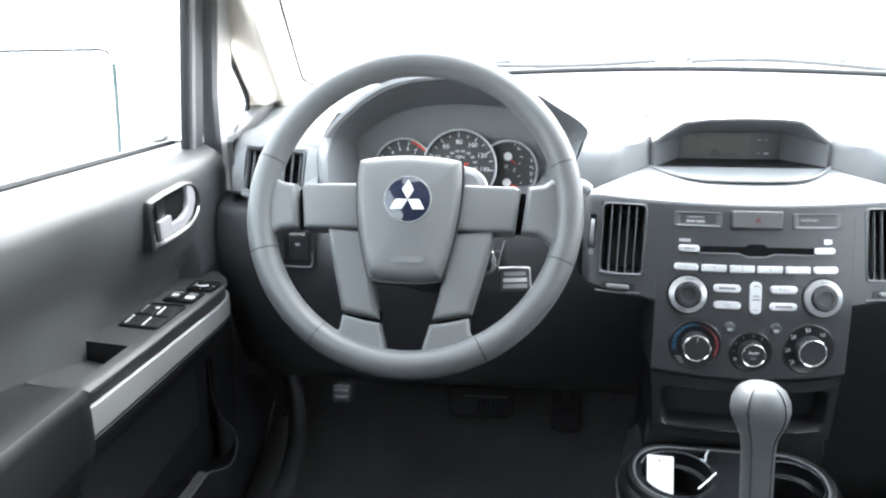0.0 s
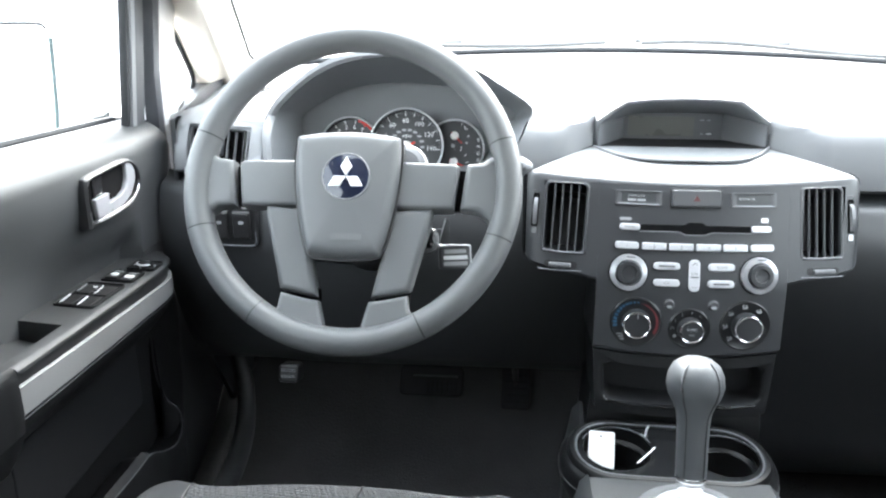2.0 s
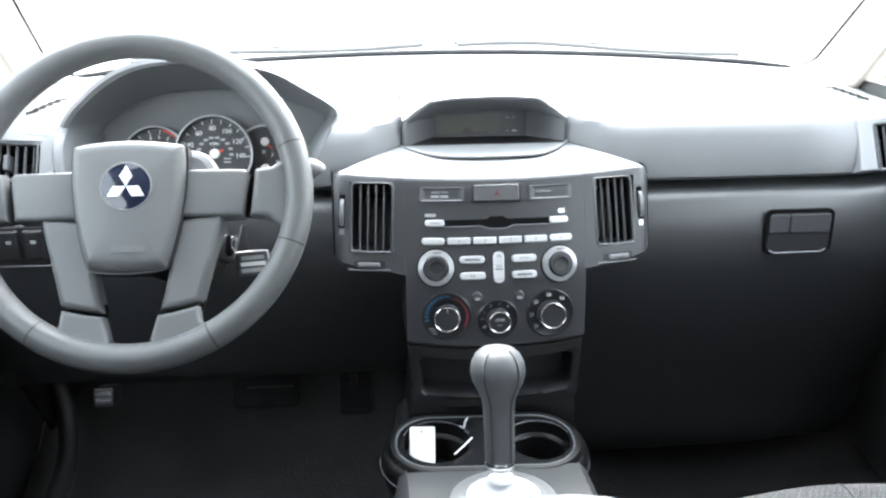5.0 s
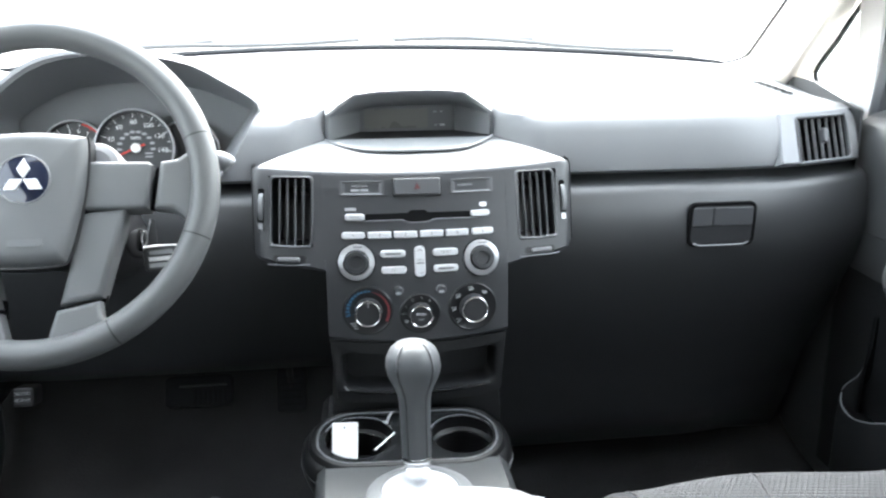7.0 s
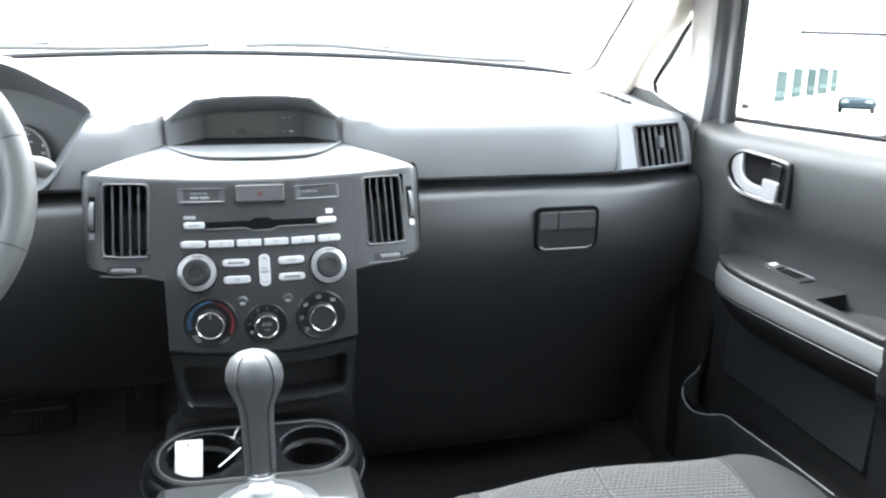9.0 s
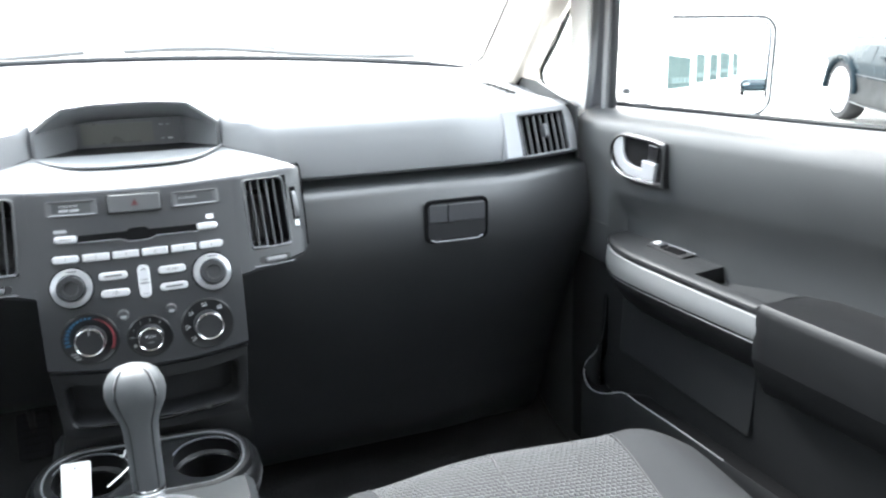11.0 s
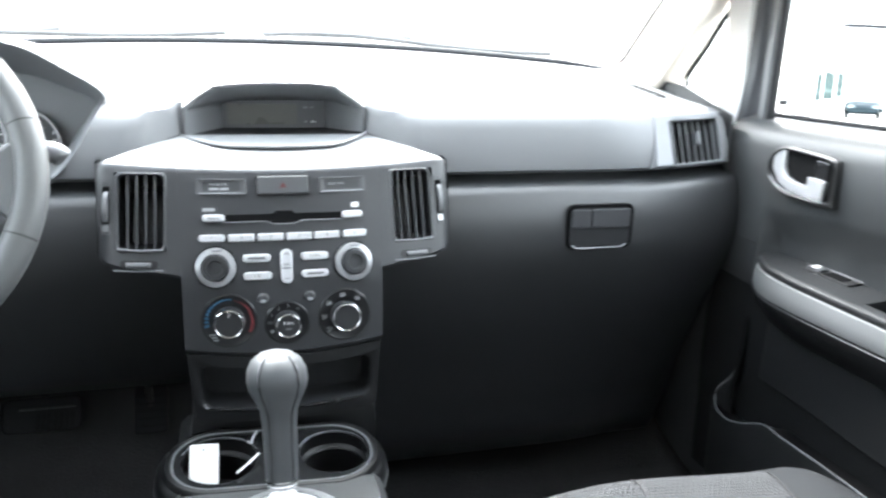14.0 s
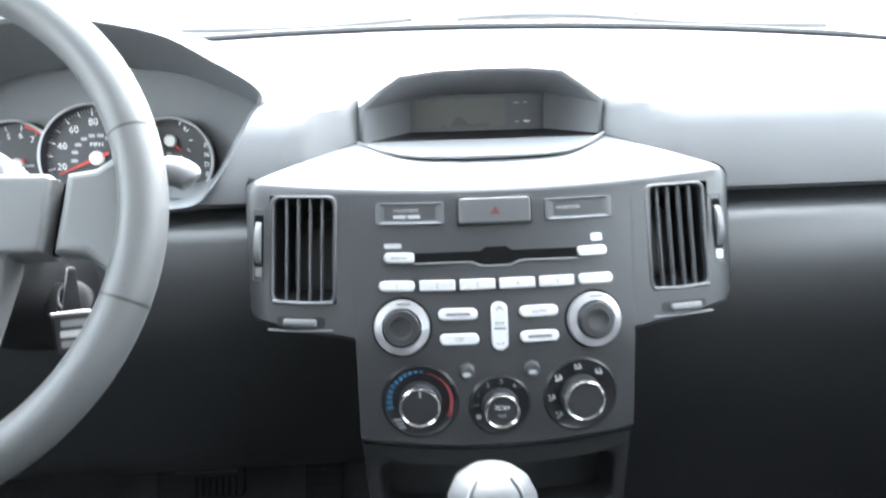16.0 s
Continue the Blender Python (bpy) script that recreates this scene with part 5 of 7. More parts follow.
for k in (0, 1):
    b = part("rocker", mv(prism(rrect(0.026, 0.042, 0.003), 0.002, 0.009, 0.003), SW @ at(-0.016 + 0.032 * k, 0.004, 0)), BLACK, sw, "dark rocker switch")
    part("symbol", mv(prism(rrect(0.007, 0.0045, 0.001), 0.009, 0.0096), SW @ at(-0.016 + 0.032 * k, 0.009, 0)), DIM, b)
# highlight on the plate's bottom edge, painted as a tapering pale tube
part("edge_light", mv(tube([(-0.034, -0.0270, 0.004), (0.027, -0.0285, 0.004), (0.032, -0.0265, 0.004), (0.0345, -0.021, 0.004), (0.0345, -0.005, 0.004)], [0.0014, 0.0014, 0.0012, 0.0009, 0.0005], 6), SW), BEZEL, sw, "painted highlight on the lower edge")
lever = thing("bonnet_release", "small black bonnet release lever with pale lettering", "lever", (-0.587, 1.12, 0.756))
HM = axes((-0.587, 1.12, 0.756), (1, 0, 0), (0, 0.35, 1))
part("handle", mv(prism(rrect(0.032, 0.030, 0.006), -0.03, 0.006, 0.004), HM), BLACK, lever)
part("lettering", mv(letters("HOOD", 0.0075), HM @ at(0, 0.0055, 0.0066)), DIM, lever)
part("lettering", mv(letters("RELEASE", 0.0062), HM @ at(0, -0.0045, 0.0066)), DIM, lever)

# pedals
pedal = thing("brake_pedal", "wide black rubber brake pedal with ridges", "pedal", (-0.373, 1.334, 0.58))
PM = axes((-0.373, 1.334, 0.635), (1, 0, 0), (0, 0.55, 0.83))
part("pad", mv(prism(rrect(0.122, 0.058, 0.012), -0.010, 0.004, 0.004), PM), RUBBER, pedal)
for k in range(7):
    part("ridge", mv(block(0.0045, 0.026, 0.004, 0.001, 1), PM @ at(-0.006 + 0.009 * k, -0.012, 0.005)), TYRE, pedal)
part("ridge", mv(block(0.085, 0.0035, 0.004, 0.001, 1), PM @ at(0.008, 0.009, 0.005)), SLAT, pedal)
part("arm", tube([(-0.373, 1.34, 0.63), (-0.373, 1.39, 0.70), (-0.375, 1.40, 0.90)], 0.009, 8), BLACK, pedal)
pedal = thing("accelerator_pedal", "narrow black accelerator pedal", "pedal", (-0.21, 1.40, 0.54))
PM = axes((-0.21, 1.40, 0.590), (1, 0, 0), (0, 0.5, 0.86))
part("pad", mv(prism(rrect(0.058, 0.085, 0.008), -0.008, 0.003, 0.003), PM), RUBBER, pedal)
for k in range(5):
    part("ridge", mv(block(0.045, 0.003, 0.003, 0.001, 1), PM @ at(0, -0.028 + 0.013 * k, 0.004)), TYRE, pedal)
part("arm", tube([(-0.21, 1.405, 0.59), (-0.22, 1.44, 0.72), (-0.23, 1.45, 0.90)], 0.007, 8), BLACK, pedal)

# ---- lower console with cup holders ----
cons = thing("centre_console", "dark grey floor console with two black cup holders", "console", (-0.022, 0.7, FLOOR))
CZ = 0.765


CUPM = axes((-0.024, 0.917, CZ - 0.001), (1, -0.05, 0), (0.05, 1, 0.06))
body = rrect(0.258, 0.129, 0.060, 10)
split = -0.004
halves = []
for c, r, s in (((-0.066, 0.003), 0.048, -1), ((0.075, 0.002), 0.045, 1)):
    clip = [(min(u, split) if s < 0 else max(u, split), v) for u, v in inset(body, 0.005)]
    outer = star(clip, c, 64)
    hole = [(c[0] + r * math.cos(2 * math.pi * k / 64), c[1] + r * 1.02 * math.sin(2 * math.pi * k / 64)) for k in range(64)]
    halves.append((outer, hole, c, r))
    part("cup_deck", mv(loft([[(u, v, 0.004) for u, v in outer], [(u + (c[0] - u) * 0.06, v + (c[1] - v) * 0.06, 0.003) for u, v in hole], [(u, v, 0.001) for u, v in hole]]), CUPM), BIN, cons, "black cup holder surface")
    cup = part("cup_holder", mv(loft([[(u, v, 0.001) for u, v in hole], [(c[0] + (u - c[0]) * 0.97, c[1] + (v - c[1]) * 0.97, -0.016) for u, v in hole], [(c[0] + (u - c[0]) * 0.86, c[1] + (v - c[1]) * 0.86, -0.020) for u, v in hole],
                                     [(c[0] + (u - c[0]) * 0.82, c[1] + (v - c[1]) * 0.82, -0.055) for u, v in hole]], cap1=True), CUPM), RIMM, cons, "round black cup holder")
    # pale arc paints the highlight on the far side of the opening
    arc2 = [(c[0] + r * 1.0 * math.cos(a), c[1] + r * 1.02 * math.sin(a), 0.0022) for a in [radians(20 + 140 * k / 30) for k in range(31)]]
    part("cup_glint", mv(tube(arc2, 0.0013, 6), CUPM), BEZEL, cup, "painted highlight on the back of the cup edge")
    part("cup_step", mv(tube([(c[0] + r * 0.87 * math.cos(a), c[1] + r * 0.87 * math.sin(a), -0.0195) for a in [2 * math.pi * k / 40 for k in range(40)]], 0.0012, 6, closed=True), CUPM), BIN, cup)
rimr = []
for d, h in ((0.006, -0.03), (0.004, 0.002), (0.0, 0.0075), (-0.005, 0.0085), (-0.009, 0.005), (-0.010, 0.002)):
    rimr.append([(u, v, h) for u, v in inset(body, -d if d > 0 else -d)])
# rim highlight put in as a pale tube
part("rim_glint", mv(tube([(u, v, 0.0062) for u, v in inset(body, 0.0078)], 0.0010, 6, closed=True), CUPM), BEZEL, cons, "painted highlight round the cup holder")
part("cup_rim", mv(loft(rimr), CUPM), RIMM, cons, "raised glossy black rim round the cups")
# console body
prof = [(-0.158, 0.55), (-0.152, 0.70), (-0.145, 0.745), (-0.134, 0.7565), (0.090, 0.7565), (0.101, 0.745), (0.108, 0.70), (0.114, 0.55)]
rows = [[(x, y, z if z < 0.6 else z + dz) for x, z in prof] for y, dz in ((0.975, -0.012), (0.93, 0.0), (0.88, 0.004), (0.856, 0.0100), (0.70, 0.0100), (0.55, 0.0100), (0.30, 0.004), (-0.2, 0.004))]
rows = [[(x, y, FLOOR) for x in (r[0][0] - 0.004,)] + r + [(r[-1][0] + 0.004, r[0][1], FLOOR)] for r, y in zip(rows, (0.975, 0.93, 0.88, 0.856, 0.70, 0.55, 0.30, -0.2))]
part("body", jn(sheet(rows[3:]), sheet([r[:5] for r in rows[:4]]), sheet([r[5:] for r in rows[:4]])), DOORP, cons, "grey plastic console body")
part("cup_well", mv(loft([[(u, v, 0.0) for u, v in inset(body, 0.004)], [(u, v, -0.07) for u, v in inset(body, 0.004)]], cap1=True), CUPM), VOID, cons)
part("front_cover", sheet([rows[0], [(x * 0.95 - 0.001, 1.05, z if z < 0.6 else z + 0.02) for x, y, z in rows[0]]]), LOWER, cons)
skirt = [[(u, v, h) for u, v in inset(body, -d)] for d, h in ((0.002, 0.002), (0.0075, -0.002), (0.0125, -0.010), (0.0140, -0.020), (0.0125, -0.034), (0.004, -0.060))]
part("side_skirt", mv(loft(skirt), CUPM), RIMM, cons, "black flared skirt below the cup holder")
for s in (-1, 1):
    edge = [p for p in inset(body, -0.0138) if s * p[0] > 0.098 and p[1] < 0.05]
    edge.sort(key=lambda p: p[1])
    # lighter tube imitates the highlight curve on the skirt
    part("skirt_glint", mv(tube([(u, v, -0.022) for u, v in edge], 0.0009, 6), CUPM), SLAT2, cons, "painted highlight along the skirt")
gate = part("shift_gate", mv(revolve([(0.060, -0.014), (0.0585, 0.001), (0.053, 0.0055), (0.043, 0.008), (0.041, 0.0065)], 48), at(-0.020, 0.790, CZ + 0.001) @ Matrix.Diagonal((1.12, 1.0, 1, 1))), SLAT2, cons, "round grey shifter base ring")
part("gate_plate", mv(revolve([(0.0415, 0.0), (0.0415, 0.0062), (0.038, 0.0078), (0.022, 0.0105), (0.010, 0.0108), (0.0, 0.0108)], 48), at(-0.020, 0.790, CZ + 0.001) @ Matrix.Diagonal((1.12, 1.0, 1, 1))), BUTTON, gate, "bright silver shifter plate")

shift = thing("gear_shifter", "grey gear shifter with a bulbous leather knob and chrome collar", "gear lever", (-0.021, 0.80, CZ))
ST, SB = Vector((-0.024, 0.838, 0.955)), Vector((-0.021, 0.802, 0.752))
sax = (ST - SB).normalized()
SM = Matrix((Vector((1, 0, 0)), sax.cross(Vector((1, 0, 0))), sax)).transposed().to_4x4()
SM.translation = SB
kp = [(0.0165, 0.053), (0.0182, 0.057), (0.0185, 0.095), (0.0190, 0.120), (0.0205, 0.134), (0.0250, 0.145), (0.0305, 0.156), (0.0333, 0.168), (0.0320, 0.180), (0.0268, 0.191), (0.0185, 0.1975), (0.0088, 0.2005), (0.0, 0.201)]
part("knob", mv(revolve(kp, 40), SM), KNOBP, shift, "rounded grey leather knob")
for s in (-1, 1):
    path = [(s * r * 0.62, -r * 0.80, h) for r, h in kp[1:-2]]
    part("stitch_line", mv(tube(path, 0.0009, 6), SM), BLACK, shift)
# pale tubes paint the highlights beside the seams near the knob's top
part("seam_glint", mv(tube([(r * 0.66, -r * 0.74, h) for r, h in kp[7:11]], 0.0012, 6), SM), BEZEL, shift)
part("seam_glint", mv(tube([(-r * 0.66, -r * 0.74, h) for r, h in kp[7:11]], 0.0012, 6), SM), BEZEL, shift)
part("chrome_collar", mv(revolve([(0.0125, 0.030), (0.0160, 0.039), (0.0180, 0.052), (0.0178, 0.057), (0.010, 0.058)], 32), SM), POLISHED, shift, "tapered chrome collar")
part("collar_ring", mv(revolve([(0.0180, 0.0500), (0.0187, 0.0520), (0.0187, 0.0538), (0.0180, 0.0556)], 32), SM), POLISHED, shift, "bright ring round the collar")
part("shaft", mv(revolve([(0.007, -0.03), (0.007, 0.034)], 16), SM), CHROME, shift)

lid = thing("armrest", "light grey cloth-covered centre armrest between the seats", "armrest", (-0.019, 0.3, 0.9))
out2 = [(p.x, p.y) for p in smooth_path([(-0.091, -0.30, 0), (0.091, -0.30, 0), (0.091, 0.20, 0), (0.078, 0.262, 0), (0.035, 0.281, 0), (0.0, 0.284, 0), (-0.035, 0.281, 0), (-0.078, 0.262, 0), (-0.091, 0.20, 0)], 4, closed=True)]
part("cushion", mv(prism(out2, -0.05, 0.0, 0.022, 5), at(-0.019, 0.30, 0.93)), LID, lid, "padded light grey lid")
part("box", mv(prism(inset(out2, 0.008), -0.175, -0.048), at(-0.019, 0.30, 0.93)), DOORP, lid, "grey plastic storage box")

card = thing("white_card", "small white card tag standing in the cup holder", "card tag", (-0.108, 0.93, 0.74))
CM = axes((-0.1085, 0.936, 0.752), (1, -0.05, -0.02), (0.02, 0.62, 0.78))
part("card", mv(prism(rrect(0.035, 0.056, 0.002), -0.0006, 0.0006), CM), WHITE, card)
part("punched_hole", mv(prism(oval(0.0016, 0.0016, 10), 0.0006, 0.0010), CM @ at(-0.001, 0.021, 0)), GREYPRINT, card)
cord = thing("cable_tie", "thin white cable tie lying across the cup holder", "cable tie", (-0.06, 0.91, 0.76))
part("strand", tube(smooth_path([(-0.070, 0.884, 0.7715), (-0.057, 0.898, 0.7735), (-0.042, 0.914, 0.777)], 4), 0.0012, 6), WHITE, cord)
part("loop", tube(smooth_path([(-0.042, 0.965, 0.778), (-0.047, 0.955, 0.776), (-0.050, 0.945, 0.774), (-0.054, 0.952, 0.772)], 5), 0.0014, 6), BUTTON, cord)

# ---- doors ----


def belt(y):
    return 1.157 + (1.136 - y) * 0.066


def recess(y):
    return 1.020 + (1.05 - y) * 0.105


def door(s, left):
    def P(X, y, z):
        return Vector((XC + s * X, y, z))

    tip = 0.055 if left else 0.0

    def shift(y):
        return y + tip * max(0.0, min(1.0, (y - 0.85) / 0.2))

    def arm_z(y):
        if left:
            return 0.998 - 0.069 * (shift(y) - 0.645) if y > 0.645 else 0.998 + 0.045 * (0.645 - y)
        return 0.962 + (0.90 - y) * 0.045

    def edge_x(y):
        """How far the armrest stands in; its nose curves back to the door."""
        nose = [(0.98, 0.7165), (1.00, 0.7185), (1.02, 0.725), (1.04, 0.740), (1.058, 0.770)] if left else [(0.93, 0.717), (0.98, 0.724), (1.02, 0.737), (1.045, 0.753), (1.058, 0.772)]
        return lerp(y, [(-0.5, 0.722), (0.40, 0.720), (0.80, 0.716)] + nose)

    # the silver strip's upper and lower edge, below the deck
    trim_top = [(0.65, -0.0195), (1.05, -0.0255)] if left else [(0.65, -0.0135), (1.05, -0.0135)]
    trim_low = [(0.65, -0.052), (1.05, -0.051)] if left else [(0.65, -0.0455), (1.05, -0.0505)]

    def A(X, y, z):
        return P(X, shift(y), z)

    side = "driver's" if left else "passenger's"
    d = thing("door_1" if left else "door_2", f"dark grey {side} door panel with silver trim and chrome handle", "car door", P(0.78, 0.4, 0.5), kind="structure")
    ys = [1.192, 1.186, 1.176, 1.15, 1.12, 1.09, 1.068, 1.062, 1.056, 1.050, 1.044, 1.0, 0.95, 0.90, 0.85, 0.80, 0.7, 0.6, 0.5, 0.4, 0.3, 0.1, -0.1, -0.3]

    def row(y):
        b, r = belt(y), recess(y)
        e = max(0.0, (y - 1.181) / 0.011)
        i = 0.007 * e * e
        g = max(0.0, min(1.0, (1.062 - y) / 0.018))
        lean = 0.016 * max(0.0, min(1.0, (0.93 - y) / 0.12)) if left else 0.0
        return [P(0.850, y, b - 0.02), P(0.835, y, b - 0.004), P(0.818, y, b + 0.001), P(0.802 + i, y, b - 0.002), P(0.786 + i, y, b - 0.006), P(0.774 + i, y, b - 0.013), P(0.7625 + i, y, b - 0.024), P(0.7578 + i, y, b - 0.042),
                P(0.7605 + 0.45 * lean + i, y, max(b - 0.085, r + 0.030)), P(0.7645 + lean + 0.001 * g + i, y, r + 0.014), P(0.764 + 0.006 * g + lean + i, y, r), P(0.764 + 0.017 * g + 0.5 * lean + i, y, r - 0.018), P(0.764 + 0.026 * g + i, y, (r + arm_z(y)) / 2 - 0.006), P(0.764 + 0.028 * g + i, y, arm_z(y) - 0.03), P(0.777 + i, y, 0.89), P(0.772 + i, y, 0.84), P(0.774 + i, y, 0.78),
                P(0.778 + i, y, 0.70), P(0.785 + i, y, 0.60), P(0.79 + i, y, 0.50)]

    part("upper_panel", sheet([row(y)[:15] for y in ys]), DOORP, d, "dark grey grained door lining")
    part("lower_panel", sheet([row(y)[14:] for y in ys]), DOORLOW, d, "black lower door lining")
    front_edge = [row(1.192), [p + Vector((s * 0.05, 0.004, 0)) for p in row(1.192)]]
    part("front_edge", sheet(front_edge), BLACK, d)
    part("panel_joint", tube([P(0.7632, y, arm_z(y) + 0.012) for y in (1.185, 1.15, 1.10, 1.062)], 0.0011, 6), BLACK, d)
    part("window_seal", tube([P(0.826, y, belt(y) + 0.003) for y in (1.15, 0.9, 0.5, 0.1, -0.3)], 0.0045, 6), RUBBER, d, "black rubber window seal")
    part("outer_skin", sheet([[P(0.855, y, z) for z in (0.45, 0.7, 0.95)] + [P(0.848, y, belt(y) - 0.012)] for y in (1.20, 0.5, -0.3)]), WHITEP, d, "white outer door skin", thick=0.01)
    # armrest
    ay = [1.055, 1.045, 1.03, 1.01, 0.985, 0.96, 0.93, 0.90, 0.86, 0.785 if left else 0.805, 0.76, 0.70, 0.664]
    a, b = (0.785, 0.664) if left else (0.805, 0.664)
    ff, cols = [], []
    for y in ay:
        e, z = edge_x(y), arm_z(y)
        cols.append([A(e, y, z - 0.0065), A(e + 0.0006, y, z - 0.003), A(e + 0.004, y, z - 0.0006), A(e + 0.010, y, z), A(max(e + 0.012, 0.738), y, z), A(max(e + 0.014, 0.794), y, z + 0.004)])
    m = len(cols[0])
    for i in range(len(cols) - 1):
        for j in range(m - 1):
            if j == 4 and 0.664 <= ay[i + 1] < a:
                continue
            ff.append((i * m + j, i * m + j + 1, (i + 1) * m + j + 1, (i + 1) * m + j))
    arm = part("armrest", ([p for c in cols for p in c], ff), ELBOW, d, "grey armrest deck")
    cup = [[A(0.738, a, arm_z(a)), A(0.789, a, arm_z(a) + 0.004), A(0.789, b, arm_z(b) + 0.004), A(0.738, b, arm_z(b))]]
    cup.append([cup[0][0] - Vector((0, 0.004, 0.030)), cup[0][1] - Vector((0, 0.004, 0.022)), cup[0][2] - Vector((0, -0.03, 0.006)), cup[0][3] - Vector((0, -0.03, 0.010))])
    pc = part("pull_cup", (cup[0] + cup[1], [(4, 5, 6, 7), (0, 1, 5, 4), (2, 3, 7, 6), (3, 0, 4, 7)]), ELBOW, arm, "dark pull recess")
    part("recess_wall", ([cup[0][1], cup[0][2], cup[1][2], cup[1][1]], [(0, 1, 2, 3)]), DOORP, pc)
    part("gap_strip", sheet([[A(edge_x(y) + 0.001, y, arm_z(y) - 0.0065) for y in ay], [A(edge_x(y) + 0.004, y, arm_z(y) - 0.009) for y in ay], [A(edge_x(y) + 0.004, y, arm_z(y) + lerp(y, trim_top) - 0.006) for y in ay]]), BLACK, arm)
    ty = [1.050, 1.040, 1.025, 1.005, 0.98, 0.95, 0.90, 0.82, 0.75, 0.70, 0.656]
    tr = []
    flat = 0.25 if left else 1.0
    for X, k in ((0.012, 0.02), (0.0012, 0.0), (-0.0004 * flat, 0.03), (-0.0026 * flat, 0.40), (-0.0026 * flat, 0.70), (-0.0004, 0.97), (0.002, 1.0), (0.012, 0.99)):
        tr.append([A(edge_x(y) + X, y, arm_z(y) + lerp(y, trim_top) * (1 - k) + lerp(y, trim_low) * k) for y in ty])
    part("silver_trim", sheet(tr), TRIM, d, "satin silver trim strip along the armrest")
    part("trim_end", (tr[0][-1:] + [r[-1] for r in tr], [tuple(range(len(tr) + 1))]), TRIM, d)
    part("trim_shadow_line", tube([A(edge_x(y) + 0.002, y, arm_z(y) + lerp(y, trim_low) - 0.0045) for y in ty], 0.0010, 6), SLAT, d)
    low = []
    for X, h in ((0.005, 0.001), (0.003, -0.006), (0.010, -0.022), (0.030, -0.048), (0.056, -0.068)):
        low.append([A(min(0.785, edge_x(y) + X), y, arm_z(y) + lerp(y, trim_low) + h) for y in ay])
    # black colour paints the shade under the armrest
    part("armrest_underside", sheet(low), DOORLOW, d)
    # rear elbow pad
    py = [0.662, 0.658, 0.64, 0.60, 0.5, 0.43, 0.41, 0.395, 0.383, 0.374, 0.368]
    rows2 = []
    for k, y in enumerate(py):
        z, e, g = arm_z(y) + 0.004 - (0.004 if k == 0 else 0), 0.715 + (0.003 if k == 0 else 0) + 0.034 * max(0.0, (0.43 - y) / 0.062) ** 2.2, min(1.0, (0.664 - y) / 0.08)
        rows2.append([P(0.790, y, z - 0.150), P(min(0.788, e + 0.030), y, z - 0.125), P(e + 0.012, y, z - 0.095), P(e + 0.003, y, z - 0.074), P(e, y, z - 0.050), P(e, y, z - 0.014), P(e + 0.0015, y, z - 0.005), P(e + 0.006, y, z), P(min(0.780, e + 0.035), y, z + 0.001 * g), P(min(0.788, e + 0.060), y, z + 0.006 * g), P(0.795, y, z + 0.012 * g)])
    # lower rows of the pad blackened for the shade of the undercut
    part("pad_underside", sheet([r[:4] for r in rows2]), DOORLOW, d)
    part("elbow_pad", sheet([r[3:] for r in rows2]), PADM, d, "padded black elbow rest")
    part("pad_end", (rows2[-1][::-1], [tuple(range(11))]), PADM, d)
    part("pad_front", (rows2[0], [tuple(range(11))]), PADM, d)
    # handle
    HM = axes(P(0.7590, 0.983, 1.0985), (0, -s, 0), (0, 0, 1)) if s > 0 else axes(P(0.7590, 0.983, 1.0985), (0, 1, 0), (0, 0, 1))
    q = 1 if s > 0 else -1
    ol = [(0.068 * q, -0.034), (0.073 * q, -0.026), (0.072 * q, 0.024), (0.062 * q, 0.035), (0.0, 0.036), (-0.040 * q, 0.034), (-0.064 * q, 0.020), (-0.072 * q, 0.0), (-0.066 * q, -0.020), (-0.040 * q, -0.034), (0.0, -0.037)]
    if q < 0:
        ol = [ol[0]] + ol[:0:-1]
    # outline runs anticlockwise
    area = sum(ol[i - 1][0] * ol[i][1] - ol[i][0] * ol[i - 1][1] for i in range(len(ol)))
    if area < 0:
        ol = ol[::-1]
    if left:
        ol = [(u * 1.06 - 0.004, v * 0.94 - 0.002) for u, v in ol]
    ol = [(p.x, p.y) for p in smooth_path([(u, v, 0) for u, v in ol], 3, closed=True)]
    hd = part("door_handle", mv(frame_ring(ol, inset(ol, 0.0065), -0.006, 0.0095, 0.001, 0.003), HM), BLACK, d, "recessed inner door handle in a dark bezel")
    part("recess", mv(prism(inset(ol, 0.006), -0.004, 0.0016), HM), VOID, hd)
    inner = inset(ol, 0.0060)
    part("bright_rim", mv(tube([(u, v, 0.0086) for u, v in sorted((p for p in inner if p[1] < -0.012), key=lambda p: p[0])], 0.0011, 6), HM), CHROME, hd, "thin bright lower rim")
    hook = [(-0.062, 0.012), (-0.054, 0.025), (-0.045, 0.0305), (-0.038, 0.030), (-0.036, 0.005), (-0.028, -0.008), (-0.012, -0.0135), (0.016, -0.0145), (0.016, -0.0005), (0.051, -0.0005), (0.049, -0.028), (0.020, -0.030), (-0.020, -0.029), (-0.046, -0.020), (-0.061, -0.002)]
    hook = [(u * q * (1.04 if left else 1.0) - (0.004 if left else 0.0), v * (0.93 if left else 1.0) - (0.002 if left else 0.0)) for u, v in hook]
    area = sum(hook[i - 1][0] * hook[i][1] - hook[i][0] * hook[i - 1][1] for i in range(len(hook)))
    hook = hook if area > 0 else hook[::-1]
    part("lever", mv(prism(hook, 0.0010, 0.0075, 0.0022), HM), SATIN, hd, "curved satin metal lever")
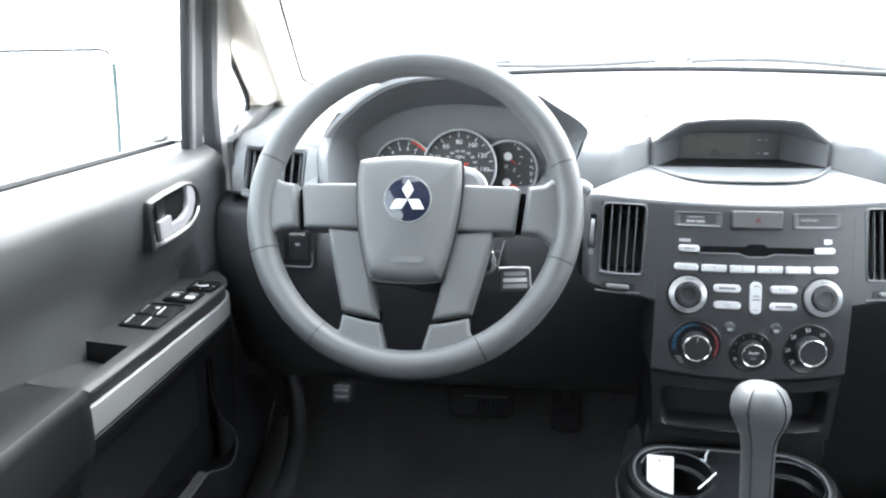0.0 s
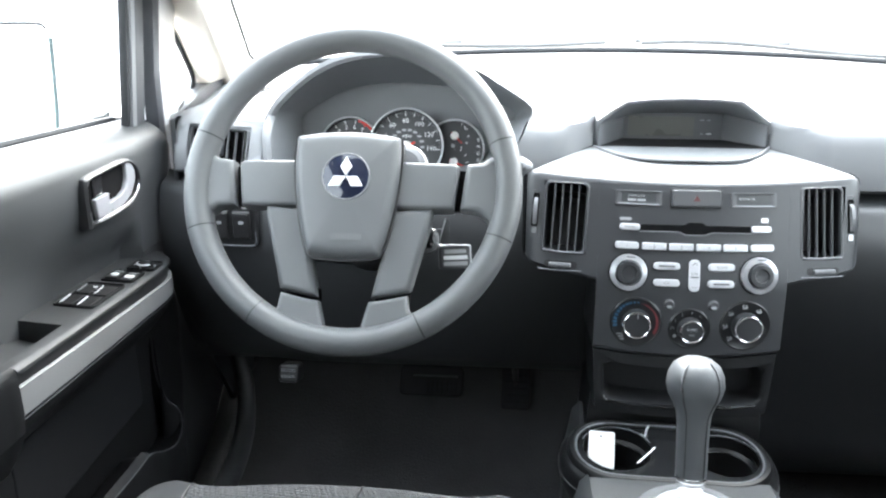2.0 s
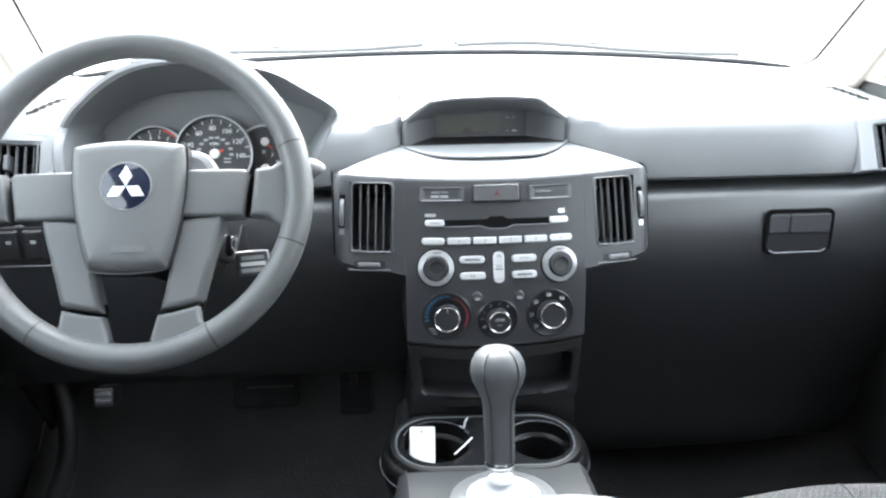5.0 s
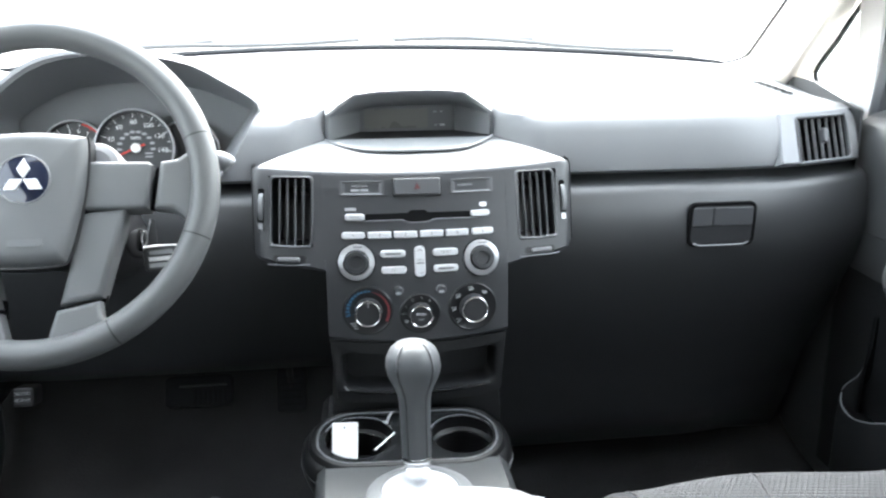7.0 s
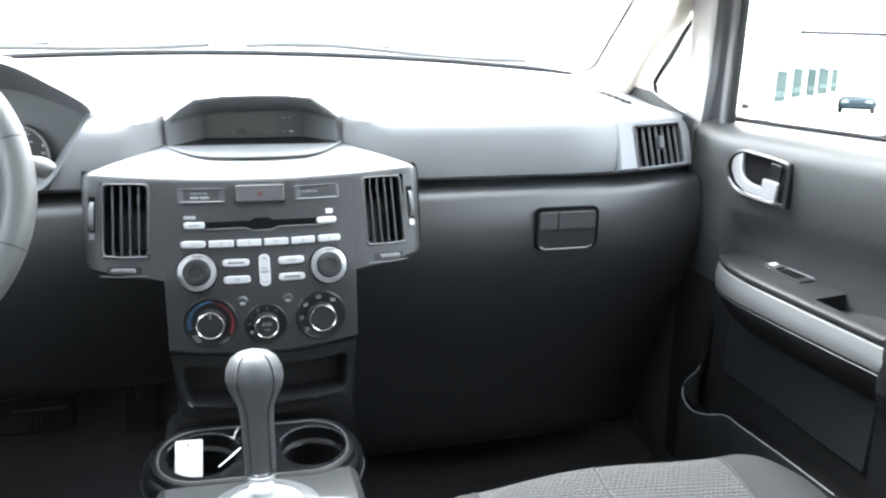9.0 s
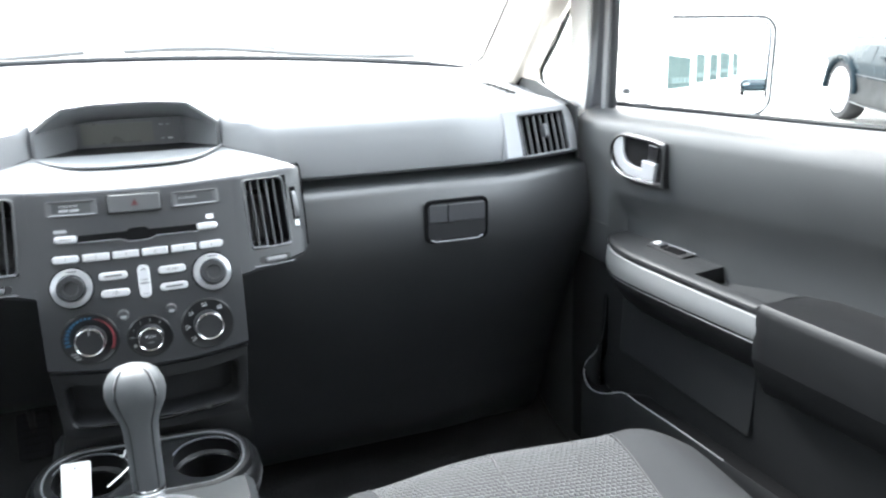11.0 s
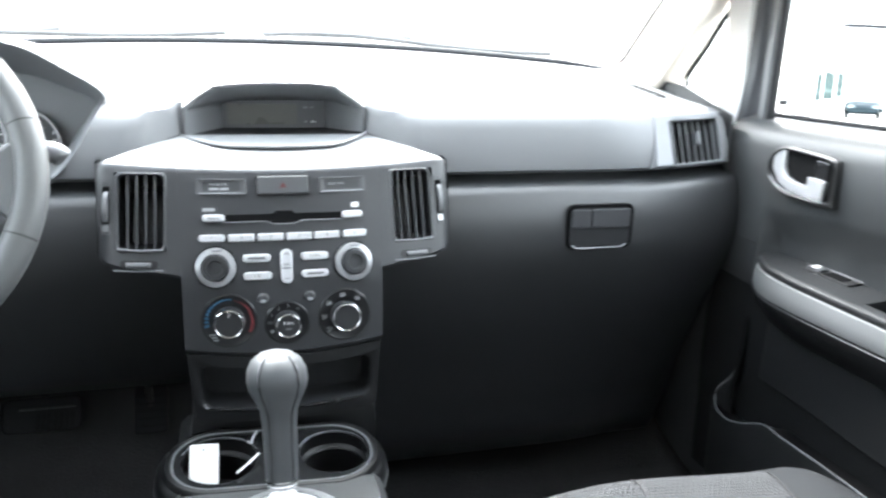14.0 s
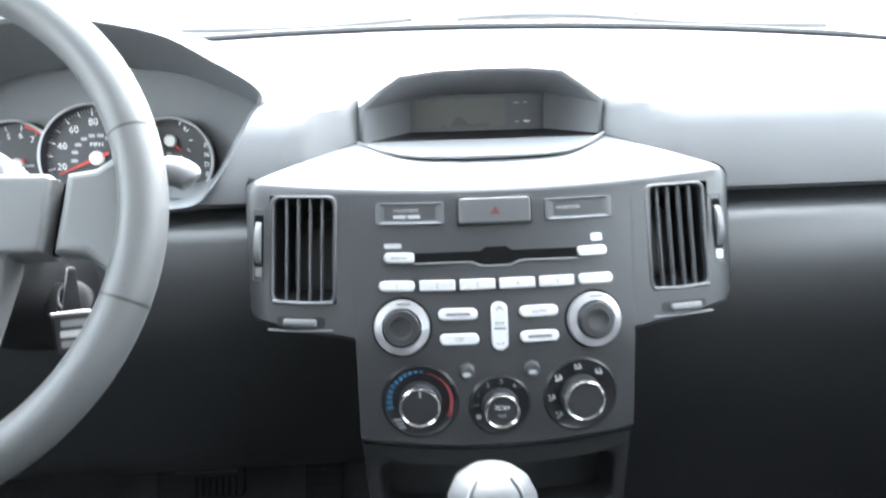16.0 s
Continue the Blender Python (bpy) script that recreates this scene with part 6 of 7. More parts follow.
    part("lock_tab", mv(prism(rrect(0.026, 0.027, 0.003), 0.001, 0.0042, 0.002), HM @ at(0.038 * q - (0.004 if left else 0.0), 0.0130, 0)), GLOSSBLACK, hd, "dark lock tab")
    # window switches on the deck
    if left:
        for kind, y0, y1, x0, x1 in (("mirror", 0.997, 1.037, 0.722, 0.762), ("lock", 0.943, 0.988, 0.728, 0.772), ("window", 0.840, 0.930, 0.729, 0.781)):
            cy, cx2, w, l = (y0 + y1) / 2, (x0 + x1) / 2, x1 - x0, y1 - y0
            M2 = axes(P(cx2, cy, 0.998 - 0.069 * (cy - 0.645) + 0.0016), (1, 0, -0.04), (0, 1, -0.069))
            sp = part("switch_plate", mv(frame_ring(rrect(w, l, 0.005), rrect(w - 0.003, l - 0.003, 0.004), -0.004, 0.0030, 0.0, 0.0006), M2), SWITCHM, arm, f"black {kind} switch plate")
            part("well", mv(prism(rrect(w - 0.003, l - 0.003, 0.004), -0.006, 0.0010), M2), VOID, sp)
            if kind == "window":
                for i, (u, v) in enumerate(((-0.012, 0.020), (0.012, 0.016), (-0.012, -0.022), (0.012, -0.026))):
                    b = part("switch", mv(prism(rrect(0.017, 0.036, 0.003), -0.001, 0.0022, 0.001), M2 @ at(u, v, 0)), SWITCHM, sp)
                    part("switch_edge", mv(tube([(u - 0.0080, v - 0.013, 0.0020), (u - 0.0080, v + 0.011, 0.0040)], 0.0010, 6), M2), BUTTON if i else SLAT2, b, "bright edge of the rocker")
                part("symbol", mv(prism(rrect(0.005, 0.004, 0.0015), 0.0020, 0.0028), M2 @ at(-0.006, 0.026, 0)), PRINT, sp)
            elif kind == "lock":
                for u, v, q in ((-0.011, 0.002, 0.009), (0.012, -0.004, 0.012)):
                    b = part("switch", mv(prism(rrect(0.017, 0.032, 0.003), -0.001, 0.0030, 0.001), M2 @ at(u, v, 0)), SWITCHM, sp)
                    part("symbol", mv(frame_ring(rrect(q, 0.0095, 0.002), rrect(q - 0.0045, 0.0035, 0.001), 0.0028, 0.0036, None, 0.0001), M2 @ at(u, v - 0.002, 0)), PRINT, b)
                    part("switch_edge", mv(tube([(u - 0.006, v + 0.012, 0.0030), (u + 0.006, v + 0.012, 0.0030)], 0.0008, 6), M2), DIM, b)
            else:
                kb = part("mirror_knob", mv(revolve([(0.0105, -0.001), (0.0102, 0.004), (0.0088, 0.0062), (0.006, 0.0056), (0.0, 0.005)], 24), M2), GLOSSBLACK, sp, "round mirror adjuster knob")
                part("knob_ring", mv(tube([(0.0105 * math.cos(q), 0.0105 * math.sin(q), 0.0044) for q in [radians(150 + 15 * j) for j in range(13)]], 0.0009, 6), M2), BUTTON, kb)
                for u, v in ((0, 0.0145), (0, -0.0145), (0.0145, 0), (-0.0145, 0)):
                    part("symbol", mv(prism(oval(0.0015, 0.0015, 8), 0.0, 0.0018), M2 @ at(u, v, 0)), DIM, sp)
    else:
        M2 = axes(P(0.777, 0.912, arm_z(0.912) + 0.0042), (1, 0, 0.10 * s), (0, 1, -0.045))
        sp = part("switch_plate", mv(prism(rrect(0.026, 0.092, 0.005), -0.004, 0.0012, 0.0006), M2), BLACK, arm, "black window switch plate")
        part("well", mv(prism(rrect(0.018, 0.040, 0.003), -0.001, 0.0018), M2 @ at(0, -0.012, 0)), VOID, sp)
        b = part("switch", mv(prism(rrect(0.018, 0.028, 0.003), 0.0, 0.0050, 0.002), M2 @ at(0, 0.027, 0)), SLAT, sp)
        part("symbol", mv(prism(rrect(0.011, 0.009, 0.002), 0.0048, 0.0056), M2 @ at(-0.001, 0.029, 0)), PRINT, b)
        part("plate_edge", mv(tube([(0.0125, 0.044, 0.0016), (0.0125, -0.046, 0.0016)], 0.0010, 6), M2), BEZEL, sp)
    # map pocket
    lip = smooth_path([P(0.766, 1.060, 0.845), P(0.764, 1.058, 0.780), P(0.757, 1.062, 0.737), P(0.746, 1.080, 0.704), P(0.739, 1.070, 0.678), P(0.734, 1.033, 0.673), P(0.733, 0.99, 0.688), P(0.732, 0.943, 0.713), P(0.732, 0.90, 0.7155), P(0.733, 0.80, 0.721), P(0.733, 0.66, 0.727), P(0.735, 0.3, 0.745), P(0.737, -0.2, 0.76)], 5)
    pk = part("map_pocket", sheet([lip, [p + Vector((-s * 0.004, 0, -0.010)) for p in lip], [Vector((p.x + s * 0.004, p.y, 0.50)) for p in lip]]), DOORLOW, d, "black moulded door pocket")
    low = [p for p in lip if p.y < 0.945]
    part("pocket_rim", sheet([low, [p + Vector((s * (0.014 if left else 0.003), 0, 0.003 if left else -0.002)) for p in low], [p + Vector((s * (0.016 if left else 0.004), 0, -0.02)) for p in low]]), ELBOW if left else DOORLOW, pk, "dark inner rim of the pocket")
    # edge highlight painted as a pale tube, dimmer on the driver's side
    part("pocket_glint", tube([p for p in lip if p.y > 0.668 and p.z < 0.76], 0.0011, 8), SLAT if left else BEZEL, pk, "painted highlight on the pocket edge")
    # black sheet across the pocket mouth paints the shade inside it
    part("pocket_shade", sheet([[p + Vector((s * 0.003, 0, -0.002)) for p in lip], [Vector((XC + s * 0.80, p.y, min(p.z, 0.74) - 0.02)) for p in lip]]), VOID, pk)
    part("inset_panel", mv(prism(rrect(0.315, 0.116, 0.006), -0.002, 0.003, 0.002), axes(P(0.7735, 0.858, 0.811), (0, -1, 0) if s > 0 else (0, 1, 0), (0, 0, 1))), BINM, d)
    # window frame and glass
    fx, fg, fp = (0.790, 1.118, 1.188) if left else (0.800, 1.130, 1.172)
    tilt = 0.10 if left else 0.02
    part("glass_run", loft([[P(X - tilt * (z - 1.15), y, z) for X, y in ((fx + 0.004, fg), (fx, fg + 0.003), (fx, fg + 0.009), (fx + 0.010, fg + 0.009), (fx + 0.010, fg))] for z in (belt(1.14) - 0.012, 1.25, 1.60)]), RUBBER, d, "black rubber glass channel")
    part("frame_post", loft([[P(X - tilt * (z - 1.15), y, z) for X, y in ((fx + 0.003, fg + 0.009), (fx - 0.001, fg + 0.013), (fx - 0.002, (fg + fp) / 2), (fx - 0.001, fp - 0.012), (fx + 0.004, fp - 0.008), (fx + 0.006, fp), (fx + 0.014, fp), (fx + 0.014, fg + 0.009))] for z in (belt(1.15) - 0.012, 1.25, 1.60)]), POSTP, d, "dark grey window frame post")
    part("run_lip", loft([[P(X - tilt * (z - 1.15), y, z) for X, y in ((fx + 0.004, fg + 0.0095), (fx - 0.0035, fg + 0.012), (fx - 0.0045, fg + 0.019), (fx - 0.0035, fg + 0.024), (fx + 0.004, fg + 0.026))] for z in (belt(1.14) - 0.012, 1.25, 1.60)]), DASH, d, "pale grey lip of the glass channel")
    gl = part("side_glass", sheet([[P(0.826 - 0.32 * (z - 1.15) ** 1.0 * 0.3, y, z) for z in (belt(y), 1.3, 1.45, 1.60)] for y in (1.14, 0.6, 0.0, -0.3)]), GLASS, d, "clear side window")
    gl.visible_shadow = False
    return d


door(1, False)
door(-1, True)

# ---- pillars, quarter windows, roof rails ----
for s in (1, -1):
    nm = "right" if s > 0 else "left"

    def P(X, y, z):
        return Vector((XC + s * X, y, z))

    pil = thing("wall_" + nm, "beige front pillar with white door flange and black seals", "pillar", P(0.77, 1.3, 1.15), kind="structure")
    fx, fp, fw, fq = (0.788, 1.188, 1.234, 1.312) if s < 0 else (0.806, 1.172, 1.219, 1.286)
    draw_in, rx, rs, ry, ey, ez, ex = (0.012, 0.722, 0.13, 1.400, 1.426, 1.184, 0.800) if s < 0 else (0.0, 0.735, 0.24, 1.370, 1.392, 1.190, 0.806)
    rows = []
    for d in (-0.05, 0.0, 0.05, 0.1, 0.16, 0.24, 0.34, 0.45, 0.6, 0.8):
        a = P(0.736 - 0.21 * d - draw_in * max(0, 1 - d / 0.3), 1.541 - d, 1.196 + 0.6 * d)
        ridge = P(max(rx - rs * d, a.x * s - XC * s - 0.03), ry - d, 1.181 + (0.70 * d if d < 0.3 else 0.21 + 0.62 * (d - 0.3)))
        out = P(ex + 0.012 - 0.16 * max(0, d - 0.15), max(ey + (0.012 if s < 0 else 0.018) - 0.85 * d, fq + 0.003) if d < 0.3 else fq + 0.003 - (d - 0.3), ez + (1.02 * d if d < 0.3 else 0.306 + 0.42 * (d - 0.3)))
        fore, aft = (ridge - a).normalized(), (out - ridge).normalized()
        rows.append([a + Vector((0, 0.01, 0)), a, a.lerp(ridge, 0.45) + Vector((-s * 0.004, 0, 0)), ridge - fore * 0.028 + Vector((-s * 0.002, 0, 0)), ridge - fore * 0.009 + aft * 0.003, ridge + aft * 0.010 - fore * 0.002, ridge + aft * 0.026, ridge.lerp(out, 0.7), out])
    part("pillar_trim", sheet(rows), BEIGE, pil, "beige plastic pillar trim")
    if s < 0:
        seal = [P(0.80, y, z) for y, z in ((1.300, 1.322), (1.357, 1.262), (1.393, 1.224), (1.418, 1.194), (1.418, 1.176), (1.398, 1.159), (1.344, 1.142), (1.30, 1.130))]
    else:
        seal = [P(0.806, y, z) for y, z in ((1.270, 1.336), (1.296, 1.308), (1.341, 1.252), (1.386, 1.203), (1.390, 1.186), (1.375, 1.170), (1.330, 1.158), (1.270, 1.146))]
    seal = smooth_path(seal, 5)
    part("quarter_seal", tube(seal, 0.0046, 8), RUBBER, pil, "black quarter window seal")
    q = part("quarter_glass", (seal, [tuple(range(len(seal)))]), GLASS, pil, "small triangular window")
    q.visible_shadow = False
    leans = (0.0, 0.0, 0.002, 0.008, 0.018, 0.058) if s < 0 else (0.0, 0.0, 0.0, 0.003, 0.010, 0.045)
    part("door_flange", loft([[P(X - lean, y, z) for X, y in ((fx + 0.004, fq), (fx, fq - 0.005), (fx - 0.002, fw), (fx + 0.004, fw - 0.004), (0.85, fw - 0.004), (0.85, fq))] for z, lean in zip((1.02, 1.14, 1.20, 1.28, 1.36, 1.60), leans)]), WHITEP, pil, "white painted door opening flange")
    part("weather_strip", loft([[P(X - (0.10 if s < 0 else 0.02) * max(0, z - 1.14), y + (0.030, 0.018, 0.002, 0, 0)[k] * (1 if s < 0 else 0.8), z) for X, y in ((fx + 0.012, fw - 0.001), (fx + 0.003, fw - 0.004), (fx - 0.004, fw * 0.7 + fp * 0.3), (fx - 0.006, (fw + fp) / 2), (fx - 0.003, fw * 0.25 + fp * 0.75), (fx + 0.006, fp + 0.006), (fx + 0.014, fp + 0.004))] for k, z in enumerate((1.02, 1.13, 1.22, 1.32, 1.60))], closed=False), FRAMEP, pil, "thick dark weather strip")
    part("strip_gap", loft([[P(X, y, z) for X, y in ((fx + 0.008, fp - 0.004), (fx + 0.008, fp + 0.010))] for z in (1.05, 1.15)], closed=False), VOID, pil)
    # raised knee colour, since this side lies in deep shade
    part("kick_panel", sheet([[P(0.797, y, z) for y in (1.0, 1.2, 1.5)] for z in (FLOOR, 0.7, 0.9, 1.0)]), KNEE, pil, "dark footwell side panel")
    if s < 0:
        sill = smooth_path([P(0.782, 1.33, 0.95), P(0.764, 1.345, 0.82), P(0.738, 1.345, 0.70), P(0.716, 1.32, 0.61), P(0.704, 1.25, 0.55), P(0.702, 1.14, 0.525), P(0.704, 0.98, 0.52), P(0.714, 0.6, 0.515), P(0.714, -0.3, 0.515)], 8)
        # raised knee colour stands in for the highlight on the sill
        part("sill_cover", tube(sill, [0.010 + 0.010 * min(1, k / (len(sill) * 0.6)) for k in range(len(sill))], 18), KNEE, pil, "sill cover in brightened grey")
    # rails above the windows, rear quarters
    part("roof_rail", sheet([[P(0.70, y, 1.50), P(0.70, y, 1.60), P(0.64, y, 1.69), P(0.58, y, 1.70)] for y in (0.85, 0.2, -0.6, -1.4, -2.25)]), ROOFC, pil, "beige roof rail", thick=0.01)
    part("centre_post", sheet([[P(0.79, y, 0.5), P(0.79, y, 1.18), P(0.70, y, 1.55)] for y in (-0.30, -0.45)]), DOORP, pil, thick=0.01)
    part("rear_side", sheet([[P(0.79, y, 0.45), P(0.79, y, 0.9), P(0.79, y, 1.22)] for y in (-0.30, -1.2, -2.25)]), DOORP, pil, "plain rear side lining", thick=0.01)
    rg = part("rear_glass", sheet([[P(0.79, y, 1.22), P(0.75, y, 1.38), P(0.70, y, 1.55)] for y in (-0.45, -1.3, -2.25)]), REARDIM, pil, "unseen rear side glass tinted to cut light")
    rg.visible_shadow = True

# ---- seats ----


def seat(x0, passenger):
    st = thing("front_seat", "grey cloth front passenger seat with woven centre panel" if passenger else "grey cloth driver's seat with woven centre panel", "seat", (x0, 0.4, FLOOR), group="front seats")
    W = 0.253
    lat = [-1 + 2 * k / 28 for k in range(29)]

    def fore(u):
        """The cushion's front edge, further forward beside the console."""
        k = u if passenger else 0.45
        return 0.744 - 0.018 * u * u - (0.02 if passenger and u > 0 else 0.06) * max(0, abs(u) - 0.72) - 0.004 * max(0, 0.45 - k) + 0.016 * math.exp(-((k + 0.1) / 0.45) ** 2) * passenger + (0.0 if passenger else 0.026 - 0.03 * u * u)

    def surf(u, y):
        """Height of the cushion: a raised bolster at each side, dropping over the front."""
        bol = 0.020 * math.exp(-((abs(u) - 0.76) / 0.13) ** 2) * ((0.3 if u < 0 else 0.35) if passenger else 1.0)
        edge = -(0.022 if passenger and u > 0 else 0.034) * (max(0, abs(u) - 0.72) / 0.28) ** 2
        fr = fore(u)
        t = (fr - y)
        front = -0.040 * math.exp(-max(t, 0) / 0.016) if t > 0 else -0.040
        return (0.803 if passenger else 0.822) + 0.010 * math.exp(-((y - 0.66) / 0.09) ** 2) + bol * 0.7 + edge + front

    def pt(u, y):
        fr = fore(u)
        return Vector((x0 + W * u, min(y, fr), surf(u, y)))

    yy = [0.76, 0.742, 0.735, 0.725, 0.71, 0.69, 0.66, 0.62, 0.56, 0.50, 0.40, 0.30, 0.15, 0.0, -0.1]

    def strip(lo, hi, n):
        """A lengthwise strip of the cushion between two seams, each given as u for a place behind the front edge."""
        rows = []
        for k in range(-2, len(yy)):
            d = 0.758 - yy[max(k, 0)]
            us = [lo(d) + (hi(d) - lo(d)) * j / n for j in range(n + 1)]
            if k < 0:
                rows.append([(x0 + W * u, pt(u, 0.76).y + (0.010 if k == -1 else 0.004), 0.68 if k == -1 else 0.60) for u in us])
                continue
            fr = [fore(u) for u in us]
            rows.append([Vector((x0 + W * u, f - d + 0.013, surf(u, f - d + 0.013) if d > 0.014 else 0.742 + 0.8 * d + (surf(u, f) - 0.765) * (d > 0.005))) for u, f in zip(us, fr)])
        return sheet(rows)

    # the seams run inwards towards the back
    def seam_a(d):
        return 0.64 - 0.62 * min(d, 0.26)

    def seam_b(d):
        return (0.02 - 0.9 * min(d, 0.10)) if passenger else 0.10

    def seam_c(d):
        return -0.66 + 0.35 * min(d, 0.26)

    cu = part("cushion", strip(seam_c, seam_a, 30), CLOTH, st, "woven grey cloth seat panel")
    part("bolster", strip(seam_a, lambda d: 1.0, 14), CLOTH2, st, "smooth grey side bolster")
    part("bolster", strip(lambda d: -1.0, seam_c, 10), CLOTH2, st, "smooth grey side bolster")
    for seam in (seam_a, seam_b, seam_c):
        path = []
        for k in range(2, 14):
            d = 0.758 - yy[k]
            u = seam(d)
            y = fore(u) - d + 0.013
            path.append((x0 + W * u, y, surf(u, y) - 0.0004))
        part("seam", tube(path, 0.0016, 6), BLACK, cu)
    part("seat_base", mv(block(0.44, 0.70, 0.16, 0.02), at(x0, 0.32, 0.60)), BLACK, st, "dark seat base")
    rows = []
    for k in range(9):
        t = k / 8
        z = 0.80 + 0.46 * t
        y = 0.286 - 1.1 * (z - 0.936) if passenger else -0.15 - 0.20 * t
        w = 0.235 - 0.05 * t * t
        rows.append([(x0 + w * u, y + 0.035 * math.exp(-((abs(u) - 0.80) / 0.16) ** 2) - 0.03 * max(0, abs(u) - 0.86) / 0.14, z) for u in lat])
    back = [[(x, y - 0.11, z) for x, y, z in r] for r in rows]
    part("backrest", jn(sheet(rows), sheet([list(reversed(r)) for r in back]), sheet([rows[-1], back[-1]])), CLOTH2, st, "grey cloth backrest")
    return st


seat(0.375, True)
seat(-0.43, False)

# ---- outside: door mirrors, car park, parked cars, building ----
for s in (1, -1):
    def P(X, y, z):
        return Vector((XC + s * X, y, z))
    mir = thing("door_mirror", "white door mirror with a large rectangular glass", "mirror", P(0.95, 1.15, 1.15), group="door mirrors")
    c = P(1.003 if s > 0 else 1.022, 1.125, 1.219 if s > 0 else 1.211)
    nrm = Vector((-s * 0.225, -0.972, 0.05)).normalized()
    u = Vector((nrm.y, -nrm.x, 0)).normalized() * -1
    MM = axes(c, u, nrm.cross(u) if nrm.cross(u).z > 0 else -nrm.cross(u))
    if (MM.to_3x3() @ Vector((0, 0, 1))).dot(nrm) < 0:
        MM = axes(c, -u, nrm.cross(-u) if nrm.cross(-u).z > 0 else -nrm.cross(-u))
    part("housing", mv(jn(frame_ring(rrect(0.238, 0.182, 0.036, 8), rrect(0.224, 0.168, 0.030, 8), -0.06, 0.004, -0.004, 0.003), prism(rrect(0.22, 0.165, 0.04, 8), -0.09, -0.06, 0.02)), MM), WHITEP, mir, "white painted housing")
    line = rrect(0.229, 0.173, 0.032 if s > 0 else 0.016, 8)
    if s > 0:
        line = [p for p in line if p[1] < 0 and p[0] > 0.05] + [p for p in line if p[1] >= 0 and p[0] > -0.085]
        part("rim_line", mv(tube([(a, b, 0.008) for a, b in line], 0.0030, 6), MM), RUBBER, mir, "dark edge of the mirror glass")
    else:
        inner = 1 if (MM.to_3x3() @ Vector((1, 0, 0))).x > 0 else -1
        part("rim_line", mv(tube([(a * 1.04, b, 0.008) for a, b in line if b > 0.078], 0.0024, 6), MM), RUBBER, mir, "dark edge of the mirror glass")
        part("rim_side", mv(tube([(inner * a, b, 0.008) for a, b in ((0.121, 0.066), (0.118, 0.0), (0.113, -0.075))], 0.0030, 6), MM), TEALPALE, mir, "pale bluish inner edge of the mirror")
    part("glass", mv(prism(rrect(0.224, 0.168, 0.030, 8), -0.004, 0.0), MM), MIRROR, mir, "mirror glass")
    part("foot", mv(block(0.12, 0.05, 0.05, 0.015), at(XC + s * 0.90, 1.155, 1.105)), WHITEP, mir)
    part("foot_cover", loft([[P(0.872, y, 1.10), P(0.872, y, z), P(0.89, y, z), P(0.89, y, 1.10)] for y, z in ((1.150, 1.140), (1.185, 1.148), (1.235, 1.156))], cap0=True, cap1=True), SKIRTG, mir, "grey plastic mirror foot")
    if s > 0:
        part("foot_stud", mv(block(0.012, 0.014, 0.010, 0.003), at(XC + s * 0.884, 1.209, 1.173)), SKIRTG, mir)

struct("ground", sheet([[(x, y, 0.0) for x in (-400, -40, -10, 0, 10, 40, 400)] for y in (-400, -40, -10, 0, 10, 40, 400)]), ASPHALT, "pale concrete car park surface", "ground")


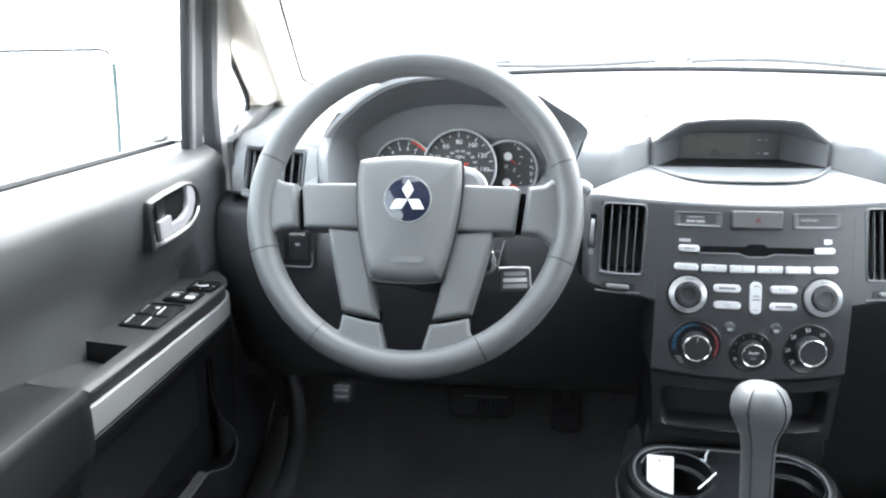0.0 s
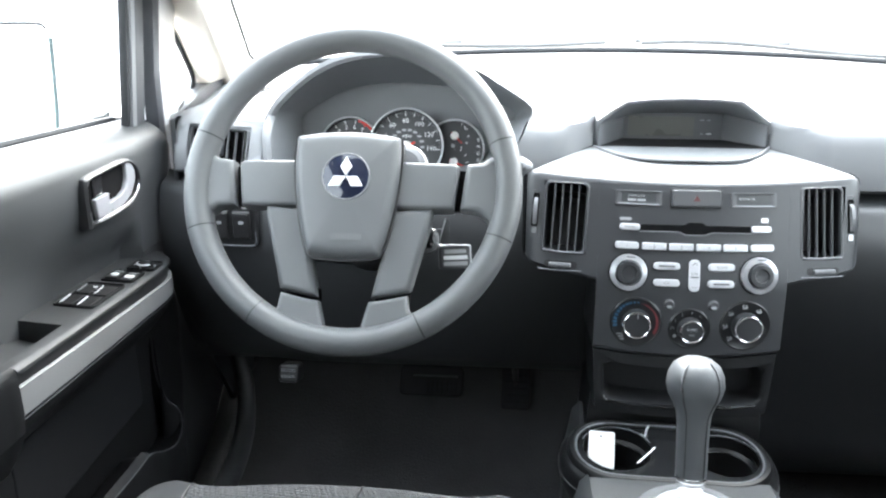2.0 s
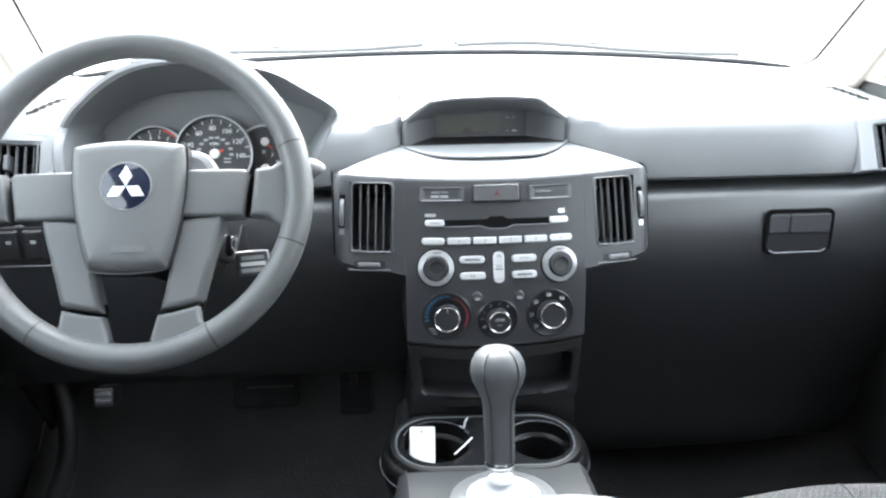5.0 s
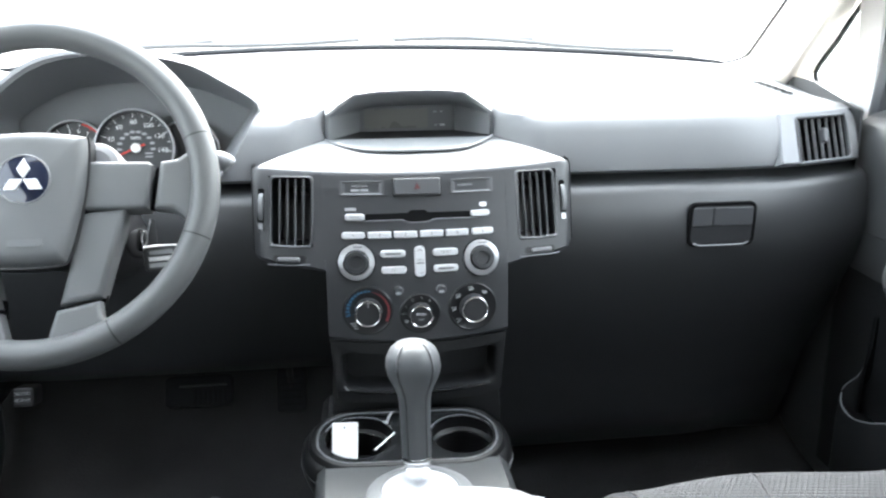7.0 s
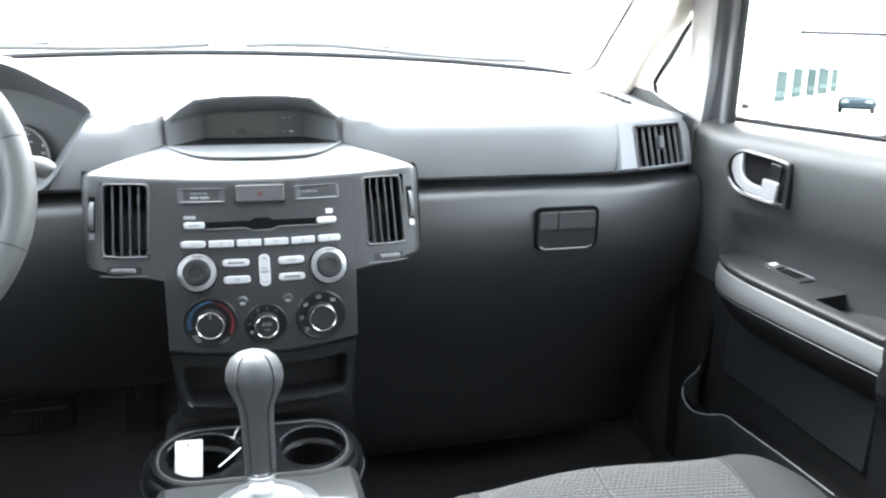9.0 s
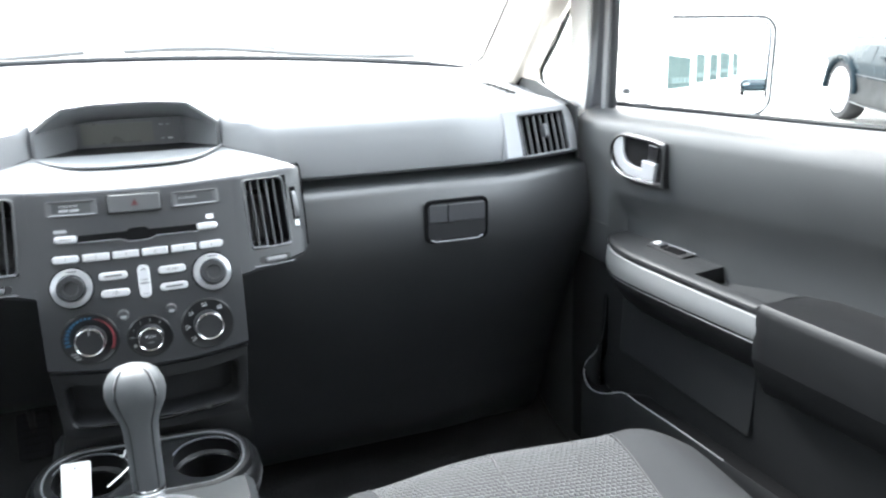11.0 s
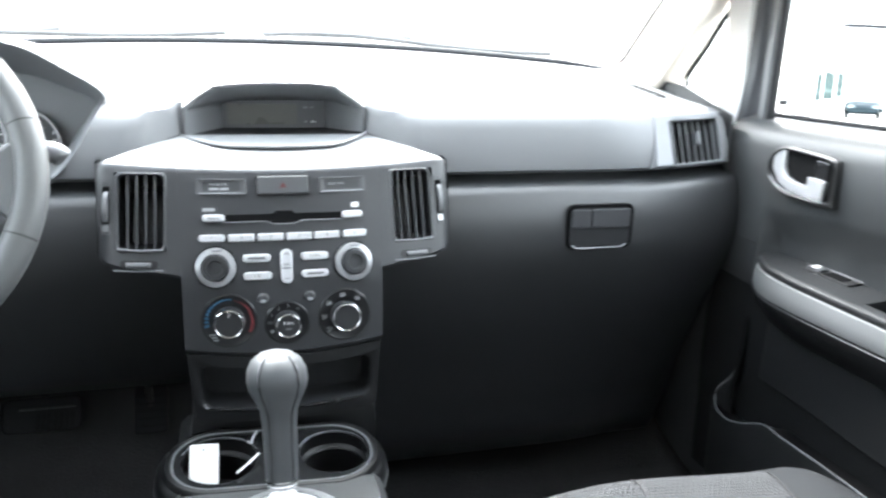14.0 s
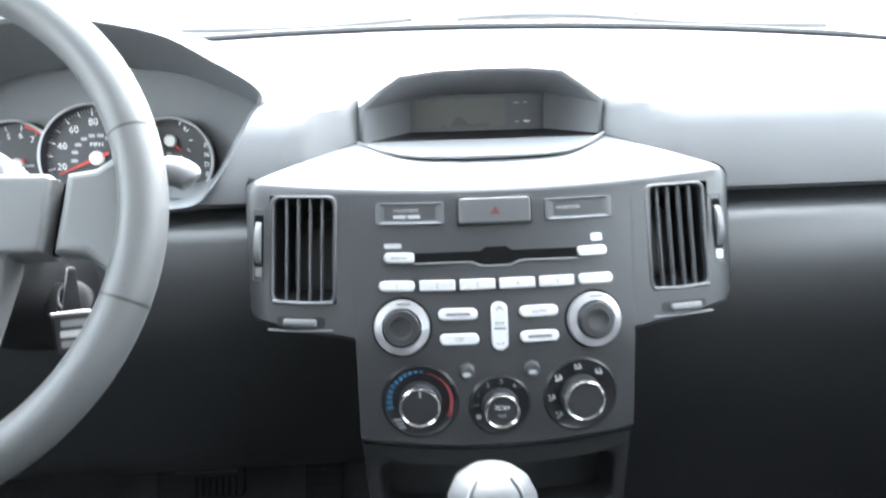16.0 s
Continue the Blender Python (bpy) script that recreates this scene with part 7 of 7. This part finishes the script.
def parked_car(name, label, paint, place, turn, group):
    cth = thing(name, label, "car", place, group=group)
    cth.matrix_basis = Matrix.Translation(place) @ Matrix.Rotation(radians(turn), 4, "Z")
    M = cth.matrix_basis
    sec = []
    prof = [(-1.98, 0.45, 0.70, 0.72), (-1.90, 0.35, 0.84, 0.84), (-1.6, 0.25, 0.90, 0.88), (-0.8, 0.22, 0.93, 0.90), (0.3, 0.22, 0.93, 0.90), (0.9, 0.22, 0.88, 0.90), (1.6, 0.25, 0.78, 0.87), (2.1, 0.32, 0.66, 0.80), (2.28, 0.42, 0.55, 0.66)]
    for y, z0, z1, w in prof:
        sec.append([(w * a, y, z0 + (z1 - z0) * b) for a, b in ((-0.90, -0.06), (-0.995, 0.02), (-1.0, 0.14), (-0.985, 0.20), (-1.0, 0.42), (-1.022, 0.60), (-1.005, 0.64), (-0.96, 0.86), (-0.86, 0.98), (0, 1.03), (0.86, 0.98), (0.96, 0.86), (1.005, 0.64), (1.022, 0.60), (1.0, 0.42), (0.985, 0.20), (1.0, 0.14), (0.995, 0.02), (0.90, -0.06))])
    part("body", mv(loft(sec, closed=True, cap0=True, cap1=True), M), paint, cth)
    for sx in (-1, 1):
        # sheet over the lower flank carries the painted reflection of the ground
        skirt = [[(sx * (w * a + 0.006), y, z0 + (z1 - z0) * b) for a, b in ((0.97, -0.02), (0.998, 0.02), (1.0, 0.14), (0.986, 0.20), (1.0, 0.40))] for y, z0, z1, w in prof[2:7]]
        part("side_skirt", mv(sheet(skirt if sx > 0 else [r[::-1] for r in skirt]), M), CARGREY, cth, "lower body side greyed for the ground reflection")
        # pale tubes stand in for highlights along crease and sill
        for b, r in ((0.43, 0.004), (0.0, 0.006)):
            part("crease_light", mv(tube([(sx * (w + 0.010), y, z0 + (z1 - z0) * b) for y, z0, z1, w in prof[2:7]], r, 6), M), SKIRTG, cth, "painted highlight on body crease and sill")
    cab = []
    for y, z, w in ((-1.55, 0.90, 0.78), (-1.0, 1.28, 0.66), (-0.7, 1.38, 0.62), (0.0, 1.40, 0.62), (0.30, 1.36, 0.63), (1.05, 0.88, 0.78)):
        cab.append([(-w - 0.06, y, 0.78), (-w, y, z - 0.03), (-w * 0.85, y, z), (0, y, z + 0.015), (w * 0.85, y, z), (w, y, z - 0.03), (w + 0.06, y, 0.78)])
    part("roof", mv(sheet([r[1:6] for r in cab[1:5]]), M), paint, cth)
    part("windows", mv(sheet(cab), M @ at(0, 0, -0.006)), CARGLASS, cth, "tinted car windows")
    for sx in (-1, 1):
        for y in (-1.36, 1.34):
            wm = M @ at(sx * 0.80, y, 0.325) @ Matrix.Rotation(radians(90 * sx), 4, "Y")
            w = part("wheel", mv(revolve([(0.20, -0.10), (0.31, -0.10), (0.325, -0.07), (0.325, 0.07), (0.31, 0.10), (0.245, 0.105)], 40), wm), TYRE, cth, "black tyre")
            part("rim", mv(revolve([(0.245, 0.06), (0.245, 0.106), (0.225, 0.100), (0.10, 0.112), (0.05, 0.118), (0.0, 0.118)], 40), wm), SATIN, w, "bright alloy wheel")
            for k in range(5):
                a = 2 * math.pi * k / 5
                part("rim_hole", mv(prism(oval(0.030, 0.022, 12), 0.0, 0.003), wm @ at(0.165 * math.cos(a), 0.165 * math.sin(a), 0.105)), BLACK, w)
            part("arch", mv(tube([(sx * 0.905, y + 0.37 * math.cos(t), 0.32 + 0.37 * math.sin(t)) for t in [math.pi * k / 14 for k in range(15)]], 0.035, 8), M), paint, cth)
        part("door_mirror", mv(block(0.17, 0.09, 0.10, 0.03), M @ at(sx * 1.0, 0.92, 0.98)), paint, cth)
        for ys in (-0.72, 0.62):
            part("door_seam", mv(tube([(sx * 0.886, ys, 0.24), (sx * 0.893, ys + 0.01, 0.50), (sx * 0.914, ys + 0.02, 0.64), (sx * 0.866, ys + 0.02, 0.83)], 0.003, 6), M), BLACK, cth)
        part("door_handle", mv(block(0.03, 0.16, 0.03, 0.01), M @ at(sx * 0.915, -0.45, 0.74)), paint, cth)
    for sx in (-1, 1):
        part("headlight", mv(block(0.34, 0.16, 0.13, 0.04), M @ at(sx * 0.58, 2.16, 0.60)), CARGLASS, cth)
    part("bumper", mv(block(1.45, 0.14, 0.16, 0.05), M @ at(0, 2.24, 0.40)), paint, cth)
    return cth


win2 = thing("window_2", "unseen rear window tinted to cut light", "rear window", (XC, -2.25, 1.4), kind="structure")
part("pane", sheet([[(x, -2.25, z) for z in (1.15, 1.4, 1.72)] for x in rng(XC - 0.62, XC + 0.62, 4)]), REARDIM, win2)
parked_car("parked_car", "dark blue saloon car with bright alloy wheels parked alongside", CARBLUE, (7.73, 5.03, 0.0), 156, "parked cars")
parked_car("parked_car", "dark car standing behind in the car park", CARBLUE, (15.5, -46.0, 0.0), 17, "parked cars")
parked_car("parked_car", "pale silver car further behind in the car park", CARWHITE, (21.5, -64.0, 0.0), 15, "parked cars")
struct("kerb", mv(block(0.25, 40, 0.14, 0.02), at(11.8, 6, 0.07)), STUCCO, "low pale concrete kerb", "kerb")

shop = thing("shop_building", "low pale shop building with teal windows", "building", (7.04, -30.25, 0.0))
SHM = Matrix(((0.338, 0, 0.941), (-0.941, 0, 0.338), (0, 1, 0))).to_4x4()
SHM.translation = (7.04, -30.25, 0.0)
part("wall", mv(block(46.0, 3.6, 8.0, 0.02), SHM @ at(19.0, 1.8, -4.0)), STUCCO, shop, "pale rendered wall")
part("roof", mv(block(47.0, 0.4, 9.2, 0.04), SHM @ at(19.0, 3.75, -3.7)), CARWHITE, shop, "flat roof with fascia")
part("plinth", mv(block(46.0, 0.25, 0.2, 0.02), SHM @ at(19.0, 0.12, 0.1)), STUCCO, shop)
for u, wd, v, h in ((3.9, 7.4, 1.30, 1.35), (11.7, 4.2, 1.50, 1.45), (18.5, 4.8, 1.60, 1.55), (26.0, 7.5, 1.75, 1.7), (35.0, 6.0, 1.9, 1.7)):
    w = part("window", mv(block(wd + 0.3, h + 0.2, 0.16, 0.02), SHM @ at(u, v, 0.02)), CARWHITE, shop, "shop window frame")
    for k in (-1, 1):
        part("pane", mv(block(wd * 0.485, h, 0.1, 0.01), SHM @ at(u + k * wd * 0.25, v, 0.08)), TEAL, w)
    for k in range(5):
        part("sign_bar", mv(block(wd * 0.11, 0.24, 0.05, 0.01), SHM @ at(u + (k - 2) * wd * 0.16, v - 0.34, 0.16)), TEALPALE, w)
